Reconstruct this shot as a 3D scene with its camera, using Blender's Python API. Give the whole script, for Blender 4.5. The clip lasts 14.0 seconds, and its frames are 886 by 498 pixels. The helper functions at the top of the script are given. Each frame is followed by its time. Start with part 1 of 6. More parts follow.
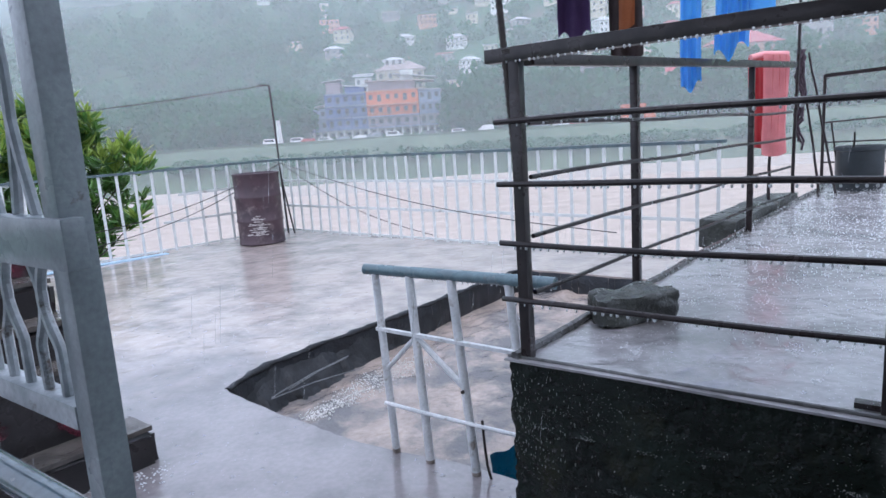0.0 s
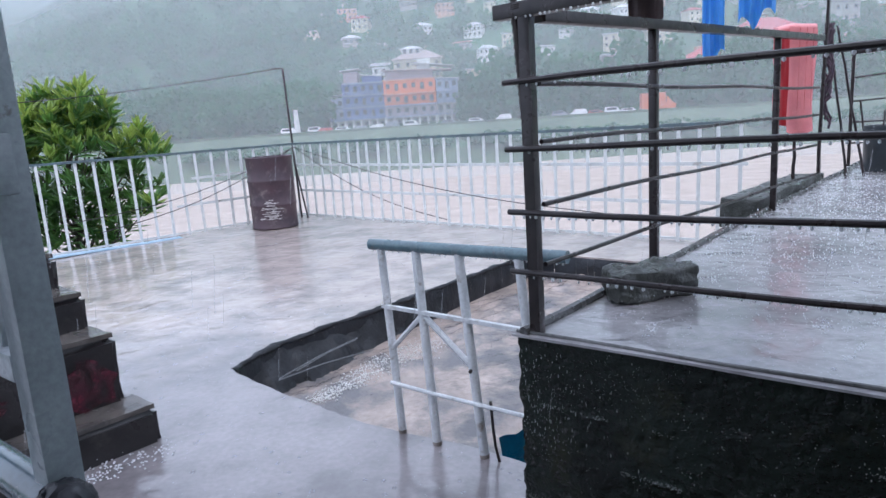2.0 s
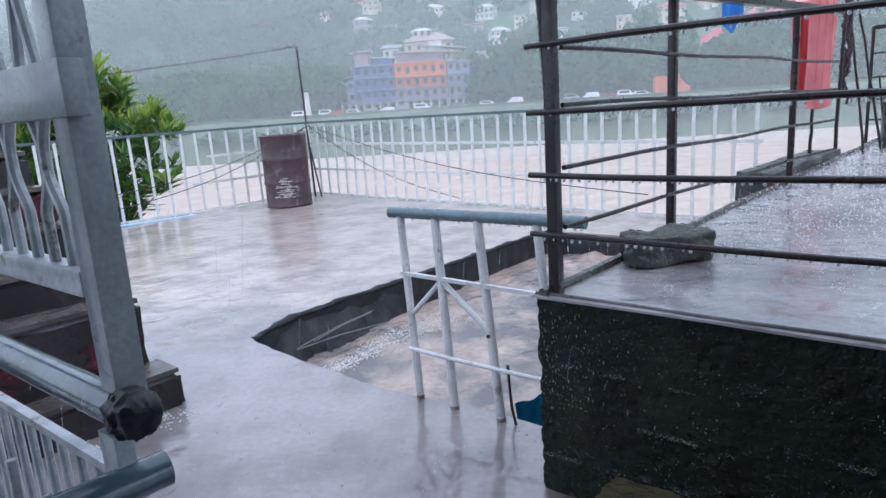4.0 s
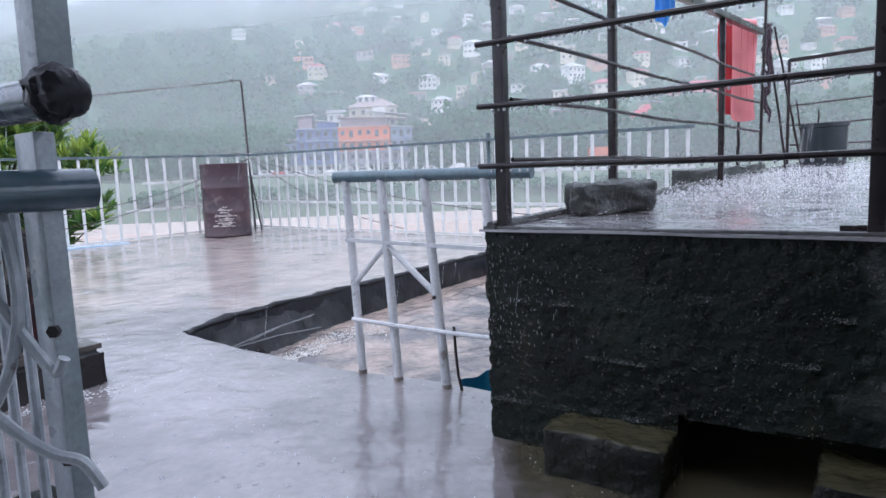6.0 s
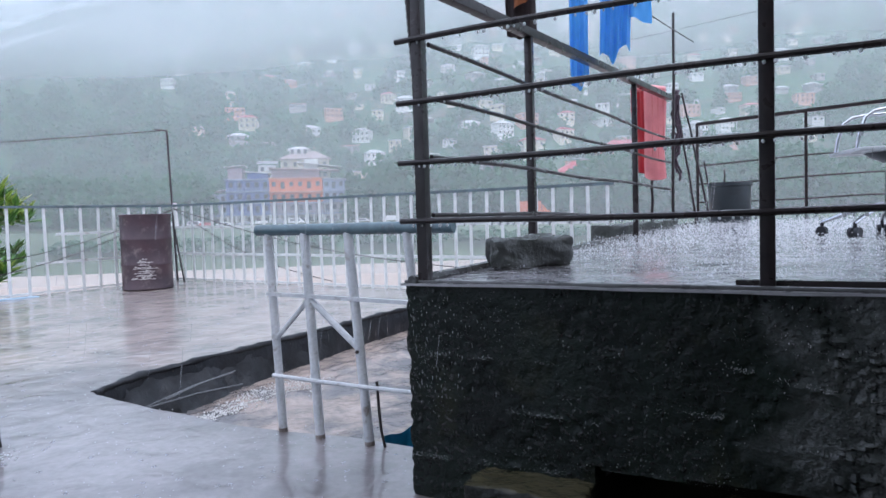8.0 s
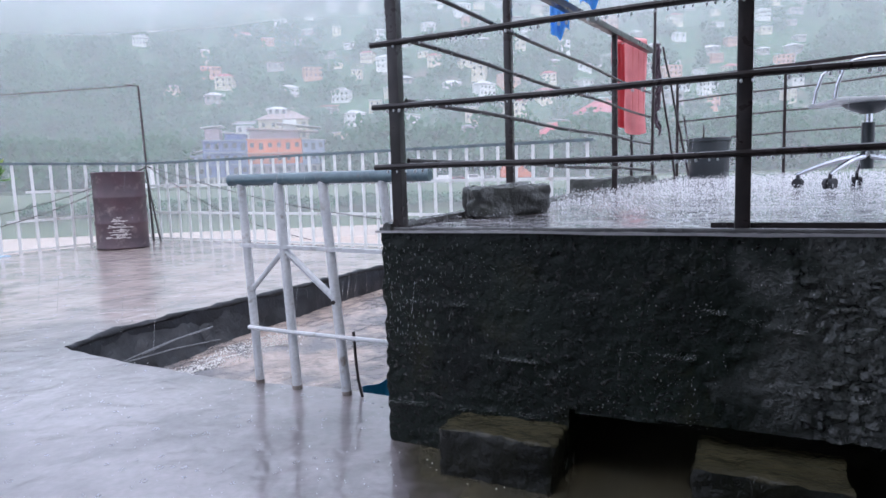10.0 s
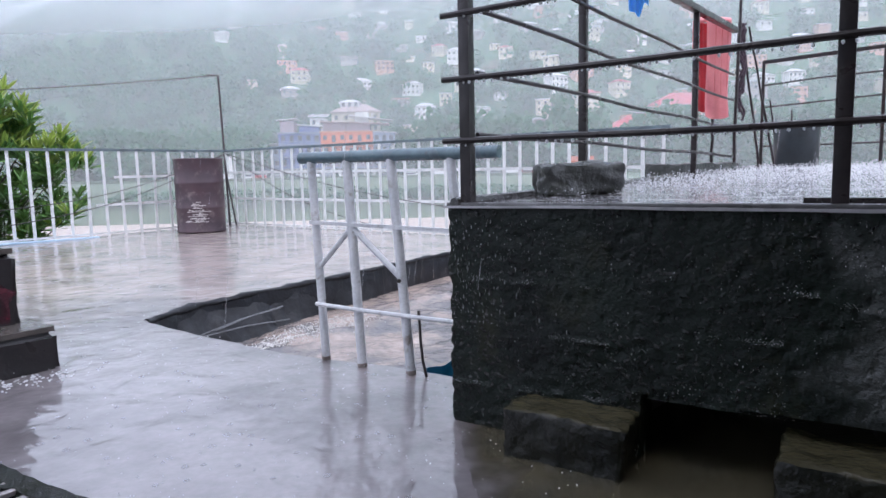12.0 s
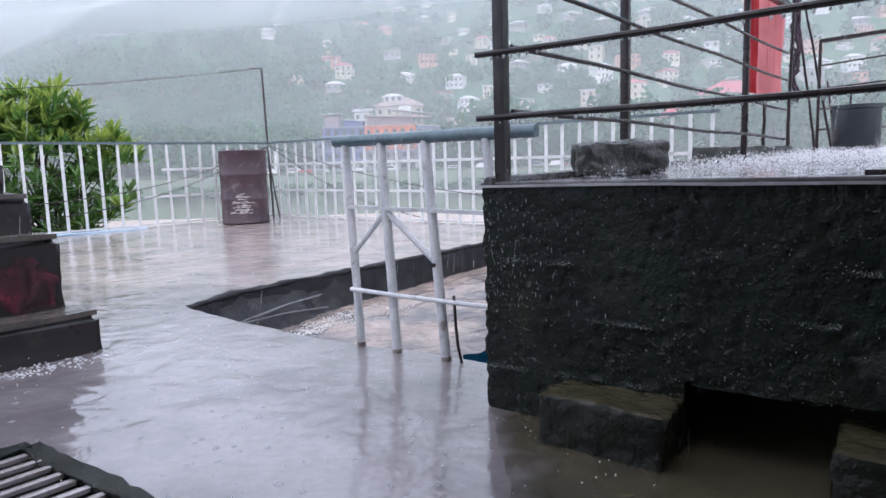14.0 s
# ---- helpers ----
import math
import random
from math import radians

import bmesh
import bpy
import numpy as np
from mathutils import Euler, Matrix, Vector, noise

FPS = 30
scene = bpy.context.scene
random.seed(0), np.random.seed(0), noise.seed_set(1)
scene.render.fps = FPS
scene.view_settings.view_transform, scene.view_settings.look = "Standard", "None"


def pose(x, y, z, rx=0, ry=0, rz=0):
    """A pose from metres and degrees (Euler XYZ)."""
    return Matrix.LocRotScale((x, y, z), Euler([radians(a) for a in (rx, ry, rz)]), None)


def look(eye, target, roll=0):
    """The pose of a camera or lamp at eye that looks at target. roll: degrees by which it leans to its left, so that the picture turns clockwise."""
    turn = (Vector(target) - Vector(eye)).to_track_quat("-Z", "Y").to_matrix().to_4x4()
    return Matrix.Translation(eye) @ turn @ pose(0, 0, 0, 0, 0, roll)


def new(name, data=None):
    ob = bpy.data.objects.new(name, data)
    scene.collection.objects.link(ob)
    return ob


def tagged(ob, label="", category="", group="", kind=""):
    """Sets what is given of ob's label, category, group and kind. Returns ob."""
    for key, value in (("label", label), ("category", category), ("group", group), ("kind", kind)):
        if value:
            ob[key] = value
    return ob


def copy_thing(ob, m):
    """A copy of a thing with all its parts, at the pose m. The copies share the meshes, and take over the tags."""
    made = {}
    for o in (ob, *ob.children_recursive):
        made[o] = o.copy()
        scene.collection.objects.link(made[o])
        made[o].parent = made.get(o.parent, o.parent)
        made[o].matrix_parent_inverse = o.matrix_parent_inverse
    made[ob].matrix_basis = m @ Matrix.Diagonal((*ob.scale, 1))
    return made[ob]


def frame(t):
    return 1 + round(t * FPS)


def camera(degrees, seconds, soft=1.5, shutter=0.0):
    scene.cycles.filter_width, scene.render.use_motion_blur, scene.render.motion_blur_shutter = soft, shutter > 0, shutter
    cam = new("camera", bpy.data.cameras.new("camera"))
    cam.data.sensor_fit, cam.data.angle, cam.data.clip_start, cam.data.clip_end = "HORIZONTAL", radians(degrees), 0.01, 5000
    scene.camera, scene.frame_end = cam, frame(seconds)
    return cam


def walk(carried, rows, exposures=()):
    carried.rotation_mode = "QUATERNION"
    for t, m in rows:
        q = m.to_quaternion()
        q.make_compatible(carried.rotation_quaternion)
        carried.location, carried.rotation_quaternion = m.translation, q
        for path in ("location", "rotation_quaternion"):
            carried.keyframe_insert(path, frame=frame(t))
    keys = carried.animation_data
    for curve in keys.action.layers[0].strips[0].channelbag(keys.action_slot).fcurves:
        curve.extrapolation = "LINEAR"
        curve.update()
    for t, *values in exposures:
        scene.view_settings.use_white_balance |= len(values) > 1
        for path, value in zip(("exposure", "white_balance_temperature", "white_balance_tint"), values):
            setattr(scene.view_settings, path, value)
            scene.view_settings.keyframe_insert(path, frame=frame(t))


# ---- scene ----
cam = camera(68.7, 14.0)
PATH = [
    (0, (0.121, 0.322, 1.341), (0.065, 2.289, 0.988), -3.8),
    (0.5, (0.121, 0.333, 1.34), (0.117, 2.304, 1.001), -3.6),
    (1, (0.125, 0.359, 1.329), (0.04, 2.326, 0.981), -3.8),
    (1.5, (0.135, 0.397, 1.277), (-0.007, 2.345, 0.851), -3.8),
    (2, (0.148, 0.409, 1.262), (0.039, 2.369, 0.882), -3.8),
    (4.5, (0.109, 0.349, 1.16), (-0.038, 2.296, 0.728), -3.7),
    (5, (0.1, 0.349, 1.071), (0.018, 2.308, 0.675), -2.8),
    (5.5, (0.069, 0.328, 0.914), (-0.017, 2.312, 0.676), -2.2),
    (6, (0.078, 0.321, 0.818), (0.124, 2.306, 0.577), -2.2),
    (6.5, (0.086, 0.303, 0.805), (0.192, 2.288, 0.582), -1.3),
    (7, (0.105, 0.289, 0.807), (0.307, 2.269, 0.61), -1.6),
    (7.5, (0.108, 0.297, 0.807), (0.325, 2.279, 0.653), -1.8),
    (8, (0.111, 0.304, 0.824), (0.37, 2.286, 0.736), -1.7),
    (10.3, (0.13, 0.322, 0.769), (0.441, 2.286, 0.555), -1.7),
    (10.5, (0.129, 0.318, 0.765), (0.429, 2.284, 0.551), -1.4),
    (11, (0.128, 0.322, 0.759), (0.431, 2.287, 0.542), -1.4),
    (11.5, (0.126, 0.323, 0.751), (0.377, 2.293, 0.515), -1.7),
    (12, (0.133, 0.36, 0.723), (0.237, 2.345, 0.501), -1.2),
    (12.5, (0.139, 0.391, 0.697), (0.115, 2.378, 0.473), -0.3),
    (13, (0.152, 0.406, 0.686), (0.087, 2.388, 0.428), -0.2),
    (13.5, (0.156, 0.403, 0.68), (0.094, 2.384, 0.415), -1.0),
    (14, (0.162, 0.41, 0.682), (0.132, 2.395, 0.443), -1.7),
]
walk(cam, [(t, look(eye, target, roll)) for t, eye, target, roll in PATH],
     [(0, 0.24, 6200, 8), (5.5, 0.28, 6250, 8), (6.2, 0.40, 6400, 11), (7.0, 0.42, 6400, 11), (8.0, 0.20, 6250, 8), (10.3, 0.42, 6450, 12), (12.0, 0.42, 6550, 12), (14, 0.41, 6650, 12)])
# world, sun and exposure -------------------------------------------------
world = bpy.data.worlds.new("overcast")
scene.world = world
world.use_nodes = True
wn, wl = world.node_tree.nodes, world.node_tree.links
wn.clear()
sky = wn.new("ShaderNodeTexSky")
sky.sky_type = 'NISHITA'
sky.sun_disc = False
sky.sun_elevation = radians(55)
sky.sun_rotation = radians(160)
sky.dust_density = 8.0
cloud = wn.new("ShaderNodeMixRGB")
cloud.inputs[0].default_value = 0.85
cloud.inputs[2].default_value = (8.5, 9.3, 11.9, 1)
wbg = wn.new("ShaderNodeBackground")
wbg.inputs[1].default_value = 0.15
wout = wn.new("ShaderNodeOutputWorld")
wl.new(sky.outputs[0], cloud.inputs[1])
wl.new(cloud.outputs[0], wbg.inputs[0])
wl.new(wbg.outputs[0], wout.inputs[0])

sun = new("sun", bpy.data.lights.new("sun", 'SUN'))
sun.data.energy = 0.6
sun.data.angle = radians(60)
sun.data.color = (1.0, 0.97, 0.93)
sun.matrix_world = look((0, 0, 50), (8, 30, 0))

# the plan ----------------------------------------------------------------
U = Vector((0.823, -0.568, 0))      # along the front of the platform
V = Vector((0.650, 0.760, 0))       # along its side, away from the house
UP = Vector((0, 0, 1))
P0 = Vector((0.25, 2.25, 0))        # front corner of the platform
SLOPE = 0.0205


def floor_z(x, y):
    return SLOPE * (y - 2.6)


def plat_z(b):
    return 0.640 + 0.025 * b


def on_plat(a, b, h=0.0):
    p = P0 + U * a + V * b
    return Vector((p.x, p.y, plat_z(b) + h))


def on_floor(x, y, h=0.0):
    return Vector((x, y, floor_z(x, y) + h))


# materials ---------------------------------------------------------------
def material(name, colour, colour2=None, rough=0.5, rough2=None, metal=0.0, scale=6.0, fine=60.0, bump=0.3, bump_fine=0.15,
             stain=None, stain_scale=1.5, stain_at=(0.5, 0.62), spec=0.5, coat=0.0, distance=0.01, random_piece=0.0, sheen=0.0, coat_rough=0.08, coat_bump=0.0, coat_scale=17):
    m = bpy.data.materials.new(name)
    m.use_nodes = True
    n, l = m.node_tree.nodes, m.node_tree.links
    b = n["Principled BSDF"]
    tc = n.new("ShaderNodeTexCoord")
    big = n.new("ShaderNodeTexNoise")
    big.inputs["Scale"].default_value = scale
    big.inputs["Detail"].default_value = 6
    small = n.new("ShaderNodeTexNoise")
    small.inputs["Scale"].default_value = fine
    small.inputs["Detail"].default_value = 5
    for t in (big, small):
        l.new(tc.outputs["Object"], t.inputs["Vector"])
    mix = n.new("ShaderNodeMixRGB")
    mix.inputs[1].default_value = (*colour, 1)
    mix.inputs[2].default_value = (*(colour2 or [c * 0.7 for c in colour]), 1)
    ramp = n.new("ShaderNodeMapRange")
    ramp.inputs[1].default_value, ramp.inputs[2].default_value = 0.35, 0.68
    l.new(big.outputs[0], ramp.inputs[0])
    l.new(ramp.outputs[0], mix.inputs[0])
    out = mix.outputs[0]
    grain = n.new("ShaderNodeMixRGB")
    grain.blend_type = 'MULTIPLY'
    grain.inputs[0].default_value = 0.35
    l.new(out, grain.inputs[1])
    gr = n.new("ShaderNodeMapRange")
    gr.inputs[1].default_value, gr.inputs[2].default_value = 0.3, 0.7
    gr.inputs[3].default_value, gr.inputs[4].default_value = 0.6, 1.25
    l.new(small.outputs[0], gr.inputs[0])
    l.new(gr.outputs[0], grain.inputs[2])
    out = grain.outputs[0]
    if stain:
        st = n.new("ShaderNodeTexNoise")
        st.inputs["Scale"].default_value = stain_scale
        st.inputs["Detail"].default_value = 8
        st.inputs["Roughness"].default_value = 0.65
        l.new(tc.outputs["Object"], st.inputs["Vector"])
        sr = n.new("ShaderNodeMapRange")
        sr.inputs[1].default_value, sr.inputs[2].default_value = stain_at
        l.new(st.outputs[0], sr.inputs[0])
        sm = n.new("ShaderNodeMixRGB")
        sm.inputs[2].default_value = (*stain, 1)
        l.new(sr.outputs[0], sm.inputs[0])
        l.new(out, sm.inputs[1])
        out = sm.outputs[0]
    if random_piece:
        oi = n.new("ShaderNodeObjectInfo")
        hv = n.new("ShaderNodeHueSaturation")
        rr = n.new("ShaderNodeMapRange")
        rr.inputs[3].default_value, rr.inputs[4].default_value = 1 - random_piece, 1 + random_piece
        l.new(oi.outputs["Random"], rr.inputs[0])
        l.new(rr.outputs[0], hv.inputs["Value"])
        l.new(out, hv.inputs["Color"])
        out = hv.outputs[0]
    l.new(out, b.inputs["Base Color"])
    rm = n.new("ShaderNodeMapRange")
    rm.inputs[1].default_value, rm.inputs[2].default_value = 0.3, 0.7
    rm.inputs[3].default_value, rm.inputs[4].default_value = rough, rough2 if rough2 is not None else min(1, rough * 1.4)
    l.new(big.outputs[0], rm.inputs[0])
    l.new(rm.outputs[0], b.inputs["Roughness"])
    b.inputs["Metallic"].default_value = metal
    b.inputs["Specular IOR Level"].default_value = spec
    b.inputs["Coat Weight"].default_value = coat
    b.inputs["Coat Roughness"].default_value = coat_rough
    b.inputs["Sheen Weight"].default_value = sheen
    b1 = n.new("ShaderNodeBump")
    b1.inputs["Strength"].default_value = bump
    b1.inputs["Distance"].default_value = distance
    l.new(big.outputs[0], b1.inputs["Height"])
    b2 = n.new("ShaderNodeBump")
    b2.inputs["Strength"].default_value = bump_fine
    b2.inputs["Distance"].default_value = distance * 0.4
    l.new(small.outputs[0], b2.inputs["Height"])
    l.new(b1.outputs[0], b2.inputs["Normal"])
    l.new(b2.outputs[0], b.inputs["Normal"])
    if coat_bump:
        wave = n.new("ShaderNodeTexNoise")
        wave.inputs["Scale"].default_value = coat_scale
        wave.inputs["Detail"].default_value = 5
        wave.inputs["Roughness"].default_value = 0.45
        wave.inputs["Distortion"].default_value = 0.6
        puddle = n.new("ShaderNodeTexNoise")
        puddle.inputs["Scale"].default_value = 1.1
        puddle.inputs["Detail"].default_value = 5
        l.new(tc.outputs["Object"], puddle.inputs["Vector"])
        film = n.new("ShaderNodeMapRange")
        film.inputs[1].default_value, film.inputs[2].default_value = 0.40, 0.60
        film.inputs[3].default_value, film.inputs[4].default_value = coat_rough * 0.5, coat_rough * 1.8
        l.new(puddle.outputs[0], film.inputs[0])
        l.new(film.outputs[0], b.inputs["Coat Roughness"])
        l.new(tc.outputs["Object"], wave.inputs["Vector"])
        b3 = n.new("ShaderNodeBump")
        b3.inputs["Strength"].default_value = coat_bump
        b3.inputs["Distance"].default_value = 0.016
        l.new(wave.outputs[0], b3.inputs["Height"])
        l.new(b3.outputs[0], b.inputs["Coat Normal"])
    return m


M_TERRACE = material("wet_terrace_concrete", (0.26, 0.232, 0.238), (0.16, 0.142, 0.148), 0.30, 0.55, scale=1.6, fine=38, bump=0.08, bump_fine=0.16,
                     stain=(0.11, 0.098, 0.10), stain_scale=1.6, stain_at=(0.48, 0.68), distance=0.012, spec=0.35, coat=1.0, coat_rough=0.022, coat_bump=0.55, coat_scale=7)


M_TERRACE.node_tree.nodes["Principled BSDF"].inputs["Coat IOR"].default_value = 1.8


def paler_outer_floor(m, light, dark):
    """The terrace colour turns paler and sandier past a ragged line along y."""
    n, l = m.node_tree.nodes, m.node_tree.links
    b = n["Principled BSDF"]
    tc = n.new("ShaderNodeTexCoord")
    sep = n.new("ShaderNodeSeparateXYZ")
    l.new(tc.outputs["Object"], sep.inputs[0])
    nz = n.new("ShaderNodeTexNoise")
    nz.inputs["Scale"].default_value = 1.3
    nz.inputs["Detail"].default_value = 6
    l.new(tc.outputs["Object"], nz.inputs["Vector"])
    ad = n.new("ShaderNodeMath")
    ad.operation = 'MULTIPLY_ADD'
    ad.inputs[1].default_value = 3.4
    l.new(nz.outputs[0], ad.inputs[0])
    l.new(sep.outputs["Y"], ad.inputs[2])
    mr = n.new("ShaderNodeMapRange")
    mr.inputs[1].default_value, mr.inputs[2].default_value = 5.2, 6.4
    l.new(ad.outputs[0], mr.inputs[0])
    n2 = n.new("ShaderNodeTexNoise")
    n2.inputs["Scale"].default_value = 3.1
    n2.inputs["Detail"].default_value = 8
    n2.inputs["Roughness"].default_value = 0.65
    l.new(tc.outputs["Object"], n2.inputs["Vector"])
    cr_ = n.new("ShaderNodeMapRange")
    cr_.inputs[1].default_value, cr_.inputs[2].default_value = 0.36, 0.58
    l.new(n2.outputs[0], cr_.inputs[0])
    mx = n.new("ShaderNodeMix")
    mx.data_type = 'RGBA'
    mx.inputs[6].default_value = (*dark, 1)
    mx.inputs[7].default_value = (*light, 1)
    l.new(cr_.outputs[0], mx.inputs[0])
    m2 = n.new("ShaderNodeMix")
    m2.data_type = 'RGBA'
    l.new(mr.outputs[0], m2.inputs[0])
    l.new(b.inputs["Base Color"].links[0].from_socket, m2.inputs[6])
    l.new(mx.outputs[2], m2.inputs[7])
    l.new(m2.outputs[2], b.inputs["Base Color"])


paler_outer_floor(M_TERRACE, (0.50, 0.42, 0.385), (0.26, 0.225, 0.215))
M_PLAT = material("wet_platform_concrete", (0.34, 0.325, 0.335), (0.21, 0.20, 0.21), 0.30, 0.5, scale=2.2, fine=40, bump=0.15, bump_fine=0.3,
                  stain=(0.13, 0.125, 0.13), stain_scale=1.6, distance=0.012, spec=0.35, coat=1.0, coat_rough=0.04, coat_bump=0.9, coat_scale=8)
M_PLAT.node_tree.nodes["Principled BSDF"].inputs["Coat IOR"].default_value = 1.8
WALL_BREAK = (1.50, 1.39, 0.38)


def wet_black_wall():
    """Nearly black wet concrete: faint mottling, sparse chips that hold water and catch the light."""
    m = material("black_wet_wall", (0.0105, 0.0170, 0.0130), (0.0045, 0.0070, 0.0056), 0.14, 0.30, scale=3.5, fine=110, bump=0.02, bump_fine=0.55,
                 stain=(0.020, 0.021, 0.010), stain_scale=4, stain_at=(0.54, 0.72), distance=0.020, spec=0.22)
    n, l = m.node_tree.nodes, m.node_tree.links
    b = n["Principled BSDF"]
    tc = n.new("ShaderNodeTexCoord")
    chips = n.new("ShaderNodeTexNoise")
    chips.inputs["Scale"].default_value = 70
    chips.inputs["Detail"].default_value = 3
    patch = n.new("ShaderNodeTexNoise")
    patch.inputs["Scale"].default_value = 2.4
    patch.inputs["Detail"].default_value = 3
    for t in (chips, patch):
        l.new(tc.outputs["Object"], t.inputs["Vector"])
    lim = n.new("ShaderNodeMapRange")
    lim.inputs[1].default_value, lim.inputs[2].default_value = 0.56, 0.66
    l.new(chips.outputs[0], lim.inputs[0])
    lp = n.new("ShaderNodeMapRange")
    lp.inputs[1].default_value, lp.inputs[2].default_value = 0.38, 0.62
    l.new(patch.outputs[0], lp.inputs[0])
    mul = n.new("ShaderNodeMath")
    mul.operation = 'MULTIPLY'
    l.new(lim.outputs[0], mul.inputs[0])
    l.new(lp.outputs[0], mul.inputs[1])
    bp = n.new("ShaderNodeBump")
    bp.inputs["Strength"].default_value = 1.0
    bp.inputs["Distance"].default_value = 0.008
    l.new(mul.outputs[0], bp.inputs["Height"])
    l.new(b.inputs["Normal"].links[0].from_socket, bp.inputs["Normal"])
    l.new(bp.outputs[0], b.inputs["Normal"])
    # an area of broken plaster with bare stones further along the wall
    off = n.new("ShaderNodeVectorMath")
    off.operation = 'SUBTRACT'
    off.inputs[1].default_value = WALL_BREAK
    warp = n.new("ShaderNodeTexNoise")
    warp.inputs["Scale"].default_value = 6
    warp.inputs["Detail"].default_value = 4
    l.new(tc.outputs["Object"], warp.inputs["Vector"])
    l.new(tc.outputs["Object"], off.inputs[0])
    far = n.new("ShaderNodeVectorMath")
    far.operation = 'LENGTH'
    l.new(off.outputs[0], far.inputs[0])
    add = n.new("ShaderNodeMath")
    add.operation = 'MULTIPLY_ADD'
    add.inputs[1].default_value = 0.55
    l.new(warp.outputs[0], add.inputs[0])
    l.new(far.outputs["Value"], add.inputs[2])
    area = n.new("ShaderNodeMapRange")
    area.inputs[1].default_value, area.inputs[2].default_value = 0.84, 0.70
    l.new(add.outputs[0], area.inputs[0])
    rub = n.new("ShaderNodeTexNoise")
    rub.inputs["Scale"].default_value = 48
    rub.inputs["Detail"].default_value = 4
    l.new(tc.outputs["Object"], rub.inputs["Vector"])
    rm = n.new("ShaderNodeMath")
    rm.operation = 'MULTIPLY'
    l.new(rub.outputs[0], rm.inputs[0])
    l.new(area.outputs[0], rm.inputs[1])
    bq = n.new("ShaderNodeBump")
    bq.inputs["Strength"].default_value = 1.0
    bq.inputs["Distance"].default_value = 0.014
    bq.invert = True
    l.new(rm.outputs[0], bq.inputs["Height"])
    l.new(bp.outputs[0], bq.inputs["Normal"])
    l.new(bq.outputs[0], b.inputs["Normal"])
    cm = n.new("ShaderNodeMix")
    cm.data_type = 'RGBA'
    cm.inputs[7].default_value = (0.045, 0.050, 0.048, 1)
    l.new(b.inputs["Base Color"].links[0].from_socket, cm.inputs[6])
    l.new(area.outputs[0], cm.inputs[0])
    l.new(cm.outputs[2], b.inputs["Base Color"])
    sp = n.new("ShaderNodeMapRange")
    sp.inputs[3].default_value, sp.inputs[4].default_value = 0.20, 1.0
    l.new(mul.outputs[0], sp.inputs[0])
    l.new(sp.outputs[0], b.inputs["Specular IOR Level"])
    # bare stones stay wetter than the plaster
    wet = n.new("ShaderNodeMath")
    wet.operation = 'MAXIMUM'
    stone = n.new("ShaderNodeMath")
    stone.operation = 'MULTIPLY'
    stone.inputs[1].default_value = 0.9
    l.new(area.outputs[0], stone.inputs[0])
    l.new(sp.outputs[0], wet.inputs[0])
    l.new(stone.outputs[0], wet.inputs[1])
    l.new(wet.outputs[0], b.inputs["Specular IOR Level"])
    gl = n.new("ShaderNodeMapRange")
    gl.inputs[3].default_value, gl.inputs[4].default_value = 0.26, 0.06
    l.new(mul.outputs[0], gl.inputs[0])
    l.new(gl.outputs[0], b.inputs["Roughness"])
    return m


M_WALL = wet_black_wall()
# mud colour darkened to carry the wall's reflection and the hollow's shade
M_MUDSHADE = material("mud_with_wall_reflection", (0.095, 0.082, 0.050), (0.050, 0.047, 0.034), 0.05, 0.22, scale=5, fine=50, bump=0.25, bump_fine=0.3,
                  stain=(0.085, 0.068, 0.030), stain_scale=6, stain_at=(0.58, 0.72), distance=0.01, coat=1.0, coat_rough=0.035, coat_bump=0.5, coat_scale=7)


def silt_top_shaded_side(m, top, side):
    """Brown silt and moss lie on what faces upwards; side faces carry painted shade."""
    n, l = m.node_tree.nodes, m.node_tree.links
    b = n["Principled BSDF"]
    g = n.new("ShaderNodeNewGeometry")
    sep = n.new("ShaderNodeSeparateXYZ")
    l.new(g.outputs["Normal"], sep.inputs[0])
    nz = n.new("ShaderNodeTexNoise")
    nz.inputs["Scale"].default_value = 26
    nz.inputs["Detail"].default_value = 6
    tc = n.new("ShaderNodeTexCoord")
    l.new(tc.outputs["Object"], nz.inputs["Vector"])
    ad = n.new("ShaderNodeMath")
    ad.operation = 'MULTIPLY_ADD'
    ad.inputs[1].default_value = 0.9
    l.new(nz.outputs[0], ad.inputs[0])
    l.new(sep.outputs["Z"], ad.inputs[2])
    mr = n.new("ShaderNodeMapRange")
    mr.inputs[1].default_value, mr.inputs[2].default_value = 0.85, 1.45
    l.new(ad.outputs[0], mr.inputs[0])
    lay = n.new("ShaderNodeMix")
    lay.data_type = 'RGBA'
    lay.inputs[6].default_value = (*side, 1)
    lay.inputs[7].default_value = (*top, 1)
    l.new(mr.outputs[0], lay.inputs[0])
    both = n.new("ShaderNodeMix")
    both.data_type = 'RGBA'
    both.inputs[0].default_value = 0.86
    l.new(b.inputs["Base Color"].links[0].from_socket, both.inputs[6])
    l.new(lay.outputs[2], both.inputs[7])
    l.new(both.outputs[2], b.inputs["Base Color"])


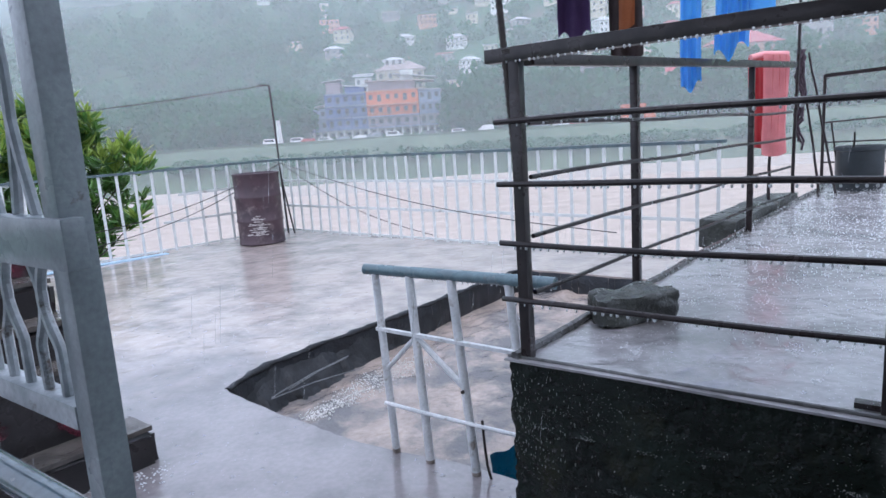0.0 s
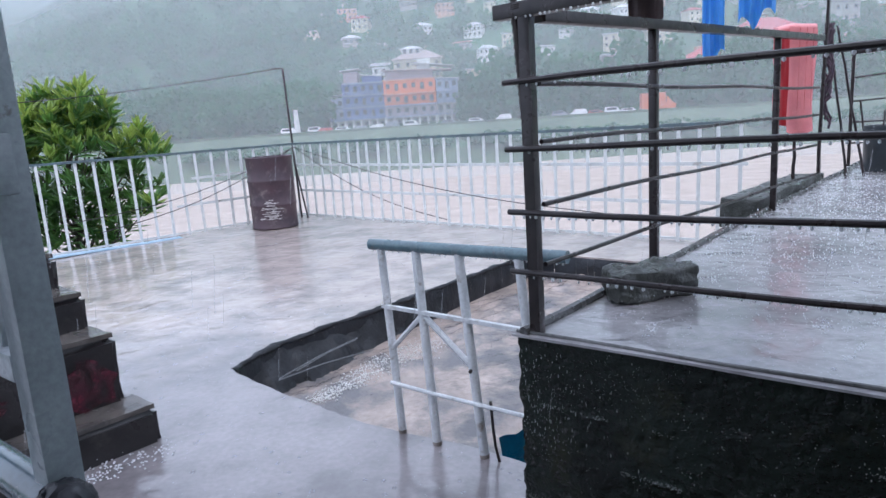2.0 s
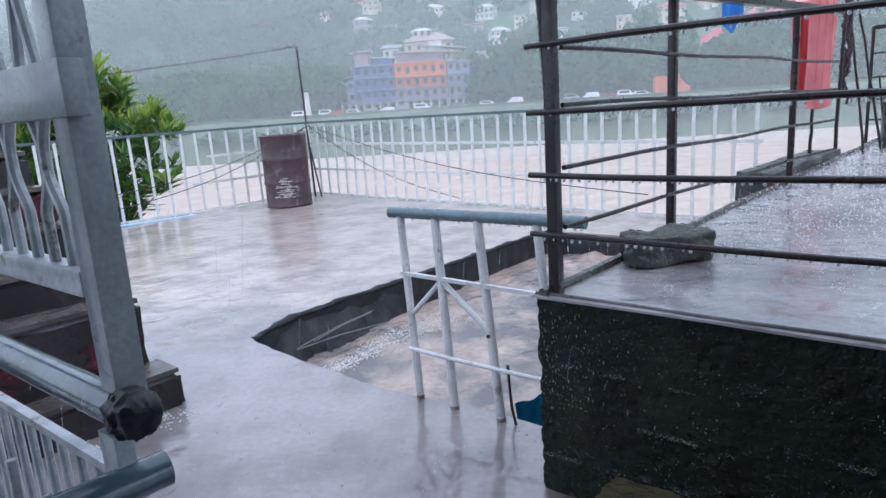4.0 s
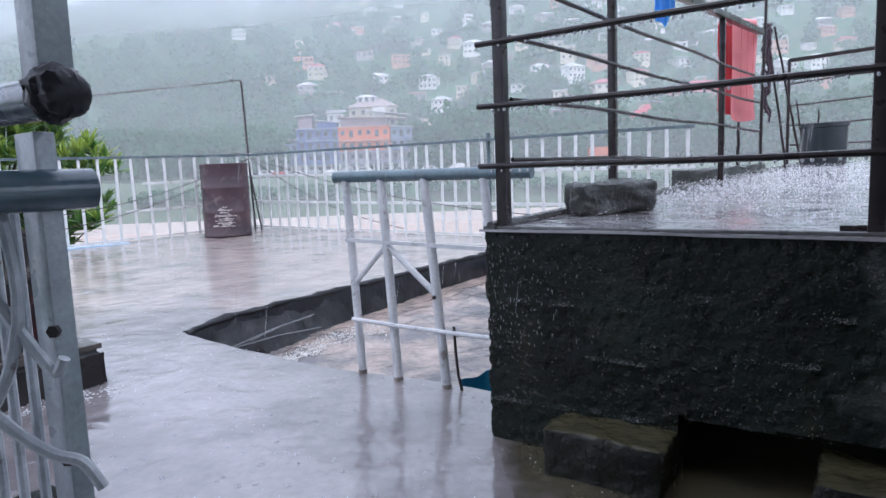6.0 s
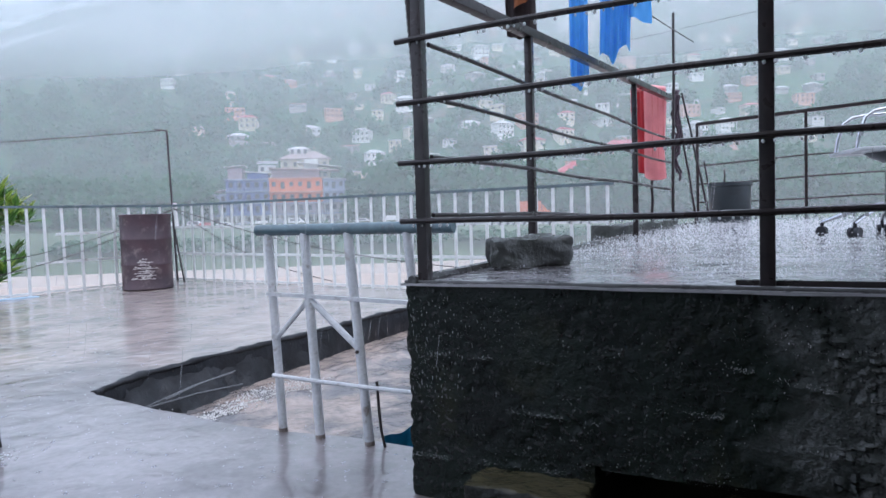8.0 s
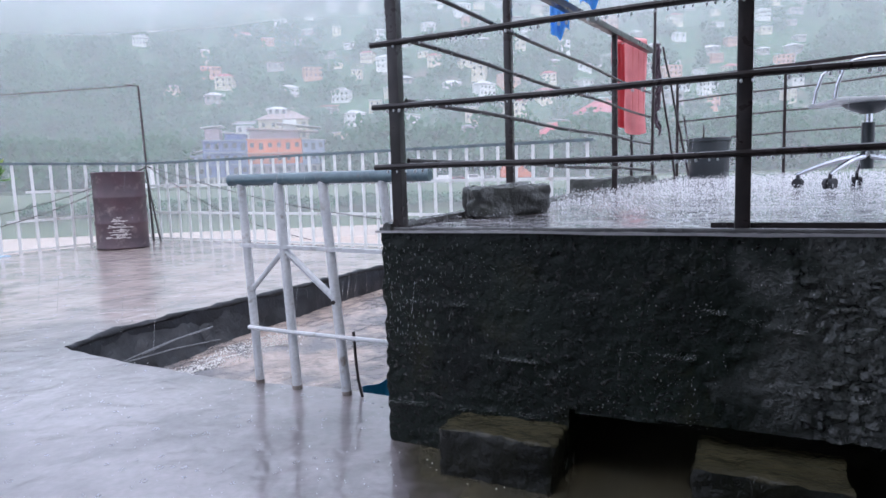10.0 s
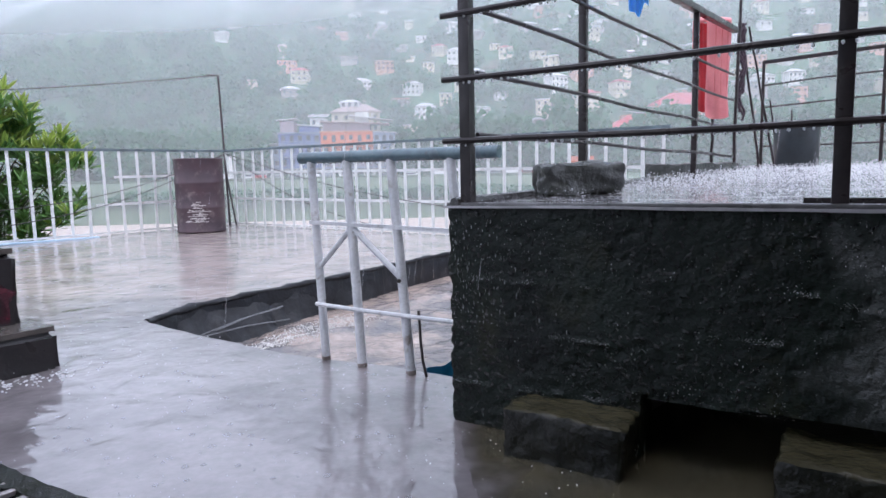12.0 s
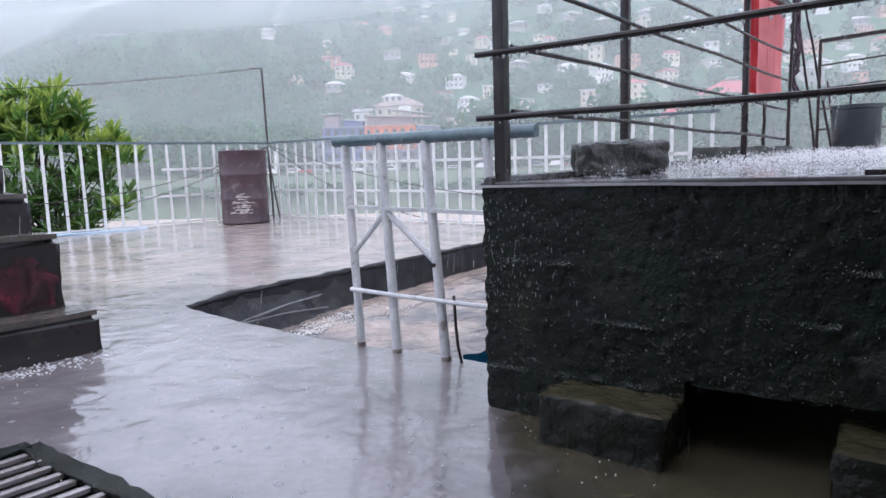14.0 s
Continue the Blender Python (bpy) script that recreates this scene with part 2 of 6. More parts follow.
def ragged_edge(m, x0, x1):
    """Fades the patch out along x with a ragged edge."""
    n, l = m.node_tree.nodes, m.node_tree.links
    tc = n.new("ShaderNodeTexCoord")
    sep = n.new("ShaderNodeSeparateXYZ")
    nz = n.new("ShaderNodeTexNoise")
    nz.inputs["Scale"].default_value = 7
    nz.inputs["Detail"].default_value = 6
    ad = n.new("ShaderNodeMath")
    ad.operation = 'MULTIPLY_ADD'
    ad.inputs[1].default_value = 0.35
    mr = n.new("ShaderNodeMapRange")
    mr.inputs[1].default_value, mr.inputs[2].default_value = x0, x1
    l.new(tc.outputs["Object"], nz.inputs["Vector"])
    l.new(tc.outputs["Object"], sep.inputs[0])
    l.new(nz.outputs[0], ad.inputs[0])
    l.new(sep.outputs["X"], ad.inputs[2])
    l.new(ad.outputs[0], mr.inputs[0])
    l.new(mr.outputs[0], n["Principled BSDF"].inputs["Alpha"])


ragged_edge(M_MUDSHADE, 0.40, 0.56)
M_EDGE = material("wet_slab_edge", (0.11, 0.11, 0.11), (0.05, 0.05, 0.05), 0.12, 0.35, scale=12, fine=80, bump=0.3)
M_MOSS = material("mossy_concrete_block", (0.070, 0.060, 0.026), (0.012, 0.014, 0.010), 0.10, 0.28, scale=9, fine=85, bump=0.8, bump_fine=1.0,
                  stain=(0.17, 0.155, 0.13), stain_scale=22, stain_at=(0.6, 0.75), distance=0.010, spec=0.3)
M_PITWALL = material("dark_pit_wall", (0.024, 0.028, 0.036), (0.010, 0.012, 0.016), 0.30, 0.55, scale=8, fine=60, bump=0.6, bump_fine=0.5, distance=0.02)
# sides of the blocks are coloured near black for their shade
silt_top_shaded_side(M_MOSS, (0.064, 0.058, 0.034), (0.006, 0.008, 0.007))
M_BANKMUD = material("black_mud_bank", (0.020, 0.022, 0.027), (0.008, 0.010, 0.013), 0.5, 0.75, scale=9, fine=60, bump=0.7, bump_fine=0.6, distance=0.02)
M_MUD = material("muddy_pit_floor", (0.46, 0.375, 0.33), (0.29, 0.245, 0.225), 0.05, 0.20, scale=5, fine=26, bump=0.5, bump_fine=0.7,
                 stain=(0.15, 0.145, 0.15), stain_scale=2.2, stain_at=(0.46, 0.60), distance=0.03)
M_WHITE = material("white_painted_iron", (0.74, 0.75, 0.77), (0.55, 0.58, 0.61), 0.25, 0.45, scale=9, fine=90, bump=0.1,
                   stain=(0.19, 0.15, 0.12), stain_scale=11, stain_at=(0.57, 0.68), coat=0.3)
M_FENCE = material("pale_fence_paint", (0.66, 0.68, 0.68), (0.48, 0.51, 0.52), 0.3, 0.5, scale=7, fine=80, bump=0.1,
                   stain=(0.22, 0.18, 0.15), stain_scale=9, stain_at=(0.58, 0.72))
M_FENCETOP = material("dark_fence_rail", (0.10, 0.15, 0.17), (0.06, 0.08, 0.09), 0.25, 0.5, scale=9, bump=0.1)
M_PIPE = material("blue_grey_pipe_paint", (0.115, 0.19, 0.22), (0.075, 0.125, 0.15), 0.16, 0.34, scale=14, fine=120, bump=0.08,
                  stain=(0.14, 0.09, 0.06), stain_scale=8, stain_at=(0.64, 0.74), coat=0.4)
M_HANDPIPE = material("dark_blue_wet_pipe", (0.085, 0.135, 0.165), (0.045, 0.075, 0.095), 0.14, 0.32, scale=9, fine=90, bump=0.12, coat=0.4)
M_GRILLE = material("grey_painted_steel", (0.34, 0.385, 0.40), (0.25, 0.285, 0.30), 0.22, 0.45, scale=16, fine=140, bump=0.1,
                    stain=(0.12, 0.08, 0.06), stain_scale=22, stain_at=(0.66, 0.74), coat=0.3)
M_GRILLEW = material("chipped_white_paint", (0.55, 0.58, 0.60), (0.30, 0.33, 0.35), 0.25, 0.5, scale=20, fine=140, bump=0.15,
                     stain=(0.10, 0.07, 0.05), stain_scale=24, stain_at=(0.60, 0.70), coat=0.3)
M_IRON = material("dark_wet_iron", (0.030, 0.022, 0.022), (0.015, 0.012, 0.013), 0.22, 0.42, scale=18, fine=120, bump=0.2, metal=0.0, coat=0.1, spec=0.35)
M_RODS = material("wet_grey_rod", (0.15, 0.155, 0.17), (0.08, 0.085, 0.09), 0.2, 0.4, scale=30, fine=160, bump=0.2, coat=0.4)
M_REBAR = material("rusty_bar", (0.055, 0.045, 0.042), (0.03, 0.025, 0.025), 0.3, 0.5, scale=30, fine=160, bump=0.3, metal=0.3)
M_DRUM = material("maroon_drum_paint", (0.066, 0.036, 0.046), (0.038, 0.024, 0.033), 0.30, 0.55, scale=5, fine=60, bump=0.2,
                  stain=(0.16, 0.125, 0.125), stain_scale=9, stain_at=(0.55, 0.72))
M_FADED = material("faded_white_paint", (0.50, 0.47, 0.47), (0.30, 0.27, 0.27), 0.5, 0.7, scale=30, bump=0.05)
M_RUSTFOOT = material("rusty_post_foot", (0.30, 0.26, 0.24), (0.12, 0.10, 0.09), 0.4, 0.6, scale=25, fine=120, bump=0.3)
M_SLAT = material("wet_grey_brown_slat", (0.40, 0.365, 0.36), (0.22, 0.19, 0.185), 0.15, 0.35, scale=16, fine=120, bump=0.2, coat=0.4)
M_STONE = material("wet_rubble_stone", (0.060, 0.065, 0.058), (0.020, 0.022, 0.020), 0.2, 0.45, scale=12, fine=70, bump=0.7, bump_fine=0.6, distance=0.02)
M_STEP = material("dark_stair_concrete", (0.026, 0.022, 0.023), (0.012, 0.011, 0.012), 0.22, 0.45, scale=7, fine=60, bump=0.4, bump_fine=0.4,
                  stain=(0.050, 0.045, 0.043), stain_scale=9, stain_at=(0.58, 0.75))
M_TREAD = material("worn_wet_tread", (0.13, 0.115, 0.105), (0.055, 0.05, 0.047), 0.12, 0.35, scale=9, fine=70, bump=0.3)
M_RED = material("red_paint_patch", (0.17, 0.018, 0.045), (0.08, 0.016, 0.026), 0.3, 0.5, scale=7, bump=0.2,
                 stain=(0.028, 0.026, 0.027), stain_scale=9, stain_at=(0.48, 0.70))
M_TEAL = material("teal_door_post", (0.085, 0.16, 0.185), (0.065, 0.125, 0.15), 0.3, 0.45, scale=8, fine=90, bump=0.08)
M_BLACK = material("black_rubber", (0.012, 0.013, 0.02), (0.008, 0.008, 0.012), 0.4, 0.6, scale=30, bump=0.4)
M_BLUECLOTH = material("blue_cloth", (0.20, 0.55, 0.92), (0.12, 0.42, 0.82), 0.5, 0.7, scale=6, fine=200, bump=0.15, sheen=0.2)
M_PURPLE = material("purple_cloth", (0.075, 0.035, 0.13), (0.045, 0.02, 0.08), 0.6, 0.8, scale=6, fine=200, bump=0.15)
M_BROWN = material("dark_brown_cloth", (0.055, 0.035, 0.035), (0.03, 0.02, 0.022), 0.6, 0.8, scale=6, fine=200, bump=0.15)
M_ORANGE = material("orange_cloth", (0.42, 0.14, 0.05), (0.30, 0.09, 0.03), 0.6, 0.8, scale=6, fine=200, bump=0.15)
n_, l_ = M_RED.node_tree.nodes, M_RED.node_tree.links
tc_ = n_.new("ShaderNodeTexCoord")
fl_ = n_.new("ShaderNodeTexNoise")
fl_.inputs["Scale"].default_value = 24
fl_.inputs["Detail"].default_value = 6
l_.new(tc_.outputs["Object"], fl_.inputs["Vector"])
fm_ = n_.new("ShaderNodeMapRange")
fm_.inputs[1].default_value, fm_.inputs[2].default_value = 0.36, 0.66
l_.new(fl_.outputs[0], fm_.inputs[0])
l_.new(fm_.outputs[0], n_["Principled BSDF"].inputs["Alpha"])
M_REDCLOTH = material("red_towel_cloth", (0.62, 0.065, 0.085), (0.52, 0.05, 0.07), 0.6, 0.8, scale=8, fine=220, bump=0.2, sheen=0.2)
M_PINK = material("pink_towel_cloth", (0.84, 0.36, 0.37), (0.74, 0.28, 0.30), 0.6, 0.8, scale=8, fine=220, bump=0.2, sheen=0.2)
M_TARP = material("blue_tarpaulin", (0.022, 0.22, 0.34), (0.012, 0.13, 0.23), 0.2, 0.4, scale=6, fine=80, bump=0.3)
M_CHROME = material("chrome", (0.62, 0.64, 0.67), (0.5, 0.52, 0.55), 0.12, 0.25, metal=1.0, scale=20, bump=0.05)
M_CHAIRPLATE = material("pale_chair_plate", (0.55, 0.58, 0.60), (0.42, 0.45, 0.47), 0.2, 0.4, scale=14, bump=0.1)
M_BUCKET = material("dark_plastic", (0.022, 0.030, 0.036), (0.016, 0.022, 0.026), 0.3, 0.5, scale=8, bump=0.1)
M_ROPE = material("dark_rope", (0.06, 0.035, 0.05), (0.03, 0.02, 0.03), 0.6, 0.8, scale=40, bump=0.5)
M_PLANK = material("blue_painted_plank", (0.40, 0.54, 0.66), (0.28, 0.42, 0.55), 0.25, 0.5, scale=9, bump=0.2)
M_LEAF = material("glossy_green_leaf", (0.17, 0.33, 0.11), (0.085, 0.20, 0.07), 0.22, 0.4, scale=3, fine=30, bump=0.1)
M_LEAFY = material("young_yellow_green_leaf", (0.40, 0.50, 0.12), (0.24, 0.38, 0.09), 0.25, 0.45, scale=3, fine=30, bump=0.1)
M_BARK = material("grey_bark", (0.11, 0.09, 0.07), (0.06, 0.05, 0.04), 0.6, 0.9, scale=14, bump=0.6)
M_WATER = material("muddy_river_water", (0.56, 0.455, 0.40), (0.46, 0.37, 0.32), 0.35, 0.55, scale=0.35, fine=2.5, bump=0.5, bump_fine=0.4, distance=0.25)
M_GROUND = material("wet_hillside_earth", (0.036, 0.120, 0.050), (0.020, 0.072, 0.034), 0.8, 0.95, scale=0.02, fine=0.25, bump=0.4, distance=1.0,
                    stain=(0.13, 0.12, 0.10), stain_scale=0.03, stain_at=(0.6, 0.7))
M_ROAD = material("wet_far_road", (0.20, 0.19, 0.185), (0.14, 0.135, 0.13), 0.3, 0.5, scale=0.1, fine=1, bump=0.1)
M_BANK = material("stone_embankment", (0.085, 0.125, 0.070), (0.050, 0.085, 0.050), 0.6, 0.8, scale=0.12, fine=1.2, bump=0.6, distance=0.4)
M_WOOD = material("far_tree_foliage", (0.030, 0.150, 0.055), (0.014, 0.080, 0.036), 0.6, 0.8, scale=0.06, fine=0.6, bump=0.1)
M_FOAM = material("white_foam", (0.78, 0.77, 0.76), (0.68, 0.67, 0.66), 0.15, 0.3, scale=30, bump=0.1)
M_HOUSEWALL = material("house_plaster", (0.40, 0.42, 0.42), (0.33, 0.35, 0.35), 0.6, 0.8, scale=3, fine=40, bump=0.15)
M_SHADECEIL = material("shade_ceiling", (0.30, 0.31, 0.32), (0.24, 0.25, 0.26), 0.4, 0.6, scale=4, bump=0.1)


def let_light_through(m, share, tint):
    """Leaves pass some of the light that falls on their back."""
    n, l = m.node_tree.nodes, m.node_tree.links
    out = n["Material Output"]
    t = n.new("ShaderNodeBsdfTranslucent")
    t.inputs[0].default_value = (*tint, 1)
    mx = n.new("ShaderNodeMixShader")
    mx.inputs[0].default_value = share
    l.new(n["Principled BSDF"].outputs[0], mx.inputs[1])
    l.new(t.outputs[0], mx.inputs[2])
    l.new(mx.outputs[0], out.inputs[0])


let_light_through(M_LEAF, 0.35, (0.16, 0.30, 0.05))
let_light_through(M_LEAFY, 0.40, (0.38, 0.50, 0.10))
let_light_through(M_WOOD, 0.5, (0.030, 0.150, 0.060))
let_light_through(M_BLUECLOTH, 0.35, (0.20, 0.60, 0.95))


def paint(name, c, rough=0.6):
    return material(name, c, [k * 0.82 for k in c], rough, min(1, rough + 0.2), scale=0.3, fine=2.0, bump=0.05, stain=[k * 0.6 for k in c],
                    stain_scale=0.25, stain_at=(0.58, 0.75), random_piece=0.12)


# mesh helpers ------------------------------------------------------------
def finish(bm, name, mat, smooth=None):
    me = bpy.data.meshes.new(name)
    bm.normal_update()
    bm.to_mesh(me)
    bm.free()
    if mat:
        me.materials.append(mat)
    if smooth:
        me.shade_smooth()
        me.set_sharp_from_angle(angle=radians(smooth))
    return me


def part(name, bm, mat, parent=None, label="", smooth=40):
    ob = new(name, finish(bm, name, mat, smooth))
    if parent is not None:
        ob.parent = parent
    if label:
        tagged(ob, label)
    return ob


def thing(name, label, category, group="", at=(0, 0, 0), kind=""):
    ob = new(name)
    ob.location = at
    ob.empty_display_size = 0.05
    return tagged(ob, label, category, group, kind)


def basis(axis):
    w = Vector(axis).normalized()
    a = Vector((0, 0, 1)) if abs(w.z) < 0.9 else Vector((1, 0, 0))
    u = a.cross(w).normalized()
    return u, w.cross(u), w


def sweep(bm, pts, r, seg=10, ends=True, square=False, twist=0.0):
    """A tube through points; r is one radius or one for each point."""
    pts = [Vector(p) for p in pts]
    rings = []
    u = None
    for i, p in enumerate(pts):
        d = (pts[min(i + 1, len(pts) - 1)] - pts[max(i - 1, 0)]).normalized()
        if u is None:
            u, v, _ = basis(d)
        else:
            u = (u - d * u.dot(d)).normalized()
            v = d.cross(u)
        rad = r[i] if isinstance(r, (list, tuple)) else r
        n = 4 if square else seg
        ring = []
        for k in range(n):
            a = 2 * math.pi * k / n + (math.pi / 4 if square else 0) + twist * i
            q = rad * (1.414 if square else 1)
            ring.append(bm.verts.new(p + u * math.cos(a) * q + v * math.sin(a) * q))
        rings.append(ring)
    for a, b in zip(rings, rings[1:]):
        n = len(a)
        for k in range(n):
            bm.faces.new((a[k], a[(k + 1) % n], b[(k + 1) % n], b[k]))
    if ends:
        bm.faces.new(reversed(rings[0]))
        bm.faces.new(rings[-1])
    return rings


def tube(p, q, r, seg=12, bm=None):
    bm = bm or bmesh.new()
    sweep(bm, [p, q], r, seg)
    return bm


def bar(p, q, w, h, side=None, bm=None, bevel=0.0):
    """A bar of rectangular section from p to q; w across side, h across the other way."""
    bm = bm or bmesh.new()
    p, q = Vector(p), Vector(q)
    d = (q - p).normalized()
    s = Vector(side) if side is not None else (UP.cross(d) if abs(d.z) < 0.95 else Vector(U))
    s = (s - d * s.dot(d)).normalized()
    o = d.cross(s)
    vs = []
    for e in (p, q):
        for a, b in ((-1, -1), (1, -1), (1, 1), (-1, 1)):
            vs.append(bm.verts.new(e + s * a * w / 2 + o * b * h / 2))
    fs = [(3, 2, 1, 0), (4, 5, 6, 7), (0, 1, 5, 4), (1, 2, 6, 5), (2, 3, 7, 6), (3, 0, 4, 7)]
    made = [bm.faces.new([vs[i] for i in f]) for f in fs]
    if bevel:
        es = list({e for f in made for e in f.edges})
        bmesh.ops.bevel(bm, geom=es, offset=bevel, segments=2, affect='EDGES', profile=0.6)
    return bm


def prism(poly, z0, z1, bm=None):
    """A prism over a polygon (counter-clockwise); z0 and z1 are numbers or functions of x, y."""
    bm = bm or bmesh.new()
    f0 = z0 if callable(z0) else lambda x, y: z0
    f1 = z1 if callable(z1) else lambda x, y: z1
    lo = [bm.verts.new((p[0], p[1], f0(p[0], p[1]))) for p in poly]
    hi = [bm.verts.new((p[0], p[1], f1(p[0], p[1]))) for p in poly]
    n = len(poly)
    bm.faces.new(hi)
    bm.faces.new(reversed(lo))
    for i in range(n):
        bm.faces.new((lo[i], lo[(i + 1) % n], hi[(i + 1) % n], hi[i]))
    return bm


def roughen(bm, amount, scale, cuts=0, seed=0.0):
    if cuts:
        bmesh.ops.subdivide_edges(bm, edges=bm.edges[:], cuts=cuts, use_grid_fill=True)
    for v in bm.verts:
        p = v.co * scale + Vector((seed, seed * 1.7, -seed))
        v.co += noise.noise_vector(p) * amount + noise.noise_vector(p * 2.7) * amount * 0.4
    return bm


def xy(v, z=0.0):
    return Vector((v[0], v[1], z))


# ground, river and far bank ---------------------------------------------
RIVER_Z = -8.6


def hill_z(x, y):
    """The height of the land at a place."""
    if y < 10.5:
        return -2.2
    if y < 26:
        return -2.2 - 10.3 * (y - 10.5) / 15.5
    if y < 146:
        return -12.5
    if y < 171:
        t = (y - 146) / 25
        return -12.5 + 12.9 * min(1, t * 1.25) + 0.1 * t
    if y < 188:
        return 0.5
    t = min(1, (y - 188) / 640)
    s = t * t * (3 - 2 * t) * 0.45 + t * 0.55
    top = max(120, 375 + 0.38 * x + 14 * math.sin(x * 0.011 + 1.0) + 8 * math.sin(x * 0.031))
    rough = noise.noise((x * 0.012, y * 0.012, 0.3)) * 14 * min(1, (y - 188) / 60)
    if y > 828:
        s -= (y - 828) / 700
    return 0.5 + top * s + rough


def sheet(xs, ys, z_of, name, mat, smooth=30):
    bm = bmesh.new()
    grid = [[bm.verts.new((x, y, z_of(x, y))) for x in xs] for y in ys]
    for j in range(len(ys) - 1):
        for i in range(len(xs) - 1):
            bm.faces.new((grid[j][i], grid[j][i + 1], grid[j + 1][i + 1], grid[j + 1][i]))
    return part(name, bm, mat, smooth=smooth)


gx = [-2500, -1500, -1000] + [-700 + 20 * i for i in range(81)] + [1200, 1700, 2500]
gy = [-400, -100, -20, 10.5, 15, 20, 26, 60, 110, 146, 152, 158, 164, 171, 180, 188] + [196 + 14 * i for i in range(50)] + [950, 1080, 1200]
ground = sheet(gx, gy, hill_z, "ground", M_GROUND)
tagged(ground, "green wooded valley ground rising into a steep misty hill", "ground", kind="structure")
river = sheet([-1500, -300, -100, 0, 100, 300, 1500], [16, 60, 110, 150], lambda x, y: RIVER_Z, "water", M_WATER)
tagged(river, "swollen muddy beige river below the terrace", "river", kind="structure")
bm = prism([(-900, 172.5), (1100, 172.5), (1100, 186), (-900, 186)], 0.3, 0.62)
tagged(part("road", bm, M_ROAD), "wet grey riverside road on the far bank", "road", kind="structure")
bank = sheet([-700 + 12 * i for i in range(120)], [147, 150, 153, 156, 159, 162, 165, 168.8], lambda x, y: hill_z(x, y) + 0.25 + 0.5 * noise.noise((x * 0.15, y * 0.3, 0)), "embankment", M_BANK)
tagged(bank, "grey-brown stony river embankment below the far road", "embankment", kind="structure")
bm = prism([(-900, 168.8), (1100, 168.8), (1100, 169.6), (-900, 169.6)], -3.5, 1.35)
tagged(part("river_wall", bm, M_BANK), "long low stone wall beside the far road", "wall", kind="structure")

# terrace -----------------------------------------------------------------
CORNER = Vector((-2.28, 9.22, 0))
FENCE_L = Vector((-6.3, 5.55, 0))
FENCE_R = Vector((2.42, 5.93, 0))
PIT = [(-1.232, 3.70), (-1.225, 3.80), (-1.17, 3.93), (-1.082, 4.09), (-0.863, 4.38), (-0.534, 4.74), (-0.149, 5.20), (0.318, 5.77), (0.646, 6.13),
       (1.03, 5.885), (1.40, 5.64), (2.50, 4.90), (0.46, 2.52), (0.262, 2.645), (0.042, 2.80), (-0.213, 2.905), (-0.374, 3.005), (-0.580, 3.15),
       (-0.813, 3.33), (-1.05, 3.53), (-1.18, 3.635)]



def uneven(ring, step, amount):
    """The same outline with broken, wavering edges."""
    made = []
    for (ax, ay), (bx, by) in zip(ring, ring[1:] + ring[:1]):
        n = max(1, int(math.hypot(bx - ax, by - ay) / step))
        for k in range(n):
            x, y = ax + (bx - ax) * k / n, ay + (by - ay) * k / n
            w = noise.noise_vector((x * 4, y * 4, 1.3)) * amount + noise.noise_vector((x * 15, y * 15, 6.1)) * amount * 0.5
            made.append((x + w.x, y + w.y))
    return made


PIT_ROUGH = uneven(PIT, 0.05, 0.016)
OUT = [(-6.6, 5.35), (-6.6, -4.0), (7.0, -4.0), (7.0, 2.4), (2.62, 5.86), (CORNER.x, CORNER.y + 0.12)]


def ring_edges(bm, pts, z_of):
    vs = [bm.verts.new((p[0], p[1], z_of(p[0], p[1]))) for p in pts]
    return vs, [bm.edges.new((vs[i], vs[(i + 1) % len(vs)])) for i in range(len(vs))]


bm = bmesh.new()
_, e1 = ring_edges(bm, OUT, floor_z)
_, e2 = ring_edges(bm, PIT_ROUGH, floor_z)
bmesh.ops.triangle_fill(bm, use_beauty=True, edges=e1 + e2)
bmesh.ops.recalc_face_normals(bm, faces=bm.faces[:])
for f in bm.faces:
    if f.normal.z < 0:
        f.normal_flip()
top = bm.faces[:]
ext = bmesh.ops.extrude_face_region(bm, geom=top)
for v in [g for g in ext["geom"] if isinstance(g, bmesh.types.BMVert)]:
    v.co.z -= 0.13
bmesh.ops.recalc_face_normals(bm, faces=bm.faces[:])
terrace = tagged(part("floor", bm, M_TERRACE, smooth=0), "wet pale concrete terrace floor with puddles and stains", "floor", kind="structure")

# the slab's outer face down to the bank
bm = prism([OUT[0], OUT[3], OUT[4], OUT[5]][::1], -3.0, lambda x, y: floor_z(x, y) - 0.60)
tagged(part("retaining_wall", bm, M_PITWALL), "dark concrete retaining wall under the terrace", "wall", kind="structure")

# sunken stairwell beside the platform ------------------------------------
def pit_z(x, y):
    b = (Vector((x, y, 0)) - P0).dot(V)
    return -0.225 + 0.030 * max(0, b)


PITF = [(-1.27, 3.69), (-1.10, 4.15), (-0.88, 4.44), (-0.17, 5.26), (0.64, 6.20), (1.42, 5.70), (2.55, 4.96), (0.86, 3.28), (0.05, 2.82), (-0.24, 2.87), (-0.83, 3.29), (-1.08, 3.49)]


def within(ring, x, y):
    inside = False
    for (ax, ay), (bx, by) in zip(ring, ring[1:] + ring[:1]):
        if (ay > y) != (by > y) and x < (bx - ax) * (y - ay) / (by - ay) + ax:
            inside = not inside
    return inside


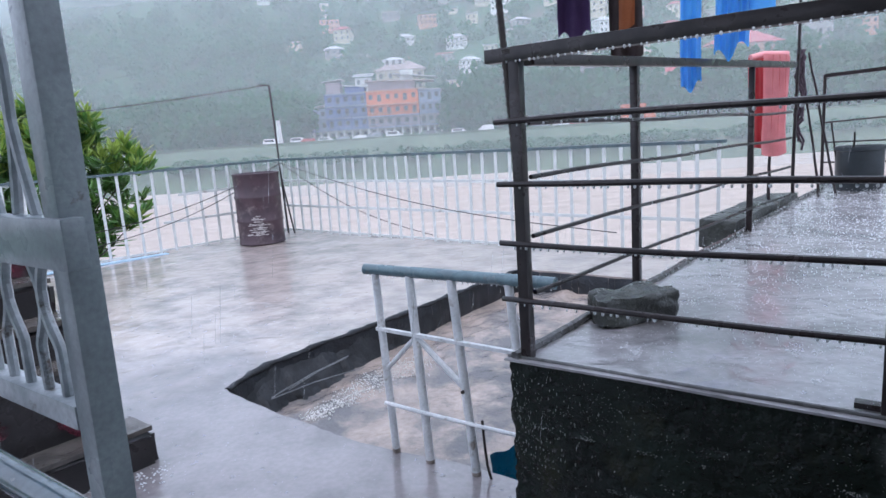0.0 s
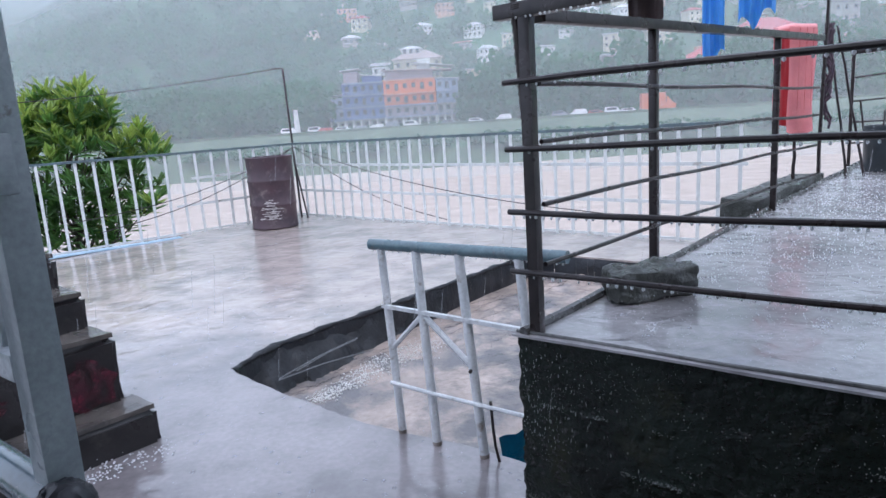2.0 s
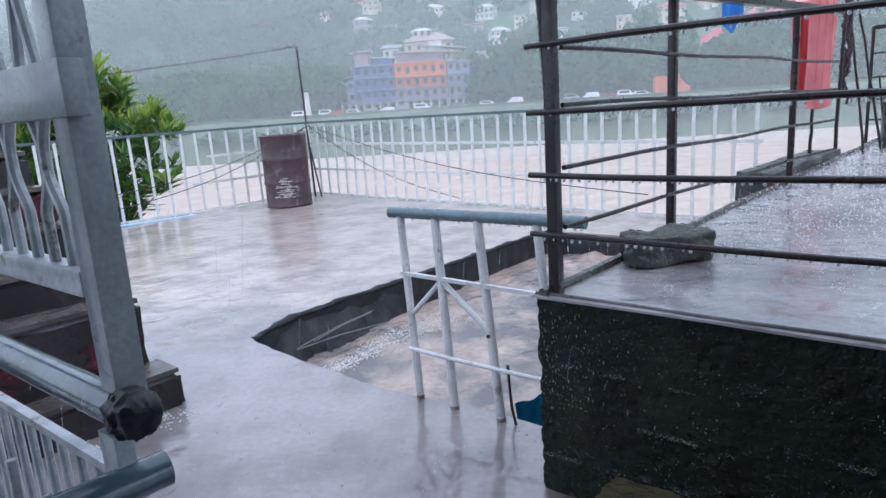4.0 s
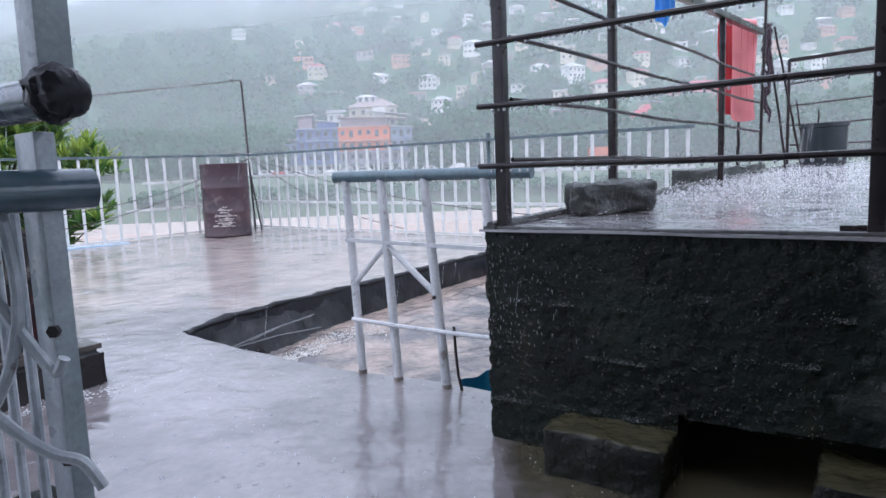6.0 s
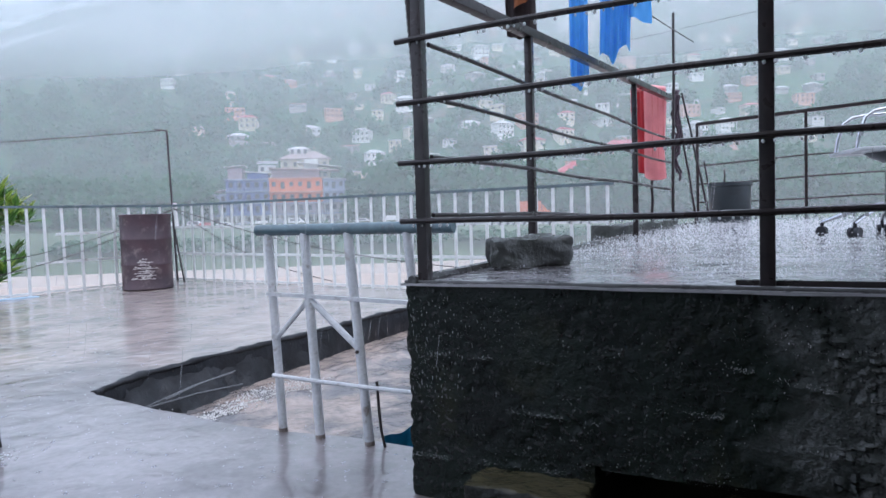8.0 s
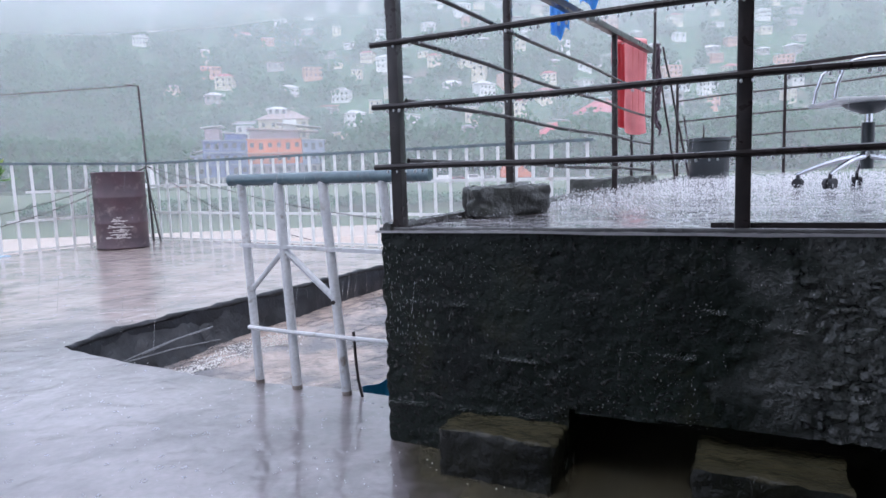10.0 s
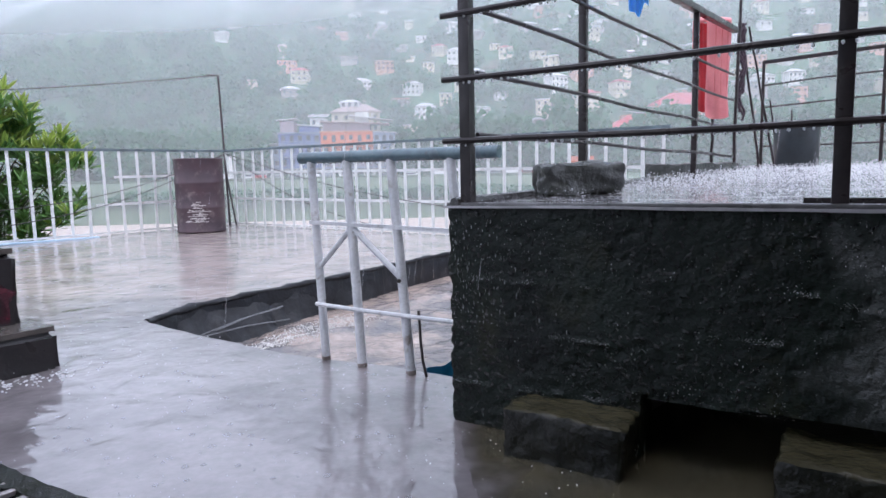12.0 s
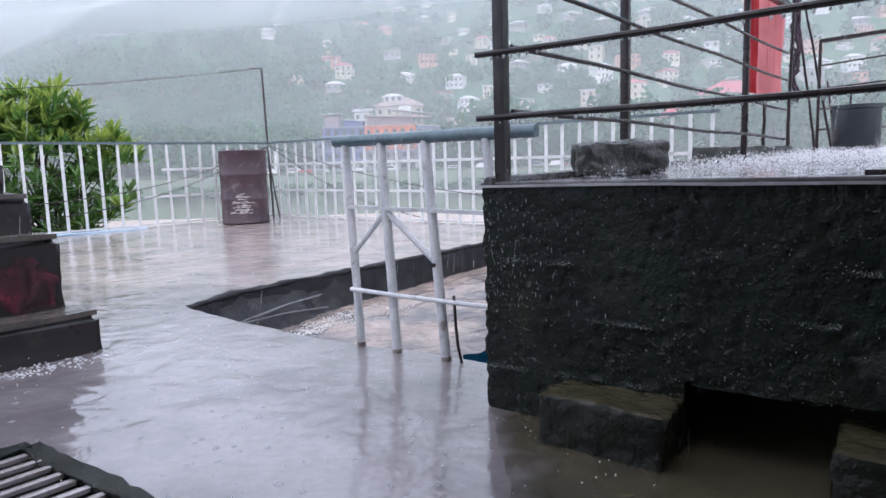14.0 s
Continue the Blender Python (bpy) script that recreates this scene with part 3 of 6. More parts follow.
def stream_z(x, y):
    """Rushing shallow water: long waves along the wall, choppier close to it."""
    a = (x + 1.2) * 0.65 + (y - 3.7) * 0.76
    c = (x + 1.2) * 0.76 - (y - 3.7) * 0.65
    wall = math.exp(-(c - 0.28) ** 2 / 0.05)
    z = 0.016 * noise.noise((a * 2.4, c * 7, 0.4)) + 0.010 * noise.noise((a * 7, c * 16, 3.1)) + 0.006 * noise.noise((a * 19, c * 30, 5.2))
    return pit_z(x, y) + z * (0.55 + 1.1 * wall) + 0.025 * wall


bm = bmesh.new()
CELL = 0.025
cells = {}
for i in range(158):
    for j in range(154):
        x, y = -1.32 + CELL * i, 2.45 + CELL * j
        if not within(PITF, x + CELL / 2, y + CELL / 2):
            continue
        for k in ((i, j), (i + 1, j), (i + 1, j + 1), (i, j + 1)):
            if k not in cells:
                px, py = -1.32 + CELL * k[0], 2.45 + CELL * k[1]
                cells[k] = bm.verts.new((px, py, stream_z(px, py)))
        bm.faces.new((cells[i, j], cells[i + 1, j], cells[i + 1, j + 1], cells[i, j + 1]))
pit_floor = tagged(part("pit_floor", bm, M_MUD, smooth=80), "muddy water streaming over the sunken concrete floor", "floor", kind="structure")

# its walls: a strip of dark concrete below the terrace edge
bm = bmesh.new()
for (ax, ay), (bx, by) in zip(PIT_ROUGH, PIT_ROUGH[1:] + PIT_ROUGH[:1]):
    if (ax > 0.20 and ay < 2.75) or (ax - 0.46) * 0.76 - (ay - 2.52) * 0.65 > -0.06:
        continue
    n = 2
    rows = []
    for k in range(n + 1):
        x, y = ax + (bx - ax) * k / n, ay + (by - ay) * k / n
        out = Vector((by - ay, ax - bx, 0)).normalized()
        col = []
        for h, z in enumerate((floor_z(x, y) - 0.012, floor_z(x, y) - 0.07, floor_z(x, y) - 0.14, -0.36)):
            j = noise.noise((x * 7, y * 7, h * 1.9)) * 0.012
            col.append(bm.verts.new((x + out.x * (j + 0.010 + 0.012 * (h in (1, 2))), y + out.y * (j + 0.010 + 0.012 * (h in (1, 2))), z)))
        rows.append(col)
    for a, b in zip(rows, rows[1:]):
        for h in range(3):
            bm.faces.new((a[h], a[h + 1], b[h + 1], b[h]))
bmesh.ops.recalc_face_normals(bm, faces=bm.faces[:])
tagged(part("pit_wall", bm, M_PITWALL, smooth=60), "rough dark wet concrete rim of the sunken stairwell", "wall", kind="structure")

# a black ragged crust of moss and mortar along the rim
crust = bmesh.new()
rim_pts = [(x, y) for x, y in PIT_ROUGH if y > 3.68 and (x + 1.3) * 0.76 - (y - 3.6) * 0.65 < 0.45 and x < 0.66]
sweep(crust, [(x + 0.004, y - 0.004, floor_z(x, y) - 0.012) for x, y in rim_pts], [0.017 + 0.010 * noise.noise((x * 9, y * 9, 0.5)) + 0.006 * noise.noise((x * 31, y * 31, 2.5)) for x, y in rim_pts], 10)
for v in crust.verts:
    v.co += noise.noise_vector(v.co * 26) * 0.010 + noise.noise_vector(v.co * 70) * 0.005
tagged(part("rim_crust", crust, M_BANKMUD, smooth=50), "black mossy crust along the rim of the stairwell", "moss", kind="stuff")

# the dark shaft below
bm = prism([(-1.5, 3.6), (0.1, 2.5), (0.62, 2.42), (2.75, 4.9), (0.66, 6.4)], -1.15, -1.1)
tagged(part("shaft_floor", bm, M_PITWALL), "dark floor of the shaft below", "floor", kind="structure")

# a bank of black mud and rubble sloping from the far wall into the water
FAR_WALL = [(-1.225, 3.72), (-1.21, 3.83), (-1.16, 3.94), (-1.07, 4.10), (-0.85, 4.39), (-0.52, 4.75), (-0.13, 5.21)]
bm = bmesh.new()
line_pts = []
for p, q in zip(FAR_WALL, FAR_WALL[1:]):
    n = max(1, int(math.hypot(q[0] - p[0], q[1] - p[1]) / 0.02))
    line_pts += [(p[0] + (q[0] - p[0]) * k / n, p[1] + (q[1] - p[1]) * k / n) for k in range(n)]
rows = []
for k, (x, y) in enumerate(line_pts):
    s_ = k / (len(line_pts) - 1)
    wide = (0.05 + 0.22 * math.sin(math.pi * min(1, s_ * 1.25 + 0.08)) ** 1.2 * (1 - 0.6 * s_)) * (1 + 0.5 * noise.noise((s_ * 11, 2.0, 0)) + 0.25 * noise.noise((s_ * 37, 5.0, 0)))
    row = []
    for j in range(13):
        t = j / 12
        px, py = x + 0.80 * wide * t, y - 0.60 * wide * t
        top, foot = floor_z(x, y) - 0.035, pit_z(px, py) - 0.03
        z = foot + (top - foot) * (1 - t) ** 1.5
        w = noise.noise_vector((px * 9, py * 9, z * 9)) * 0.014 + noise.noise_vector((px * 30, py * 30, z * 30)) * 0.008
        row.append(bm.verts.new((px + w.x, py + w.y, z + w.z)))
    rows.append(row)
for a, b in zip(rows, rows[1:]):
    for j in range(12):
        bm.faces.new((a[j], b[j], b[j + 1], a[j + 1]))
bmesh.ops.recalc_face_normals(bm, faces=bm.faces[:])
for f in bm.faces:
    if f.normal.z < 0:
        f.normal_flip()
tagged(part("mud_bank", bm, M_BANKMUD, smooth=50), "black mud and rubble banked against the stairwell wall", "mud", kind="stuff")

rng = random.Random(4)
bm = bmesh.new()
for k in range(1500):
    s = rng.random()
    w = rng.gauss(0, 0.035 + 0.06 * s)
    x, y = -0.80 + 0.62 * s + w * 0.8, 3.70 + 0.86 * s - w * 0.6
    r = rng.uniform(0.0015, 0.0055) * (1.25 - 0.6 * s)
    bmesh.ops.create_icosphere(bm, subdivisions=1, radius=r, matrix=Matrix.Translation((x, y, stream_z(x, y) + 0.003)))
tagged(part("foam", bm, M_FOAM, smooth=180), "white foam bubbles on the muddy water", "foam", kind="stuff")

for (x0, y0), (x1, y1), z0, z1 in (((-1.04, 3.88), (-0.60, 4.26), -0.125, -0.115), ((-1.04, 3.89), (-0.66, 4.36), -0.12, -0.055), ((-0.95, 3.95), (-0.67, 4.34), -0.10, -0.060)):
    rod = thing("steel_rod", "thin wet steel rod lying in the stairwell", "steel rod", "rods in the stairwell", (x0, y0, z0))
    b = bmesh.new()
    sweep(b, [(0, 0, 0), ((x1 - x0) * 0.5, (y1 - y0) * 0.5, (z1 - z0) * 0.5 + 0.012), (x1 - x0, y1 - y0, z1 - z0)], 0.0042, 8)
    part("rod", b, M_RODS, rod)

tarp = thing("tarpaulin", "crumpled blue plastic tarpaulin hanging in the shaft", "tarpaulin", "", (0.3, 2.85, -0.4))
bm = bmesh.new()
cols = []
for i in range(31):
    t = i / 30
    x, y = 0.19 + 0.45 * t, 2.95 + 0.20 * t + 0.018 * math.sin(t * 15)
    cols.append([bm.verts.new((x - 0.3 + 0.01 * math.sin(9 * t + j), y - 2.85 + 0.012 * math.sin(t * 31 + j), 0.370 - 0.025 * (1 - t) ** 2 - 0.012 * math.sin(t * 16) - 0.07 * j)) for j in range(6)])
for a, b in zip(cols, cols[1:]):
    for j in range(5):
        bm.faces.new((a[j], a[j + 1], b[j + 1], b[j]))
bmesh.ops.solidify(bm, geom=bm.faces[:], thickness=0.004)
part("sheet", bm, M_TARP, tarp, smooth=60)

# brown muddy ground before the platform wall, darkened for the wall's reflection and shade
patch_line = [(0.258, 2.245), (0.262, 2.1), (0.266, 1.95), (0.270, 1.80), (0.268, 1.66), (0.262, 1.45), (0.25, 1.2), (0.235, 0.9), (0.22, 0.5), (0.2, -0.2), (0.2, -1.5), (4.0, -1.5), (4.6, -1.2)]
patch_ring = []
for p, q in zip(patch_line, patch_line[1:]):
    n = max(2, int((Vector(q) - Vector(p)).length / 0.03))
    for k in range(n):
        x, y = p[0] + (q[0] - p[0]) * k / n, p[1] + (q[1] - p[1]) * k / n
        w = 0.045 * noise.noise((x * 5, y * 5, 0)) * min(1, max(0.15, (2.2 - y) * 2)) + 0.009 * noise.noise((x * 15, y * 15, 4.0))
        patch_ring.append((x + w * (len(patch_ring) > 0), y))
# runs on under the platform to darken the hollow's floor
patch_ring += [(4.7, -0.75), (5.0, -0.40), tuple((P0 + U * 0.5 + V * 0.56)[:2]), tuple((P0 + U * 0.42 + V * -0.02)[:2])]
m = bmesh.new()
vs = [m.verts.new((x, y, floor_z(x, y) + 0.003)) for x, y in patch_ring]
es = [m.edges.new((vs[i], vs[(i + 1) % len(vs)])) for i in range(len(vs))]
bmesh.ops.triangle_fill(m, use_beauty=True, edges=es)
for f in m.faces:
    if f.normal.z < 0:
        f.normal_flip()
tagged(part("mud_and_reflection", m, M_MUDSHADE, smooth=0), "brown mud and moss with the wall's dark reflection painted in", "mud", kind="stuff")

# raised platform ---------------------------------------------------------
PA, PB = 5.2, 4.75
corners = [P0, P0 + U * PA, P0 + U * PA + V * PB, P0 + V * PB]


def plat_top(x, y):
    return plat_z((Vector((x, y, 0)) - P0).dot(V))


bm = bmesh.new()
na, nb = 40, 36
grid = [[bm.verts.new(on_plat(-0.012 + (PA + 0.012) * i / na, -0.012 + (PB + 0.012) * j / nb)) for i in range(na + 1)] for j in range(nb + 1)]
for j in range(nb):
    for i in range(na):
        bm.faces.new((grid[j][i], grid[j][i + 1], grid[j + 1][i + 1], grid[j + 1][i]))
for row in grid:
    for v in row:
        v.co.z += noise.noise(v.co * 1.5) * 0.004
for seq in ([grid[0][i] for i in range(na + 1)], [grid[j][0] for j in range(nb, -1, -1)]):
    low = []
    for v in seq:
        c = v.co + Vector((0, 0, -0.007 + noise.noise(v.co * 9) * 0.003))
        low.append(bm.verts.new(c))
    for a, b, c, d in zip(seq, seq[1:], low[1:], low):
        bm.faces.new((d, c, b, a))
platform_top = tagged(part("platform_floor", bm, M_PLAT, smooth=40), "wet dark grey concrete top of the raised platform", "floor", kind="structure")

# a raised lip along the front and side edges of the slab
lip = bmesh.new()
sweep(lip, [on_plat(a, 0.012 + 0.004 * math.sin(a * 9), 0.001) for a in [-0.01 + 0.1 * k for k in range(52)]], 0.0065, 8)
tagged(part("front_lip", lip, M_EDGE), "wet worn concrete lip along the platform front", "edge", kind="structure")
lip = bmesh.new()
sweep(lip, [on_plat(0.02 + 0.006 * math.sin(b * 7), b, 0.006) for b in [0.0 + 0.12 * k for k in range(39)]], 0.016, 8)
tagged(part("side_lip", lip, M_EDGE), "wet concrete lip along the platform side", "edge", kind="structure")


# pour lines of the front wall: start, height there, end, height there
POUR_LINES = ((0.06, 0.432, 0.46, 0.426), (0.30, 0.284, 0.58, 0.278), (0.72, 0.330, 0.93, 0.328), (0.86, 0.456, 1.20, 0.394), (1.2, 0.40, 1.9, 0.43), (1.0, 0.268, 1.7, 0.258), (2.0, 0.30, 3.4, 0.31), (0.0, 0.12, 0.56, 0.131))
BROKEN_FROM = 1.06


def wall_relief(s, z, seed):
    """Pour lines that stand proud and fade downwards, pits, and bare stones where the plaster has come off."""
    e = 0.0
    for s0, z0, s1, z1 in POUR_LINES:
        if s0 <= s <= s1:
            zl = z0 + (z1 - z0) * (s - s0) / (s1 - s0) + 0.006 * noise.noise((s * 13, z0 * 9, 2.0)) + 0.003 * noise.noise((s * 45, z0 * 9, 4.0))
            d = zl - z
            hold = max(0.0, noise.noise((s * 16, z0 * 31, 8.0)) + 0.35) * min(1, (s - s0) / 0.04, (s1 - s) / 0.04)
            if d >= 0:
                e += 0.014 * hold * math.exp(-d / 0.016)
    pits = noise.noise((s * 46, z * 60, seed + 1.7))
    e -= 0.006 * max(0.0, pits - 0.12) / 0.5
    lumps = noise.noise((s * 75, z * 85, seed + 4.0))
    e += 0.0022 * lumps * (0.4 + max(0, noise.noise((s * 5, z * 6, 9.0)) + 0.3))
    bare = (s - BROKEN_FROM) / 0.10 + 1.6 * noise.noise((s * 7, z * 7, 12.0)) - 1.5 * max(0, z - 0.50) / 0.1
    if bare > 0:
        near = noise.voronoi(Vector((s * 36 + noise.noise((s * 20, z * 20, 1.0)), z * 46, seed)))[0]
        e += min(1, bare) * (0.017 * min(0.5, near[1] - near[0]) / 0.5 - 0.006)
    return e


def rough_wall(name, label, p, q, z_lo, z_hi, mat, cell=0.0135, depth=0.014, hole=None, thick=0.12, seed=0.0):
    """A wall with an uneven face from p to q, its outer side on the right of the way; hole(s, z) leaves cells out."""
    bm = bmesh.new()
    p, q = xy(p), xy(q)
    d = (q - p)
    n = max(1, int(d.length / cell))
    m = max(1, int((z_hi - z_lo) / cell))
    d.normalize()
    out = Vector((d.y, -d.x, 0))
    L = (xy(q) - xy(p)).length
    rows = []
    for j in range(m + 1):
        z = z_lo + (z_hi - z_lo) * j / m
        row = []
        for i in range(n + 1):
            s = L * i / n
            c = p + d * s
            k = Vector((s * 5 + seed, z * 9, seed))
            e = noise.noise(k) * depth * 0.22 + noise.noise(k * 3.1) * depth * 0.20 + noise.noise(k * 8.3) * depth * 0.10
            course = wall_relief(s, z, seed)
            if i == 0:
                c = c + d * (0.012 * noise.noise(Vector((z * 14, seed, 1.0))) + 0.010 * noise.noise(Vector((z * 40, seed, 2.0))) + 0.006 * (1 - z / 0.64))
            row.append(bm.verts.new(c + out * (e + course) + Vector((0, 0, z))))
        rows.append(row)
    for j in range(m):
        for i in range(n):
            if hole and hole(L * (i + 0.5) / n, z_lo + (z_hi - z_lo) * (j + 0.5) / m):
                continue
            bm.faces.new((rows[j][i], rows[j][i + 1], rows[j + 1][i + 1], rows[j + 1][i]))
    for v in [v for v in bm.verts if not v.link_faces]:
        bm.verts.remove(v)
    ext = bmesh.ops.extrude_face_region(bm, geom=bm.faces[:])
    for v in [g for g in ext["geom"] if isinstance(g, bmesh.types.BMVert)]:
        v.co -= out * thick
    bmesh.ops.recalc_face_normals(bm, faces=bm.faces[:])
    return tagged(part(name, bm, mat, smooth=50), label, "wall", kind="structure")


def front_hole(s, z):
    edge = 0.157 + 0.010 * noise.noise(Vector((s * 6, 0.4, 0))) + 0.006 * noise.noise(Vector((s * 30, 0.4, 0)))
    return 0.56 < s < 3.6 and z < edge


rough_wall("wall_front", "black wet mossy concrete front wall of the platform", P0, P0 + U * 2.9, -0.06, 0.637, M_WALL, 0.0085, hole=front_hole)
rough_wall("wall_front_far", "black wet concrete front wall further along the platform", P0 + U * 2.9, P0 + U * PA, -0.06, 0.637, M_WALL, 0.03, seed=3.0)
rough_wall("wall_side", "dark rough concrete side wall of the platform", P0 + V * PB + U * 0.015, P0 + V * 0.06 + U * 0.015, -1.1, 0.63, M_WALL, 0.05, seed=5.0)
bm = bmesh.new()
prism([P0 + U * 0.3 + V * 0.55, P0 + U * PA + V * 0.55, P0 + U * PA + V * 0.6, P0 + U * 0.3 + V * 0.6], -0.2, 0.6, bm)
tagged(part("recess_wall", bm, M_WALL), "black back wall of the hollow under the platform", "wall", kind="structure")

# iron railing round the platform
railing = thing("platform_railing", "dark brown wet iron railing of posts and round bars", "railing", "", on_plat(0.07, 0.06))
O = railing.location.copy()


def rel(p):
    return Vector(p) - O


def front(a, z, b=0.03):
    p = P0 + U * a + V * b
    return rel((p.x, p.y, z))


def side(b, z, a=0.045):
    p = P0 + U * a + V * b
    return rel((p.x, p.y, z))


FRONT_POSTS = (0.048, 0.972, 2.02, 3.06, 4.10, 5.1)
for a in FRONT_POSTS:
    part("post", bar(front(a, plat_z(0) - 0.01), front(a, 1.535), 0.034, 0.034, side=U, bevel=0.003), M_IRON, railing)
for b, top in ((0.80, 1.57), (2.20, 1.60)):
    part("post", bar(side(b, plat_z(b) - 0.01), side(b, 1.55 + 0.025 * (b - 0.8)), 0.030, 0.030, side=U, bevel=0.003), M_IRON, railing)
for z in (0.822, 0.998, 1.180, 1.361):
    bm = bmesh.new()
    sweep(bm, [front(-0.02 + 0.26 * k, z + 0.003 * math.sin(k * 1.3 + z * 9), 0.012) for k in range(21)], 0.0088, 8)
    part("front_bar", bm, M_IRON, railing)
for z in (0.845, 1.020, 1.195, 1.350):
    bm = bmesh.new()
    sweep(bm, [side(0.06 + 0.24 * k, z + 0.004 * math.sin(k * 1.1 + z * 5) - 0.010 * k * 0.24, 0.062) for k in range(13)], 0.0075, 8)
    part("side_bar", bm, M_IRON, railing)
part("top_beam", bar(front(-0.045, 1.548), front(5.1, 1.552), 0.040, 0.040, bevel=0.003), M_IRON, railing)
part("side_beam", bar(side(0.10, 1.535), side(3.02, 1.612), 0.040, 0.034, bevel=0.003), M_IRON, railing)
part("foot_plate", bar(front(0.90, plat_z(0) + 0.012, 0.05), front(2.4, plat_z(0) + 0.012, 0.05), 0.03, 0.014), M_IRON, railing)
# far side
FAR_B = 4.3
for a in (-0.04, 0.77, 1.62, 2.5, 3.4):
    part("far_post", bar(rel(on_plat(a, FAR_B, -0.01)), rel(on_plat(a, FAR_B, 0.84 + 0.03 * a)), 0.022, 0.022, side=U), M_IRON, railing)
part("far_beam", bar(rel(on_plat(-0.04, FAR_B, 0.83)), rel(on_plat(3.9, FAR_B, 0.99)), 0.03, 0.028), M_IRON, railing)
for h in (0.16, 0.32, 0.48, 0.65):
    bm = bmesh.new()
    sweep(bm, [rel(on_plat(-0.04 + 0.4 * k, FAR_B, h * (1 + 0.03 * k) + 0.006 * math.sin(k * 2 + h * 9))) for k in range(10)], 0.007, 6)
    part("far_bar", bm, M_IRON, railing)

# the rebar pole tied to the corner post
pole = thing("rebar_pole", "ribbed steel rebar pole tied to the corner post", "pole", "", on_plat(0.02, 0.02))
bm = bmesh.new()
pts, rad = [], []
for k in range(150):
    t = k / 149
    pts.append(Vector((0.035 - 0.075 * t - 0.02 * t * t, -0.005 + 0.01 * t, 0.25 + 1.55 * t)))
    rad.append(0.0085 if k % 2 else 0.0115)
sweep(bm, pts, rad, 8)
part("rod", bm, M_REBAR, pole)
bm = bmesh.new()
for z in (0.905, 0.91, 0.915):
    sweep(bm, [Vector((0.02 + 0.035 * math.cos(k * 0.7), 0.012 + 0.035 * math.sin(k * 0.7), z + 0.001 * k)) for k in range(10)], 0.0018, 5)
part("tie_wire", bm, M_REBAR, pole)

# stone on the platform corner
stone = thing("rubble_stone", "rough wet grey block of rubble lying on the platform edge", "stone", "", on_plat(0.155, 0.50))
bm = bmesh.new()
bar((-0.145, -0.01, 0.05), (0.145, 0.012, 0.053), 0.16, 0.105, bm=bm, bevel=0.018)
bmesh.ops.subdivide_edges(bm, edges=[e for e in bm.edges if e.calc_length() > 0.03], cuts=9, use_grid_fill=True)
for v in bm.verts:
    v.co.x *= 1 - 0.10 * (v.co.y > 0)
    v.co += noise.noise_vector(v.co * 11) * 0.016 + noise.noise_vector(v.co * 34) * 0.010
    v.co.z = max(0.0, v.co.z)
st = part("block", bm, M_STONE, stone, smooth=50)
stone.rotation_euler = (0, 0, math.atan2(0.07, 0.315))

# concrete blocks at the foot of the front wall
def concrete_block(a, b, la, lb, h, seed, label):
    p = P0 + U * a + V * b
    t = thing("concrete_block", label, "concrete block", "blocks at the wall foot", on_floor(p.x, p.y))
    m = bmesh.new()
    bar(U * (-la / 2) + UP * (h / 2 - 0.02), U * (la / 2) + UP * (h / 2 - 0.02), lb, h + 0.04, bm=m, bevel=0.012)
    bmesh.ops.subdivide_edges(m, edges=[e for e in m.edges if e.calc_length() > 0.05], cuts=15, use_grid_fill=True)
    for v in m.verts:
        k = v.co + Vector((seed, seed, 0))
        v.co += noise.noise_vector(k * 9) * 0.010 + noise.noise_vector(k * 32) * 0.006 + noise.noise_vector(k * 80) * 0.003
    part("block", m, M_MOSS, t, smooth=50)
    return t


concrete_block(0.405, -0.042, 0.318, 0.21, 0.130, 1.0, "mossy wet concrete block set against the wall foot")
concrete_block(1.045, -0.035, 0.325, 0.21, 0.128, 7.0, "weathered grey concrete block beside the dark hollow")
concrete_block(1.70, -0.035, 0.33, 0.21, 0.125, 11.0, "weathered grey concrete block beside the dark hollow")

# concrete kerb chunk outside the side railing
kerb = thing("concrete_kerb", "mossy broken concrete kerb along the platform side", "kerb", "", on_plat(-0.09, 2.65))
bm = bmesh.new()
bar(V * -0.55 + UP * -0.02, V * 0.75 + UP * -0.01, 0.20, 0.16, bm=bm, bevel=0.01)
bmesh.ops.subdivide_edges(bm, edges=[e for e in bm.edges if e.calc_length() > 0.06], cuts=8, use_grid_fill=True)
for v in bm.verts:
    v.co += noise.noise_vector(v.co * 9) * 0.012
part("kerb_body", bm, M_STONE, kerb, smooth=50)

# gate of white pipes in front of the stairwell ---------------------------
gate = thing("pipe_gate", "white painted pipe gate with a blue-grey top rail", "gate", "", on_floor(-0.04, 2.80))
G = gate.location.copy()
GL, GR = Vector((-0.283, 2.952, 0.806)), Vector((0.440, 2.517, 0.802))
tops = [GL.lerp(GR, f) for f in (0.060, 0.262, 0.492, 0.782)]
feet = [on_floor(-0.209, 2.914, -0.01), on_floor(-0.058, 2.803, -0.01), on_floor(0.129, 2.689, -0.01), Vector((0.306, 2.60, 0.50))]
bm = bmesh.new()
sweep(bm, [GL - G, GR - G], 0.0225, 16)
bmesh.ops.bevel(bm, geom=[e for e in bm.edges if len(e.link_faces) == 2 and e.calc_face_angle(0) > 1.2], offset=0.003, segments=1, affect='EDGES')
part("top_rail", bm, M_PIPE, gate, "wet blue-grey pipe")
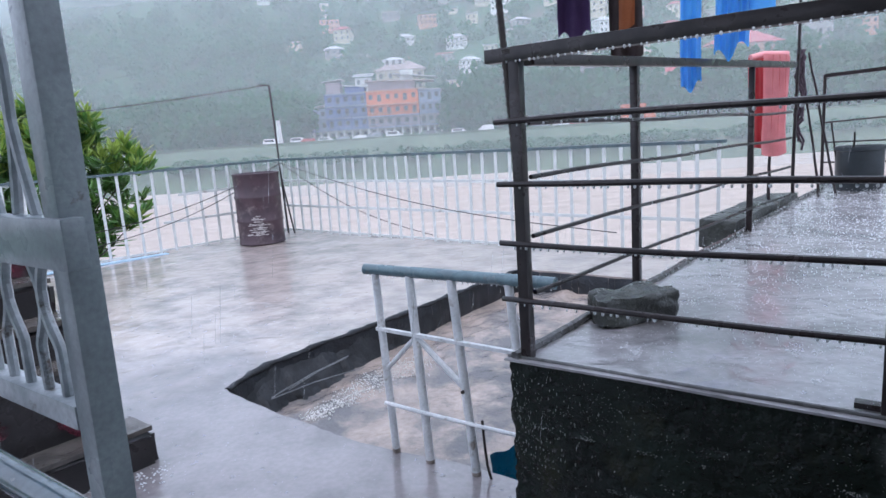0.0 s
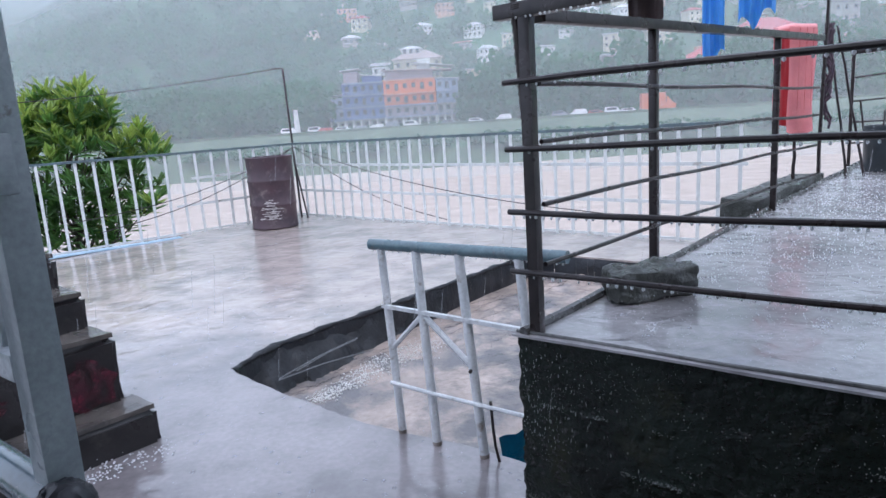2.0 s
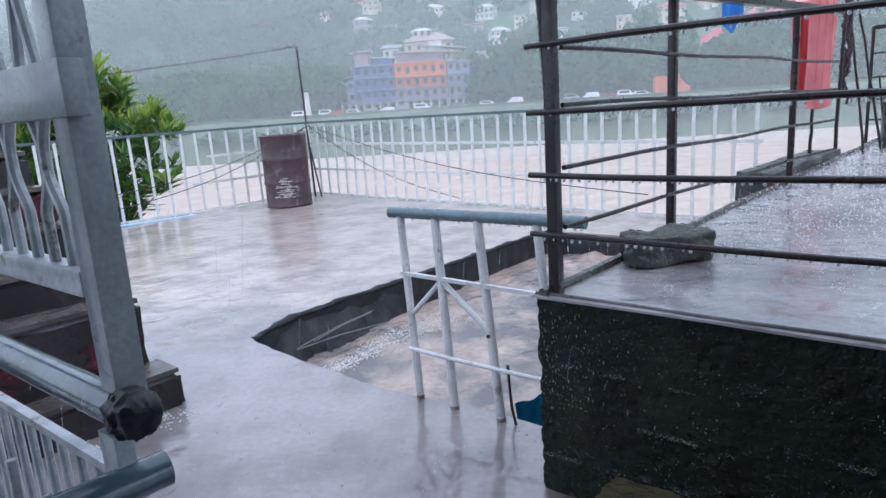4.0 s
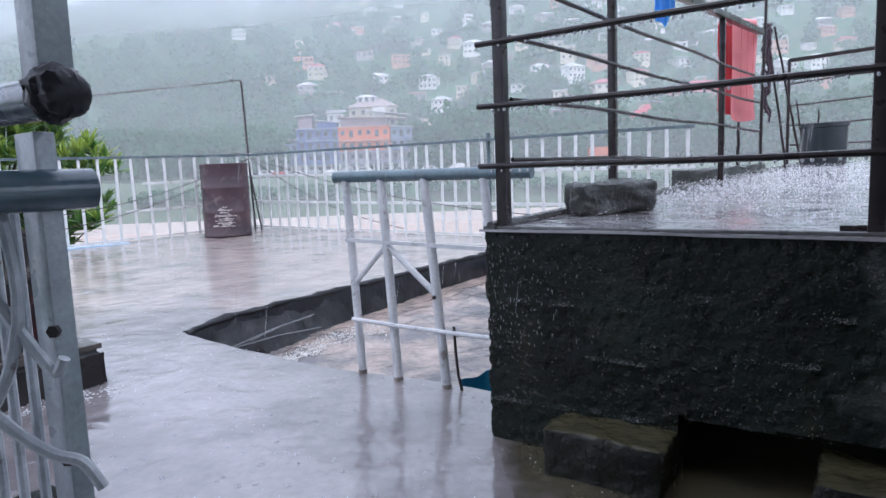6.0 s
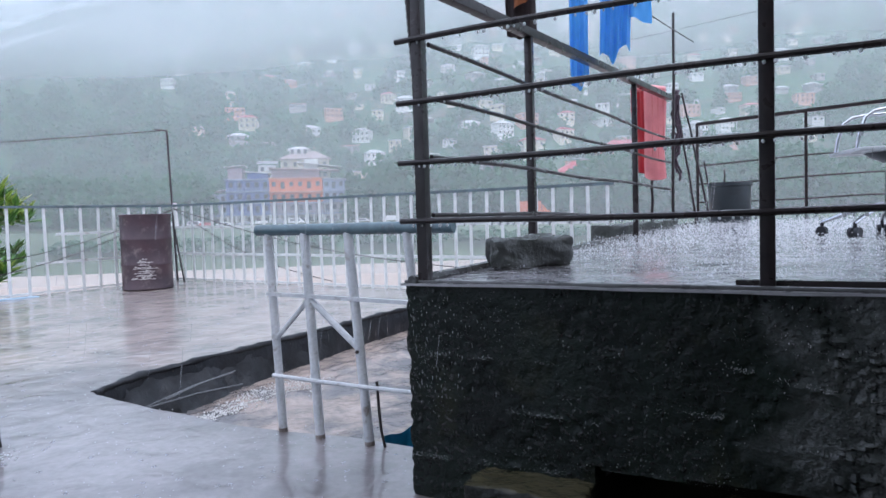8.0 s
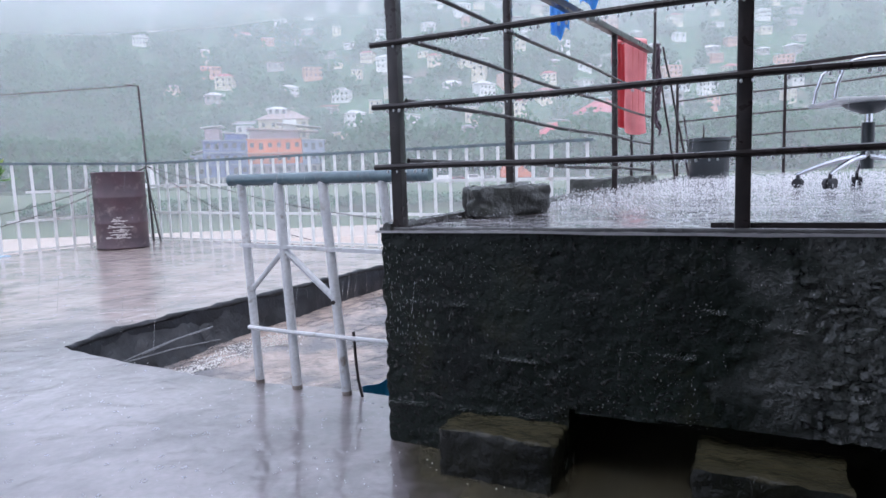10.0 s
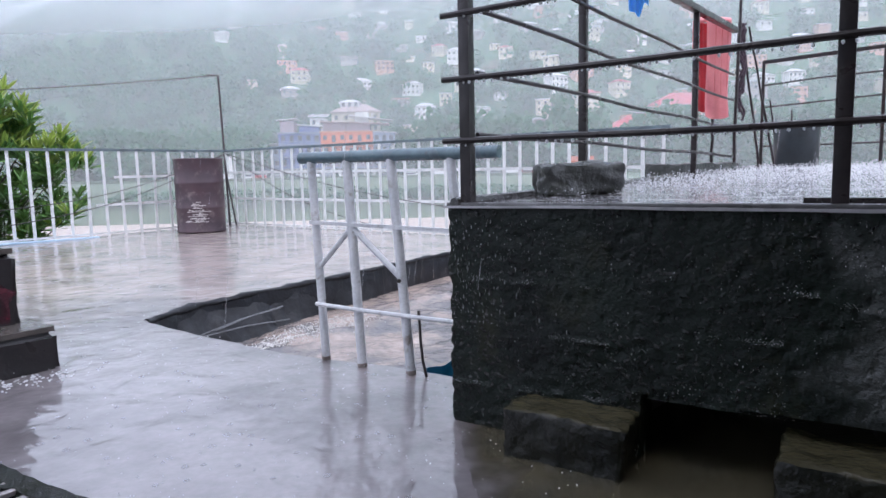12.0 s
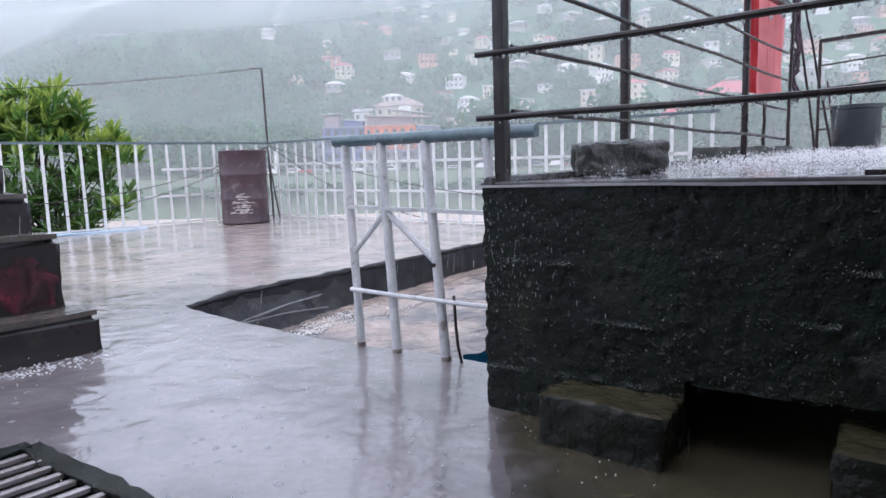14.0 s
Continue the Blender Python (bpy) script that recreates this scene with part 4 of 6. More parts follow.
for i, (a, b) in enumerate(zip(tops, feet)):
    r = 0.018 if i in (1, 2) else 0.0165
    gp = part("gate_post", tube(b - G, a - G, r, 12), M_WHITE, gate)
    if i < 3:
        part("rusty_foot", tube(b - G, b.lerp(a, 0.03) - G, r + 0.0012, 12), M_RUSTFOOT, gp, "rusty post foot")


def along(i, z):
    a, b = feet[i], tops[i]
    return a.lerp(b, (z - a.z) / (b.z - a.z))


part("mid_rail", bar(along(0, 0.556) - G + Vector((-0.02, 0.0, 0.0)), Vector((0.33, 2.56, 0.535)) - G, 0.018, 0.014), M_WHITE, gate)
low = bmesh.new()
sweep(low, [along(0, 0.232) - G + Vector((-0.02, -0.02, 0.004)), along(1, 0.228) - G + Vector((0, -0.024, 0)), along(2, 0.222) - G + Vector((0, -0.024, 0)), Vector((0.36, 2.53, 0.215)) - G], 0.0085, 8)
part("low_rail", low, M_WHITE, gate)
part("brace", tube(along(1, 0.54) - G, along(0, 0.375) - G, 0.0105, 8), M_WHITE, gate)
part("brace", tube(along(1, 0.54) - G, along(2, 0.355) - G, 0.0125, 8), M_WHITE, gate)
bm = bmesh.new()
c = along(2, 0.350) - G
sweep(bm, [c + Vector((-0.012, -0.024, 0)), c + Vector((-0.010, -0.014, 0))], 0.008, 6)
part("bolt", bm, M_REBAR, gate)
stub = thing("rebar_stub", "short rusty rebar standing in the terrace beside the gate", "rebar", "", on_floor(0.165, 2.655))
bm = bmesh.new()
sweep(bm, [(0.02, 0, -0.01), (0.006, 0, 0.06), (0, 0.0, 0.14), (-0.004, 0, 0.245)], 0.0055, 8)
part("rod", bm, M_REBAR, stub)

# fence along the river ---------------------------------------------------
def fence(name, p, q, step, h0, h1, mids, label):
    f = thing(name, label, "fence", "river fence", on_floor(p.x, p.y))
    o = f.location.copy()
    d = q - p
    n = int(d.length / step)
    dirn = d.normalized()
    share = {}
    for k in range(n + 1):
        c = p + dirn * (k * step)
        h = h0 + (h1 - h0) * k / n - 0.01
        key = round(h, 2)
        if key not in share:
            bm = bar((0, 0, 0.0), (0, 0, key), 0.030, 0.014, side=dirn)
            share[key] = finish(bm, "picket", M_FENCE)
        ob = new("picket", share[key])
        ob.parent = f
        ob.location = on_floor(c.x, c.y) - o
        ob.rotation_euler = (random.uniform(-0.012, 0.012), random.uniform(-0.012, 0.012), random.uniform(-0.15, 0.15))
    part("top_rail", bar(on_floor(p.x, p.y, h0) - o, on_floor(q.x, q.y, h1) - o, 0.035, 0.028), M_FENCETOP, f, "dark wet steel top rail")
    for z, s, e in mids:
        part("cross_rail", bar(p.lerp(q, s) - o + UP * (floor_z(0, p.lerp(q, s).y) + z), p.lerp(q, e) - o + UP * (floor_z(0, p.lerp(q, e).y) + z), 0.014, 0.030), M_FENCE, f)
    part("bottom_rail", bar(on_floor(p.x, p.y, 0.03) - o, on_floor(q.x, q.y, 0.03) - o, 0.014, 0.022), M_FENCE, f)
    return f


fence("river_fence", CORNER, FENCE_R, 0.172, 0.985, 1.045, ((0.36, 0, 1), (0.70, 0, 1)), "pale painted steel picket fence above the river")
fence("side_fence", CORNER, FENCE_L, 0.190, 0.985, 1.03, ((0.36, 0.04, 0.30), (0.68, 0.04, 0.26)), "pale painted steel picket fence beside the shrub")
post = thing("fence_post", "short dark steel post rising above the fence rail", "post", "", on_floor(0.75, 7.14))
part("post_body", tube((0, 0, 0), (0, 0, 1.09), 0.02), M_FENCETOP, post)
plank = thing("blue_plank", "light blue painted board along the fence foot", "board", "", on_floor(-4.05, 7.48))
part("board", bar((-0.62, -0.565, 0.010), (0.60, 0.55, 0.010), 0.12, 0.018, bevel=0.004), M_PLANK, plank)

# oil drum
drum = thing("oil_drum", "rusty maroon steel oil drum standing before the fence", "drum", "", on_floor(-2.39, 8.42))
prof = [(0.0, 0.0), (0.272, 0.0), (0.286, 0.008), (0.286, 0.02), (0.280, 0.03), (0.280, 0.27), (0.288, 0.285), (0.288, 0.305), (0.280, 0.32), (0.280, 0.565), (0.288, 0.58),
        (0.288, 0.60), (0.280, 0.615), (0.280, 0.85), (0.287, 0.862), (0.287, 0.878), (0.275, 0.882), (0.270, 0.862), (0.0, 0.858)]
bm = bmesh.new()
seg = 48
rings = [[bm.verts.new((r * math.cos(2 * math.pi * k / seg), r * math.sin(2 * math.pi * k / seg), z)) for k in range(seg)] if r else [bm.verts.new((0, 0, z))] for r, z in prof]
for a, b in zip(rings, rings[1:]):
    for k in range(seg):
        k2 = (k + 1) % seg
        if len(a) == 1:
            bm.faces.new((a[0], b[k2], b[k]))
        elif len(b) == 1:
            bm.faces.new((a[k], a[k2], b[0]))
        else:
            bm.faces.new((a[k], a[k2], b[k2], b[k]))
for v in bm.verts:
    if 0.05 < v.co.z < 0.84:
        j = 1 + 0.012 * noise.noise(v.co * 6)
        v.co.x *= j
        v.co.y *= j
part("shell", bm, M_DRUM, drum)
mr = random.Random(2)
for k in range(11):
    b = bmesh.new()
    w, z = mr.uniform(0.10, 0.27), 0.12 + 0.024 * k + mr.uniform(-0.008, 0.008)
    if k > 8:
        w *= 0.35
    a0 = -1.36 + mr.uniform(-0.10, 0.10)
    row = []
    for i in range(13):
        a = a0 - w / 0.56 + w / 0.28 * i / 12
        t = 0.006 + 0.018 * abs(noise.noise((i * 0.6, k * 2.0, 0))) * 2
        zz = z + 0.008 * noise.noise((i * 0.5, k * 3.0, 4))
        row.append((b.verts.new((0.2905 * math.cos(a), 0.2905 * math.sin(a), zz)), b.verts.new((0.2905 * math.cos(a), 0.2905 * math.sin(a), zz + t))))
    for p, q in zip(row, row[1:]):
        b.faces.new((p[0], q[0], q[1], p[1]))
    part("faded_mark", b, M_FADED, drum, "faded white paint smear")

# lamp wire pole behind the drum
wp = thing("wire_pole", "thin dark steel pole carrying a wire above the fence", "pole", "", on_floor(-2.22, 9.05))
o = wp.location.copy()
part("shaft", tube((0, 0, -0.02), Vector((-2.37, 9.42, 2.13)) - o, 0.014, 8), M_IRON, wp)
part("arm", tube(Vector((-2.37, 9.42, 2.13)) - o, Vector((-2.52, 9.40, 2.145)) - o, 0.008, 6), M_IRON, wp)
part("strut", tube((0.10, -0.06, -0.01), Vector((-2.25, 9.12, 0.82)) - o, 0.012, 6), M_IRON, wp)
bm = bmesh.new()
sweep(bm, [Vector((-2.40, 9.42, 2.135)).lerp(Vector((-9.5, 7.9, 2.0)), t / 14) - o - UP * 0.20 * math.sin(math.pi * t / 14) for t in range(15)], 0.006, 5)
part("wire", bm, M_IRON, wp)
# guy wires running down along the fence
for q in ((-4.1, 7.5, 0.30), (-0.2, 7.9, 0.16), (1.6, 6.45, 0.30), (-4.3, 7.3, 0.45)):
    w = thing("guy_wire", "slack dark cable running down along the fence", "cable", "cables on the fence", (-2.24, 9.12, 1.08))
    b = bmesh.new()
    e = Vector(q) - Vector((-2.24, 9.12, 1.08))
    sweep(b, [e * (t / 12) - UP * 0.14 * math.sin(math.pi * t / 12) + Vector((-0.0, -0.03, 0)) for t in range(13)], 0.005, 5)
    part("cable", b, M_IRON, w)

# stairs at the side ------------------------------------------------------
stairs = thing("concrete_stairs", "dark wet concrete stairs with worn edges and red paint patches", "stairs", "", on_floor(-1.25, 2.94))
RUN = -U
heights = [0.160, 0.465, 0.630, 0.790, 0.955, 1.12, 1.29]
starts = [0.0, 0.170, 0.36, 0.55, 0.74, 0.93, 1.12]
insets = [0.0, 0.045, 0.06, 0.075, 0.09, 0.10, 0.11]
z_low = -0.06
for i, (h, s, ins) in enumerate(zip(heights, starts, insets)):
    e = starts[i + 1] + 0.05 if i + 1 < len(starts) else s + 0.5
    a0, a1 = V * (-1.9), V * (-ins)
    m = bmesh.new()
    poly = [RUN * s + a0, RUN * s + a1, RUN * e + a1, RUN * e + a0]
    prism([(p.x, p.y) for p in poly][::-1], -0.1, h - 0.012, m)
    bmesh.ops.recalc_face_normals(m, faces=m.faces[:])
    bmesh.ops.bevel(m, geom=m.edges[:], offset=0.026, segments=3, affect='EDGES')
    bmesh.ops.subdivide_edges(m, edges=[x for x in m.edges if x.calc_length() > 0.12], cuts=10, use_grid_fill=True)
    for v in m.verts:
        k = v.co + Vector((i * 3.3, 0, 0))
        v.co += noise.noise_vector(k * 8) * 0.010 + noise.noise_vector(k * 26) * 0.004
    part("step", m, M_STEP, stairs, smooth=50)
    m = bmesh.new()
    t0, t1 = RUN * (s + 0.012) + a0, RUN * (s + 0.012) + V * (-ins - 0.012)
    poly = [t0, t1, t1 + RUN * (e - s - 0.03), t0 + RUN * (e - s - 0.03)]
    prism([(p.x, p.y) for p in poly][::-1], h - 0.016, h + 0.004, m)
    bmesh.ops.recalc_face_normals(m, faces=m.faces[:])
    bmesh.ops.subdivide_edges(m, edges=[x for x in m.edges if x.calc_length() > 0.1], cuts=8, use_grid_fill=True)
    for v in m.verts:
        v.co += noise.noise_vector((v.co + Vector((i, 0, 0))) * 9) * 0.007
    part("tread", m, M_TREAD, stairs, "wet worn tread", smooth=60)
for i, (v0, v1, z0, z1) in enumerate(((-0.30, -0.08, 0.19, 0.38), (-0.78, -0.50, 0.19, 0.38), (-0.26, -0.09, 0.80, 0.92))):
    s = starts[1] if i < 2 else starts[4]
    m = bmesh.new()
    n = 48
    ring = []
    for k in range(n):
        a = 2 * math.pi * k / n
        r = 1.05 + 0.55 * noise.noise((math.cos(a) * 1.9, math.sin(a) * 1.9, i * 5)) + 0.25 * noise.noise((math.cos(a) * 6, math.sin(a) * 6, i * 5))
        c = RUN * (s - 0.014) + V * ((v0 + v1) / 2 + (v1 - v0) / 2 * r * math.cos(a)) + UP * ((z0 + z1) / 2 + (z1 - z0) / 2 * r * math.sin(a))
        ring.append(m.verts.new(c))
    m.faces.new(ring)
    bmesh.ops.triangulate(m, faces=m.faces[:])
    part("paint_patch", m, M_RED, stairs, "faded red paint patch", smooth=0)

# open grille and handrails beside the house door --------------------------
grille = thing("grille_gate", "grey painted steel grille gate with bent bars, standing open", "gate", "", (-0.303, 1.012, 0.905))
GO = grille.location.copy()
part("stile", bar((0, 0, 0), (0.006, 0.004, 1.6), 0.036, 0.036, side=U, bevel=0.003), M_GRILLE, grille)
part("cross_bar", bar(Vector((0.024, -0.030, 0.346)), Vector((0.024, -0.030, 0.346)) - U * 0.75, 0.026, 0.056, bevel=0.003), M_GRILLE, grille)
part("low_rail", bar(Vector((-0.02, 0.012, 0.140)), Vector((-0.02, 0.012, 0.140)) - U * 0.7, 0.030, 0.030, bevel=0.003), M_GRILLEW, grille, "rusty white bottom rail")
part("high_rail", bar(Vector((-0.02, 0.012, 1.02)), Vector((-0.02, 0.012, 1.02)) - U * 0.7, 0.030, 0.030, bevel=0.003), M_GRILLE, grille)
for k in range(13):
    base = Vector((-0.02, 0.012, 0)) - U * (0.045 + 0.050 * k)
    sgn = 1 if k % 2 else -1
    m = bmesh.new()
    pts = []
    for j in range(19):
        z = 0.155 + 0.175 * j / 18
        q = max(0.0, (j / 18 - 0.35) / 0.65)
        pts.append(base + U * (sgn * 0.026 * math.sin(q * math.pi)) + UP * z)
    sweep(m, pts, 0.0065, 8)
    part("bent_bar", m, M_GRILLEW, grille)
    m = bmesh.new()
    pts = []
    for j in range(33):
        q = j / 32
        z = 0.372 + 0.63 * q
        w = math.sin(q * math.pi * 2) if q < 0.5 else 0
        pts.append(base + U * (sgn * 0.028 * w) + UP * z)
    sweep(m, pts, 0.0065, 8)
    part("bent_bar", m, M_GRILLEW, grille)

hand = thing("stair_handrail", "blue-grey steel pipe handrail on a bolted flat post", "handrail", "", (-0.318, 1.006, floor_z(0, 1.0)))
HO = hand.location.copy()
p1 = Vector((-0.298, 0.995, 0.905)) - HO
m = bmesh.new()
sweep(m, [p1 + U * 0.012, p1 - U * 1.1], 0.0215, 20)
part("upper_pipe", m, M_HANDPIPE, hand)
m = bmesh.new()
sweep(m, [p1 + U * (0.004 + 0.0036 * k) + UP * 0.002 for k in range(13)], [0.021 + 0.0065 * math.sin(math.pi * min(1, (k + 1) / 13) ** 0.8) + 0.0012 * math.sin(k * 2.1) for k in range(12)] + [0.012], 40)
for v in m.verts:
    v.co += noise.noise_vector(v.co * 70) * 0.0045 + noise.noise_vector(v.co * 190) * 0.0028
part("end_plug", m, M_BLACK, hand, "black rag stuffed in the pipe end")
p2 = Vector((-0.280, 1.030, 0.813)) - HO
m = bmesh.new()
sweep(m, [p2, p2 - V * 0.62], 0.0215, 20)
bmesh.ops.bevel(m, geom=[e for e in m.edges if len(e.link_faces) == 2 and e.calc_face_angle(0) > 1.2], offset=0.004, segments=2, affect='EDGES')
part("lower_pipe", m, M_HANDPIPE, hand)
part("flat_post", bar((0, 0, -0.01), (-0.006, 0.006, 0.905), 0.040, 0.022, side=U, bevel=0.002), M_GRILLE, hand, "chipped grey flat steel post")
for z in (0.22, 0.38, 0.56, 0.70):
    m = bmesh.new()
    c = Vector((0.004, -0.012, z))
    out = Vector((-0.05, -1, 0)).normalized()
    sweep(m, [c, c + out * 0.006], 0.007, 6)
    part("bolt", m, M_REBAR, hand)
for k, pts in enumerate(([(-0.10, -0.02, 0.52), (-0.06, -0.03, 0.44), (0.0, -0.035, 0.38), (0.035, -0.03, 0.35), (0.06, -0.025, 0.345), (0.075, -0.02, 0.31)],
                         [(-0.05, -0.02, 0.62), (-0.01, -0.03, 0.52), (0.03, -0.03, 0.46), (0.045, -0.03, 0.435), (0.055, -0.03, 0.455)],
                         [(-0.09, -0.01, 0.66), (-0.085, -0.02, 0.50), (-0.05, -0.03, 0.40), (-0.06, -0.03, 0.25), (-0.03, -0.03, 0.10)],
                         [(-0.11, -0.01, 0.30), (-0.06, -0.03, 0.36), (0.0, -0.035, 0.43), (0.02, -0.03, 0.52), (0.0, -0.02, 0.62)])):
    m = bmesh.new()
    fine = []
    for a, b in zip(pts, pts[1:]):
        for j in range(4):
            fine.append(Vector(a).lerp(Vector(b), j / 4))
    fine.append(Vector(pts[-1]))
    fine = [f + Vector((-0.035, 0, 0.22)) for f in fine]
    for _ in range(3):
        fine = [fine[0]] + [(fine[i - 1] + fine[i] * 2 + fine[i + 1]) / 4 for i in range(1, len(fine) - 1)] + [fine[-1]]
    sweep(m, fine, 0.0062, 8)
    part("twisted_bar", m, M_GRILLEW, hand)
part("thin_rail", bar(Vector((-0.02, 0.02, 0.845)), Vector((-0.02, 0.02, 0.845)) - U * 0.95, 0.014, 0.012), M_GRILLEW, hand)
for k in range(16):
    base = Vector((-0.02, 0.02, 0)) - U * (0.055 + 0.055 * k)
    part("baluster", tube(base + UP * 0.10, base + UP * 0.845, 0.006, 8), M_GRILLEW, hand)
part("bottom_rail", bar(Vector((-0.02, 0.02, 0.10)), Vector((-0.02, 0.02, 0.10)) - U * 0.95, 0.02, 0.02), M_GRILLEW, hand)

tealpost = thing("door_post", "teal painted door post at the house entrance", "post", "", (-0.192, 0.620, floor_z(0, 0.62)))
part("post_body", bar((0, 0, -0.01), (0, 0, 2.78), 0.074, 0.07, side=(1, 0, 0), bevel=0.006), M_TEAL, tealpost)

# drain grate in the floor
grate = thing("drain_grate", "wet drain grate of pale slats in a black frame", "drain grate", "", on_floor(-0.95, 2.0))
gu, gv = U.normalized(), (-V).normalized()
for p, q in (((0, 0), (0.56, 0)), ((0.0, 0), (0.0, 0.6)), ((0.56, 0), (0.56, 0.6))):
    m = bmesh.new()
    a, b = gu * p[0] + gv * p[1] + UP * 0.012, gu * q[0] + gv * q[1] + UP * 0.012 - UP * 0.012 * (q[1] > 0)
    bar(a, b, 0.055, 0.024, bm=m)
    bmesh.ops.subdivide_edges(m, edges=[e for e in m.edges if e.calc_length() > 0.1], cuts=14, use_grid_fill=True)
    for v in m.verts:
        v.co += noise.noise_vector(v.co * 22) * 0.012 + noise.noise_vector(v.co * 60) * 0.007
    part("rim", m, M_WALL, grate, "rough black rim")
# black sheet under the slats, in place of the drain's shaded depth
m = bmesh.new()
bar(gu * 0.04 + gv * 0.3 - UP * 0.0, gu * 0.54 + gv * 0.3 - UP * 0.0, 0.58, 0.008, bm=m)
part("dark_opening", m, M_BLACK, grate)
for k in range(8):
    a = gu * (0.06 + 0.062 * k)
    part("slat", bar(a + gv * 0.02 + UP * 0.016, a + gv * 0.58 + UP * 0.010, 0.022, 0.012, bevel=0.002), M_SLAT, grate)

# washing on the line ------------------------------------------------------
def sheet_cloth(name, parent, mat, p, q, z_of_top, z_of_bottom, folds, depth, label="", n=28, m=14, seed=0.0):
    """A hanging cloth between plan points p and q."""
    bm = bmesh.new()
    p, q = xy(p), xy(q)
    d = (q - p)
    side_v = Vector((d.y, -d.x, 0)).normalized()
    cols = []
    for i in range(n + 1):
        t = i / n
        col = []
        for j in range(m + 1):
            s = j / m
            z = z_of_top(t) * (1 - s) + z_of_bottom(t) * s
            f = math.sin(t * folds * 2 * math.pi + seed + s * 0.9) * depth * (0.35 + 0.65 * s) + noise.noise((t * 4 + seed, s * 3, seed)) * depth * 0.8
            c = p + d * (t + 0.03 * math.sin(s * 5 + seed) * s) + side_v * f
            col.append(bm.verts.new((c.x, c.y, z)))
        cols.append(col)
    for a, b in zip(cols, cols[1:]):
        for j in range(m):
            bm.faces.new((a[j], a[j + 1], b[j + 1], b[j]))
    bmesh.ops.solidify(bm, geom=bm.faces[:], thickness=0.004)
    for v in bm.verts:
        v.co -= parent.location
    return part(name, bm, mat, parent, label, smooth=70)


LINE_Z = 2.06
line = thing("clothes_line", "thin wire clothes line over the platform side", "clothes line", "", (0.215, 2.25, LINE_Z))
m = bmesh.new()
a, b = Vector((0, 0, 0)), on_plat(0.02, 3.9, 0) - line.location
b.z = 0.12
sweep(m, [a.lerp(b, k / 16) - UP * 0.05 * math.sin(math.pi * k / 16) for k in range(17)], 0.004, 6)
part("wire", m, M_IRON, line)


def on_line(b, a=0.0):
    p = P0 + U * a + V * b
    return Vector((p.x, p.y, 0))


shirt = thing("blue_shirt", "bright blue wet shirt hanging on the clothes line", "shirt", "washing", on_line(1.55) + UP * 2.0)
c = on_line(1.52, -0.02)
sheet_cloth("body", shirt, M_BLUECLOTH, c + Vector((0.11, 0.0, 0)), c + Vector((0.25, -0.05, 0)), lambda t: 2.03, lambda t: 1.60 + 0.10 * (t - 0.2) ** 2 + 0.03 * math.sin(t * 11), 3.6, 0.034)
sheet_cloth("sleeve", shirt, M_BLUECLOTH, c + Vector((-0.035, 0.03, 0)), c + Vector((0.05, 0.0, 0)), lambda t: 1.98, lambda t: 1.455 + 0.022 * math.sin(t * 8 + 1) + 0.03 * t, 2.4, 0.032, seed=2.0, n=26)
sheet_cloth("sleeve", shirt, M_BLUECLOTH, c + Vector((0.22, -0.03, 0)), c + Vector((0.34, -0.08, 0)), lambda t: 2.03 - 0.06 * t, lambda t: 1.80 - 0.05 * t, 1.2, 0.02, seed=4.0, n=12)
purple = thing("purple_cloth", "dark purple cloth hanging on the clothes line", "cloth", "washing", on_line(0.45) + UP * 2.0)
sheet_cloth("cloth", purple, M_PURPLE, on_line(0.45) + Vector((-0.05, 0.01, 0)), on_line(0.45) + Vector((0.055, -0.01, 0)), lambda t: 2.04, lambda t: 1.625 + 0.02 * math.sin(t * 9), 2, 0.012, seed=1.0)
brown = thing("brown_garment", "dark brown garment with an orange panel on the line", "garment", "washing", on_line(0.85) + UP * 2.0)
sheet_cloth("cloth", brown, M_BROWN, on_line(0.84) + Vector((-0.06, 0.03, 0)), on_line(0.84) + Vector((0.055, -0.01, 0)), lambda t: 2.03, lambda t: 1.545 + 0.06 * abs(t - 0.4), 2, 0.015, seed=3.0)
sheet_cloth("panel", brown, M_ORANGE, on_line(0.84) + Vector((-0.035, -0.02, 0)), on_line(0.84) + Vector((0.02, -0.035, 0)), lambda t: 2.03, lambda t: 1.66 + 0.03 * t, 1, 0.008, "orange panel", seed=5.0)

towel = thing("towel", "red and pink striped wet towel draped over the beam end", "towel", "", (2.10, 4.52, 1.66))
sheet_cloth("back_half", towel, M_REDCLOTH, (1.975, 4.53), (2.115, 4.60), lambda t: 1.672, lambda t: 1.125 - 0.02 * t, 0.8, 0.012, "darker red half", n=14)
sheet_cloth("front_half", towel, M_PINK, (2.030, 4.460), (2.240, 4.555), lambda t: 1.690 - 0.02 * t, lambda t: 1.075 - 0.02 * math.sin(t * 3), 1.2, 0.014, n=20, seed=1.4)
for f in (0.30, 0.55, 0.78):
    x0, y0 = 2.030 + 0.21 * f, 4.460 + 0.095 * f
    sheet_cloth("stripe", towel, M_REDCLOTH, (x0 + 0.004, y0 - 0.018), (x0 + 0.008, y0 - 0.016), lambda t: 1.675, lambda t: 1.085, 0.2, 0.004, "dark red stripe", n=3, seed=1.4)
m = bmesh.new()
sweep(m, [Vector((1.985, 4.52, 1.672)) - towel.location, Vector((2.08, 4.535, 1.688)) - towel.location, Vector((2.235, 4.57, 1.682)) - towel.location], 0.020, 10)
part("fold", m, M_PINK, towel)

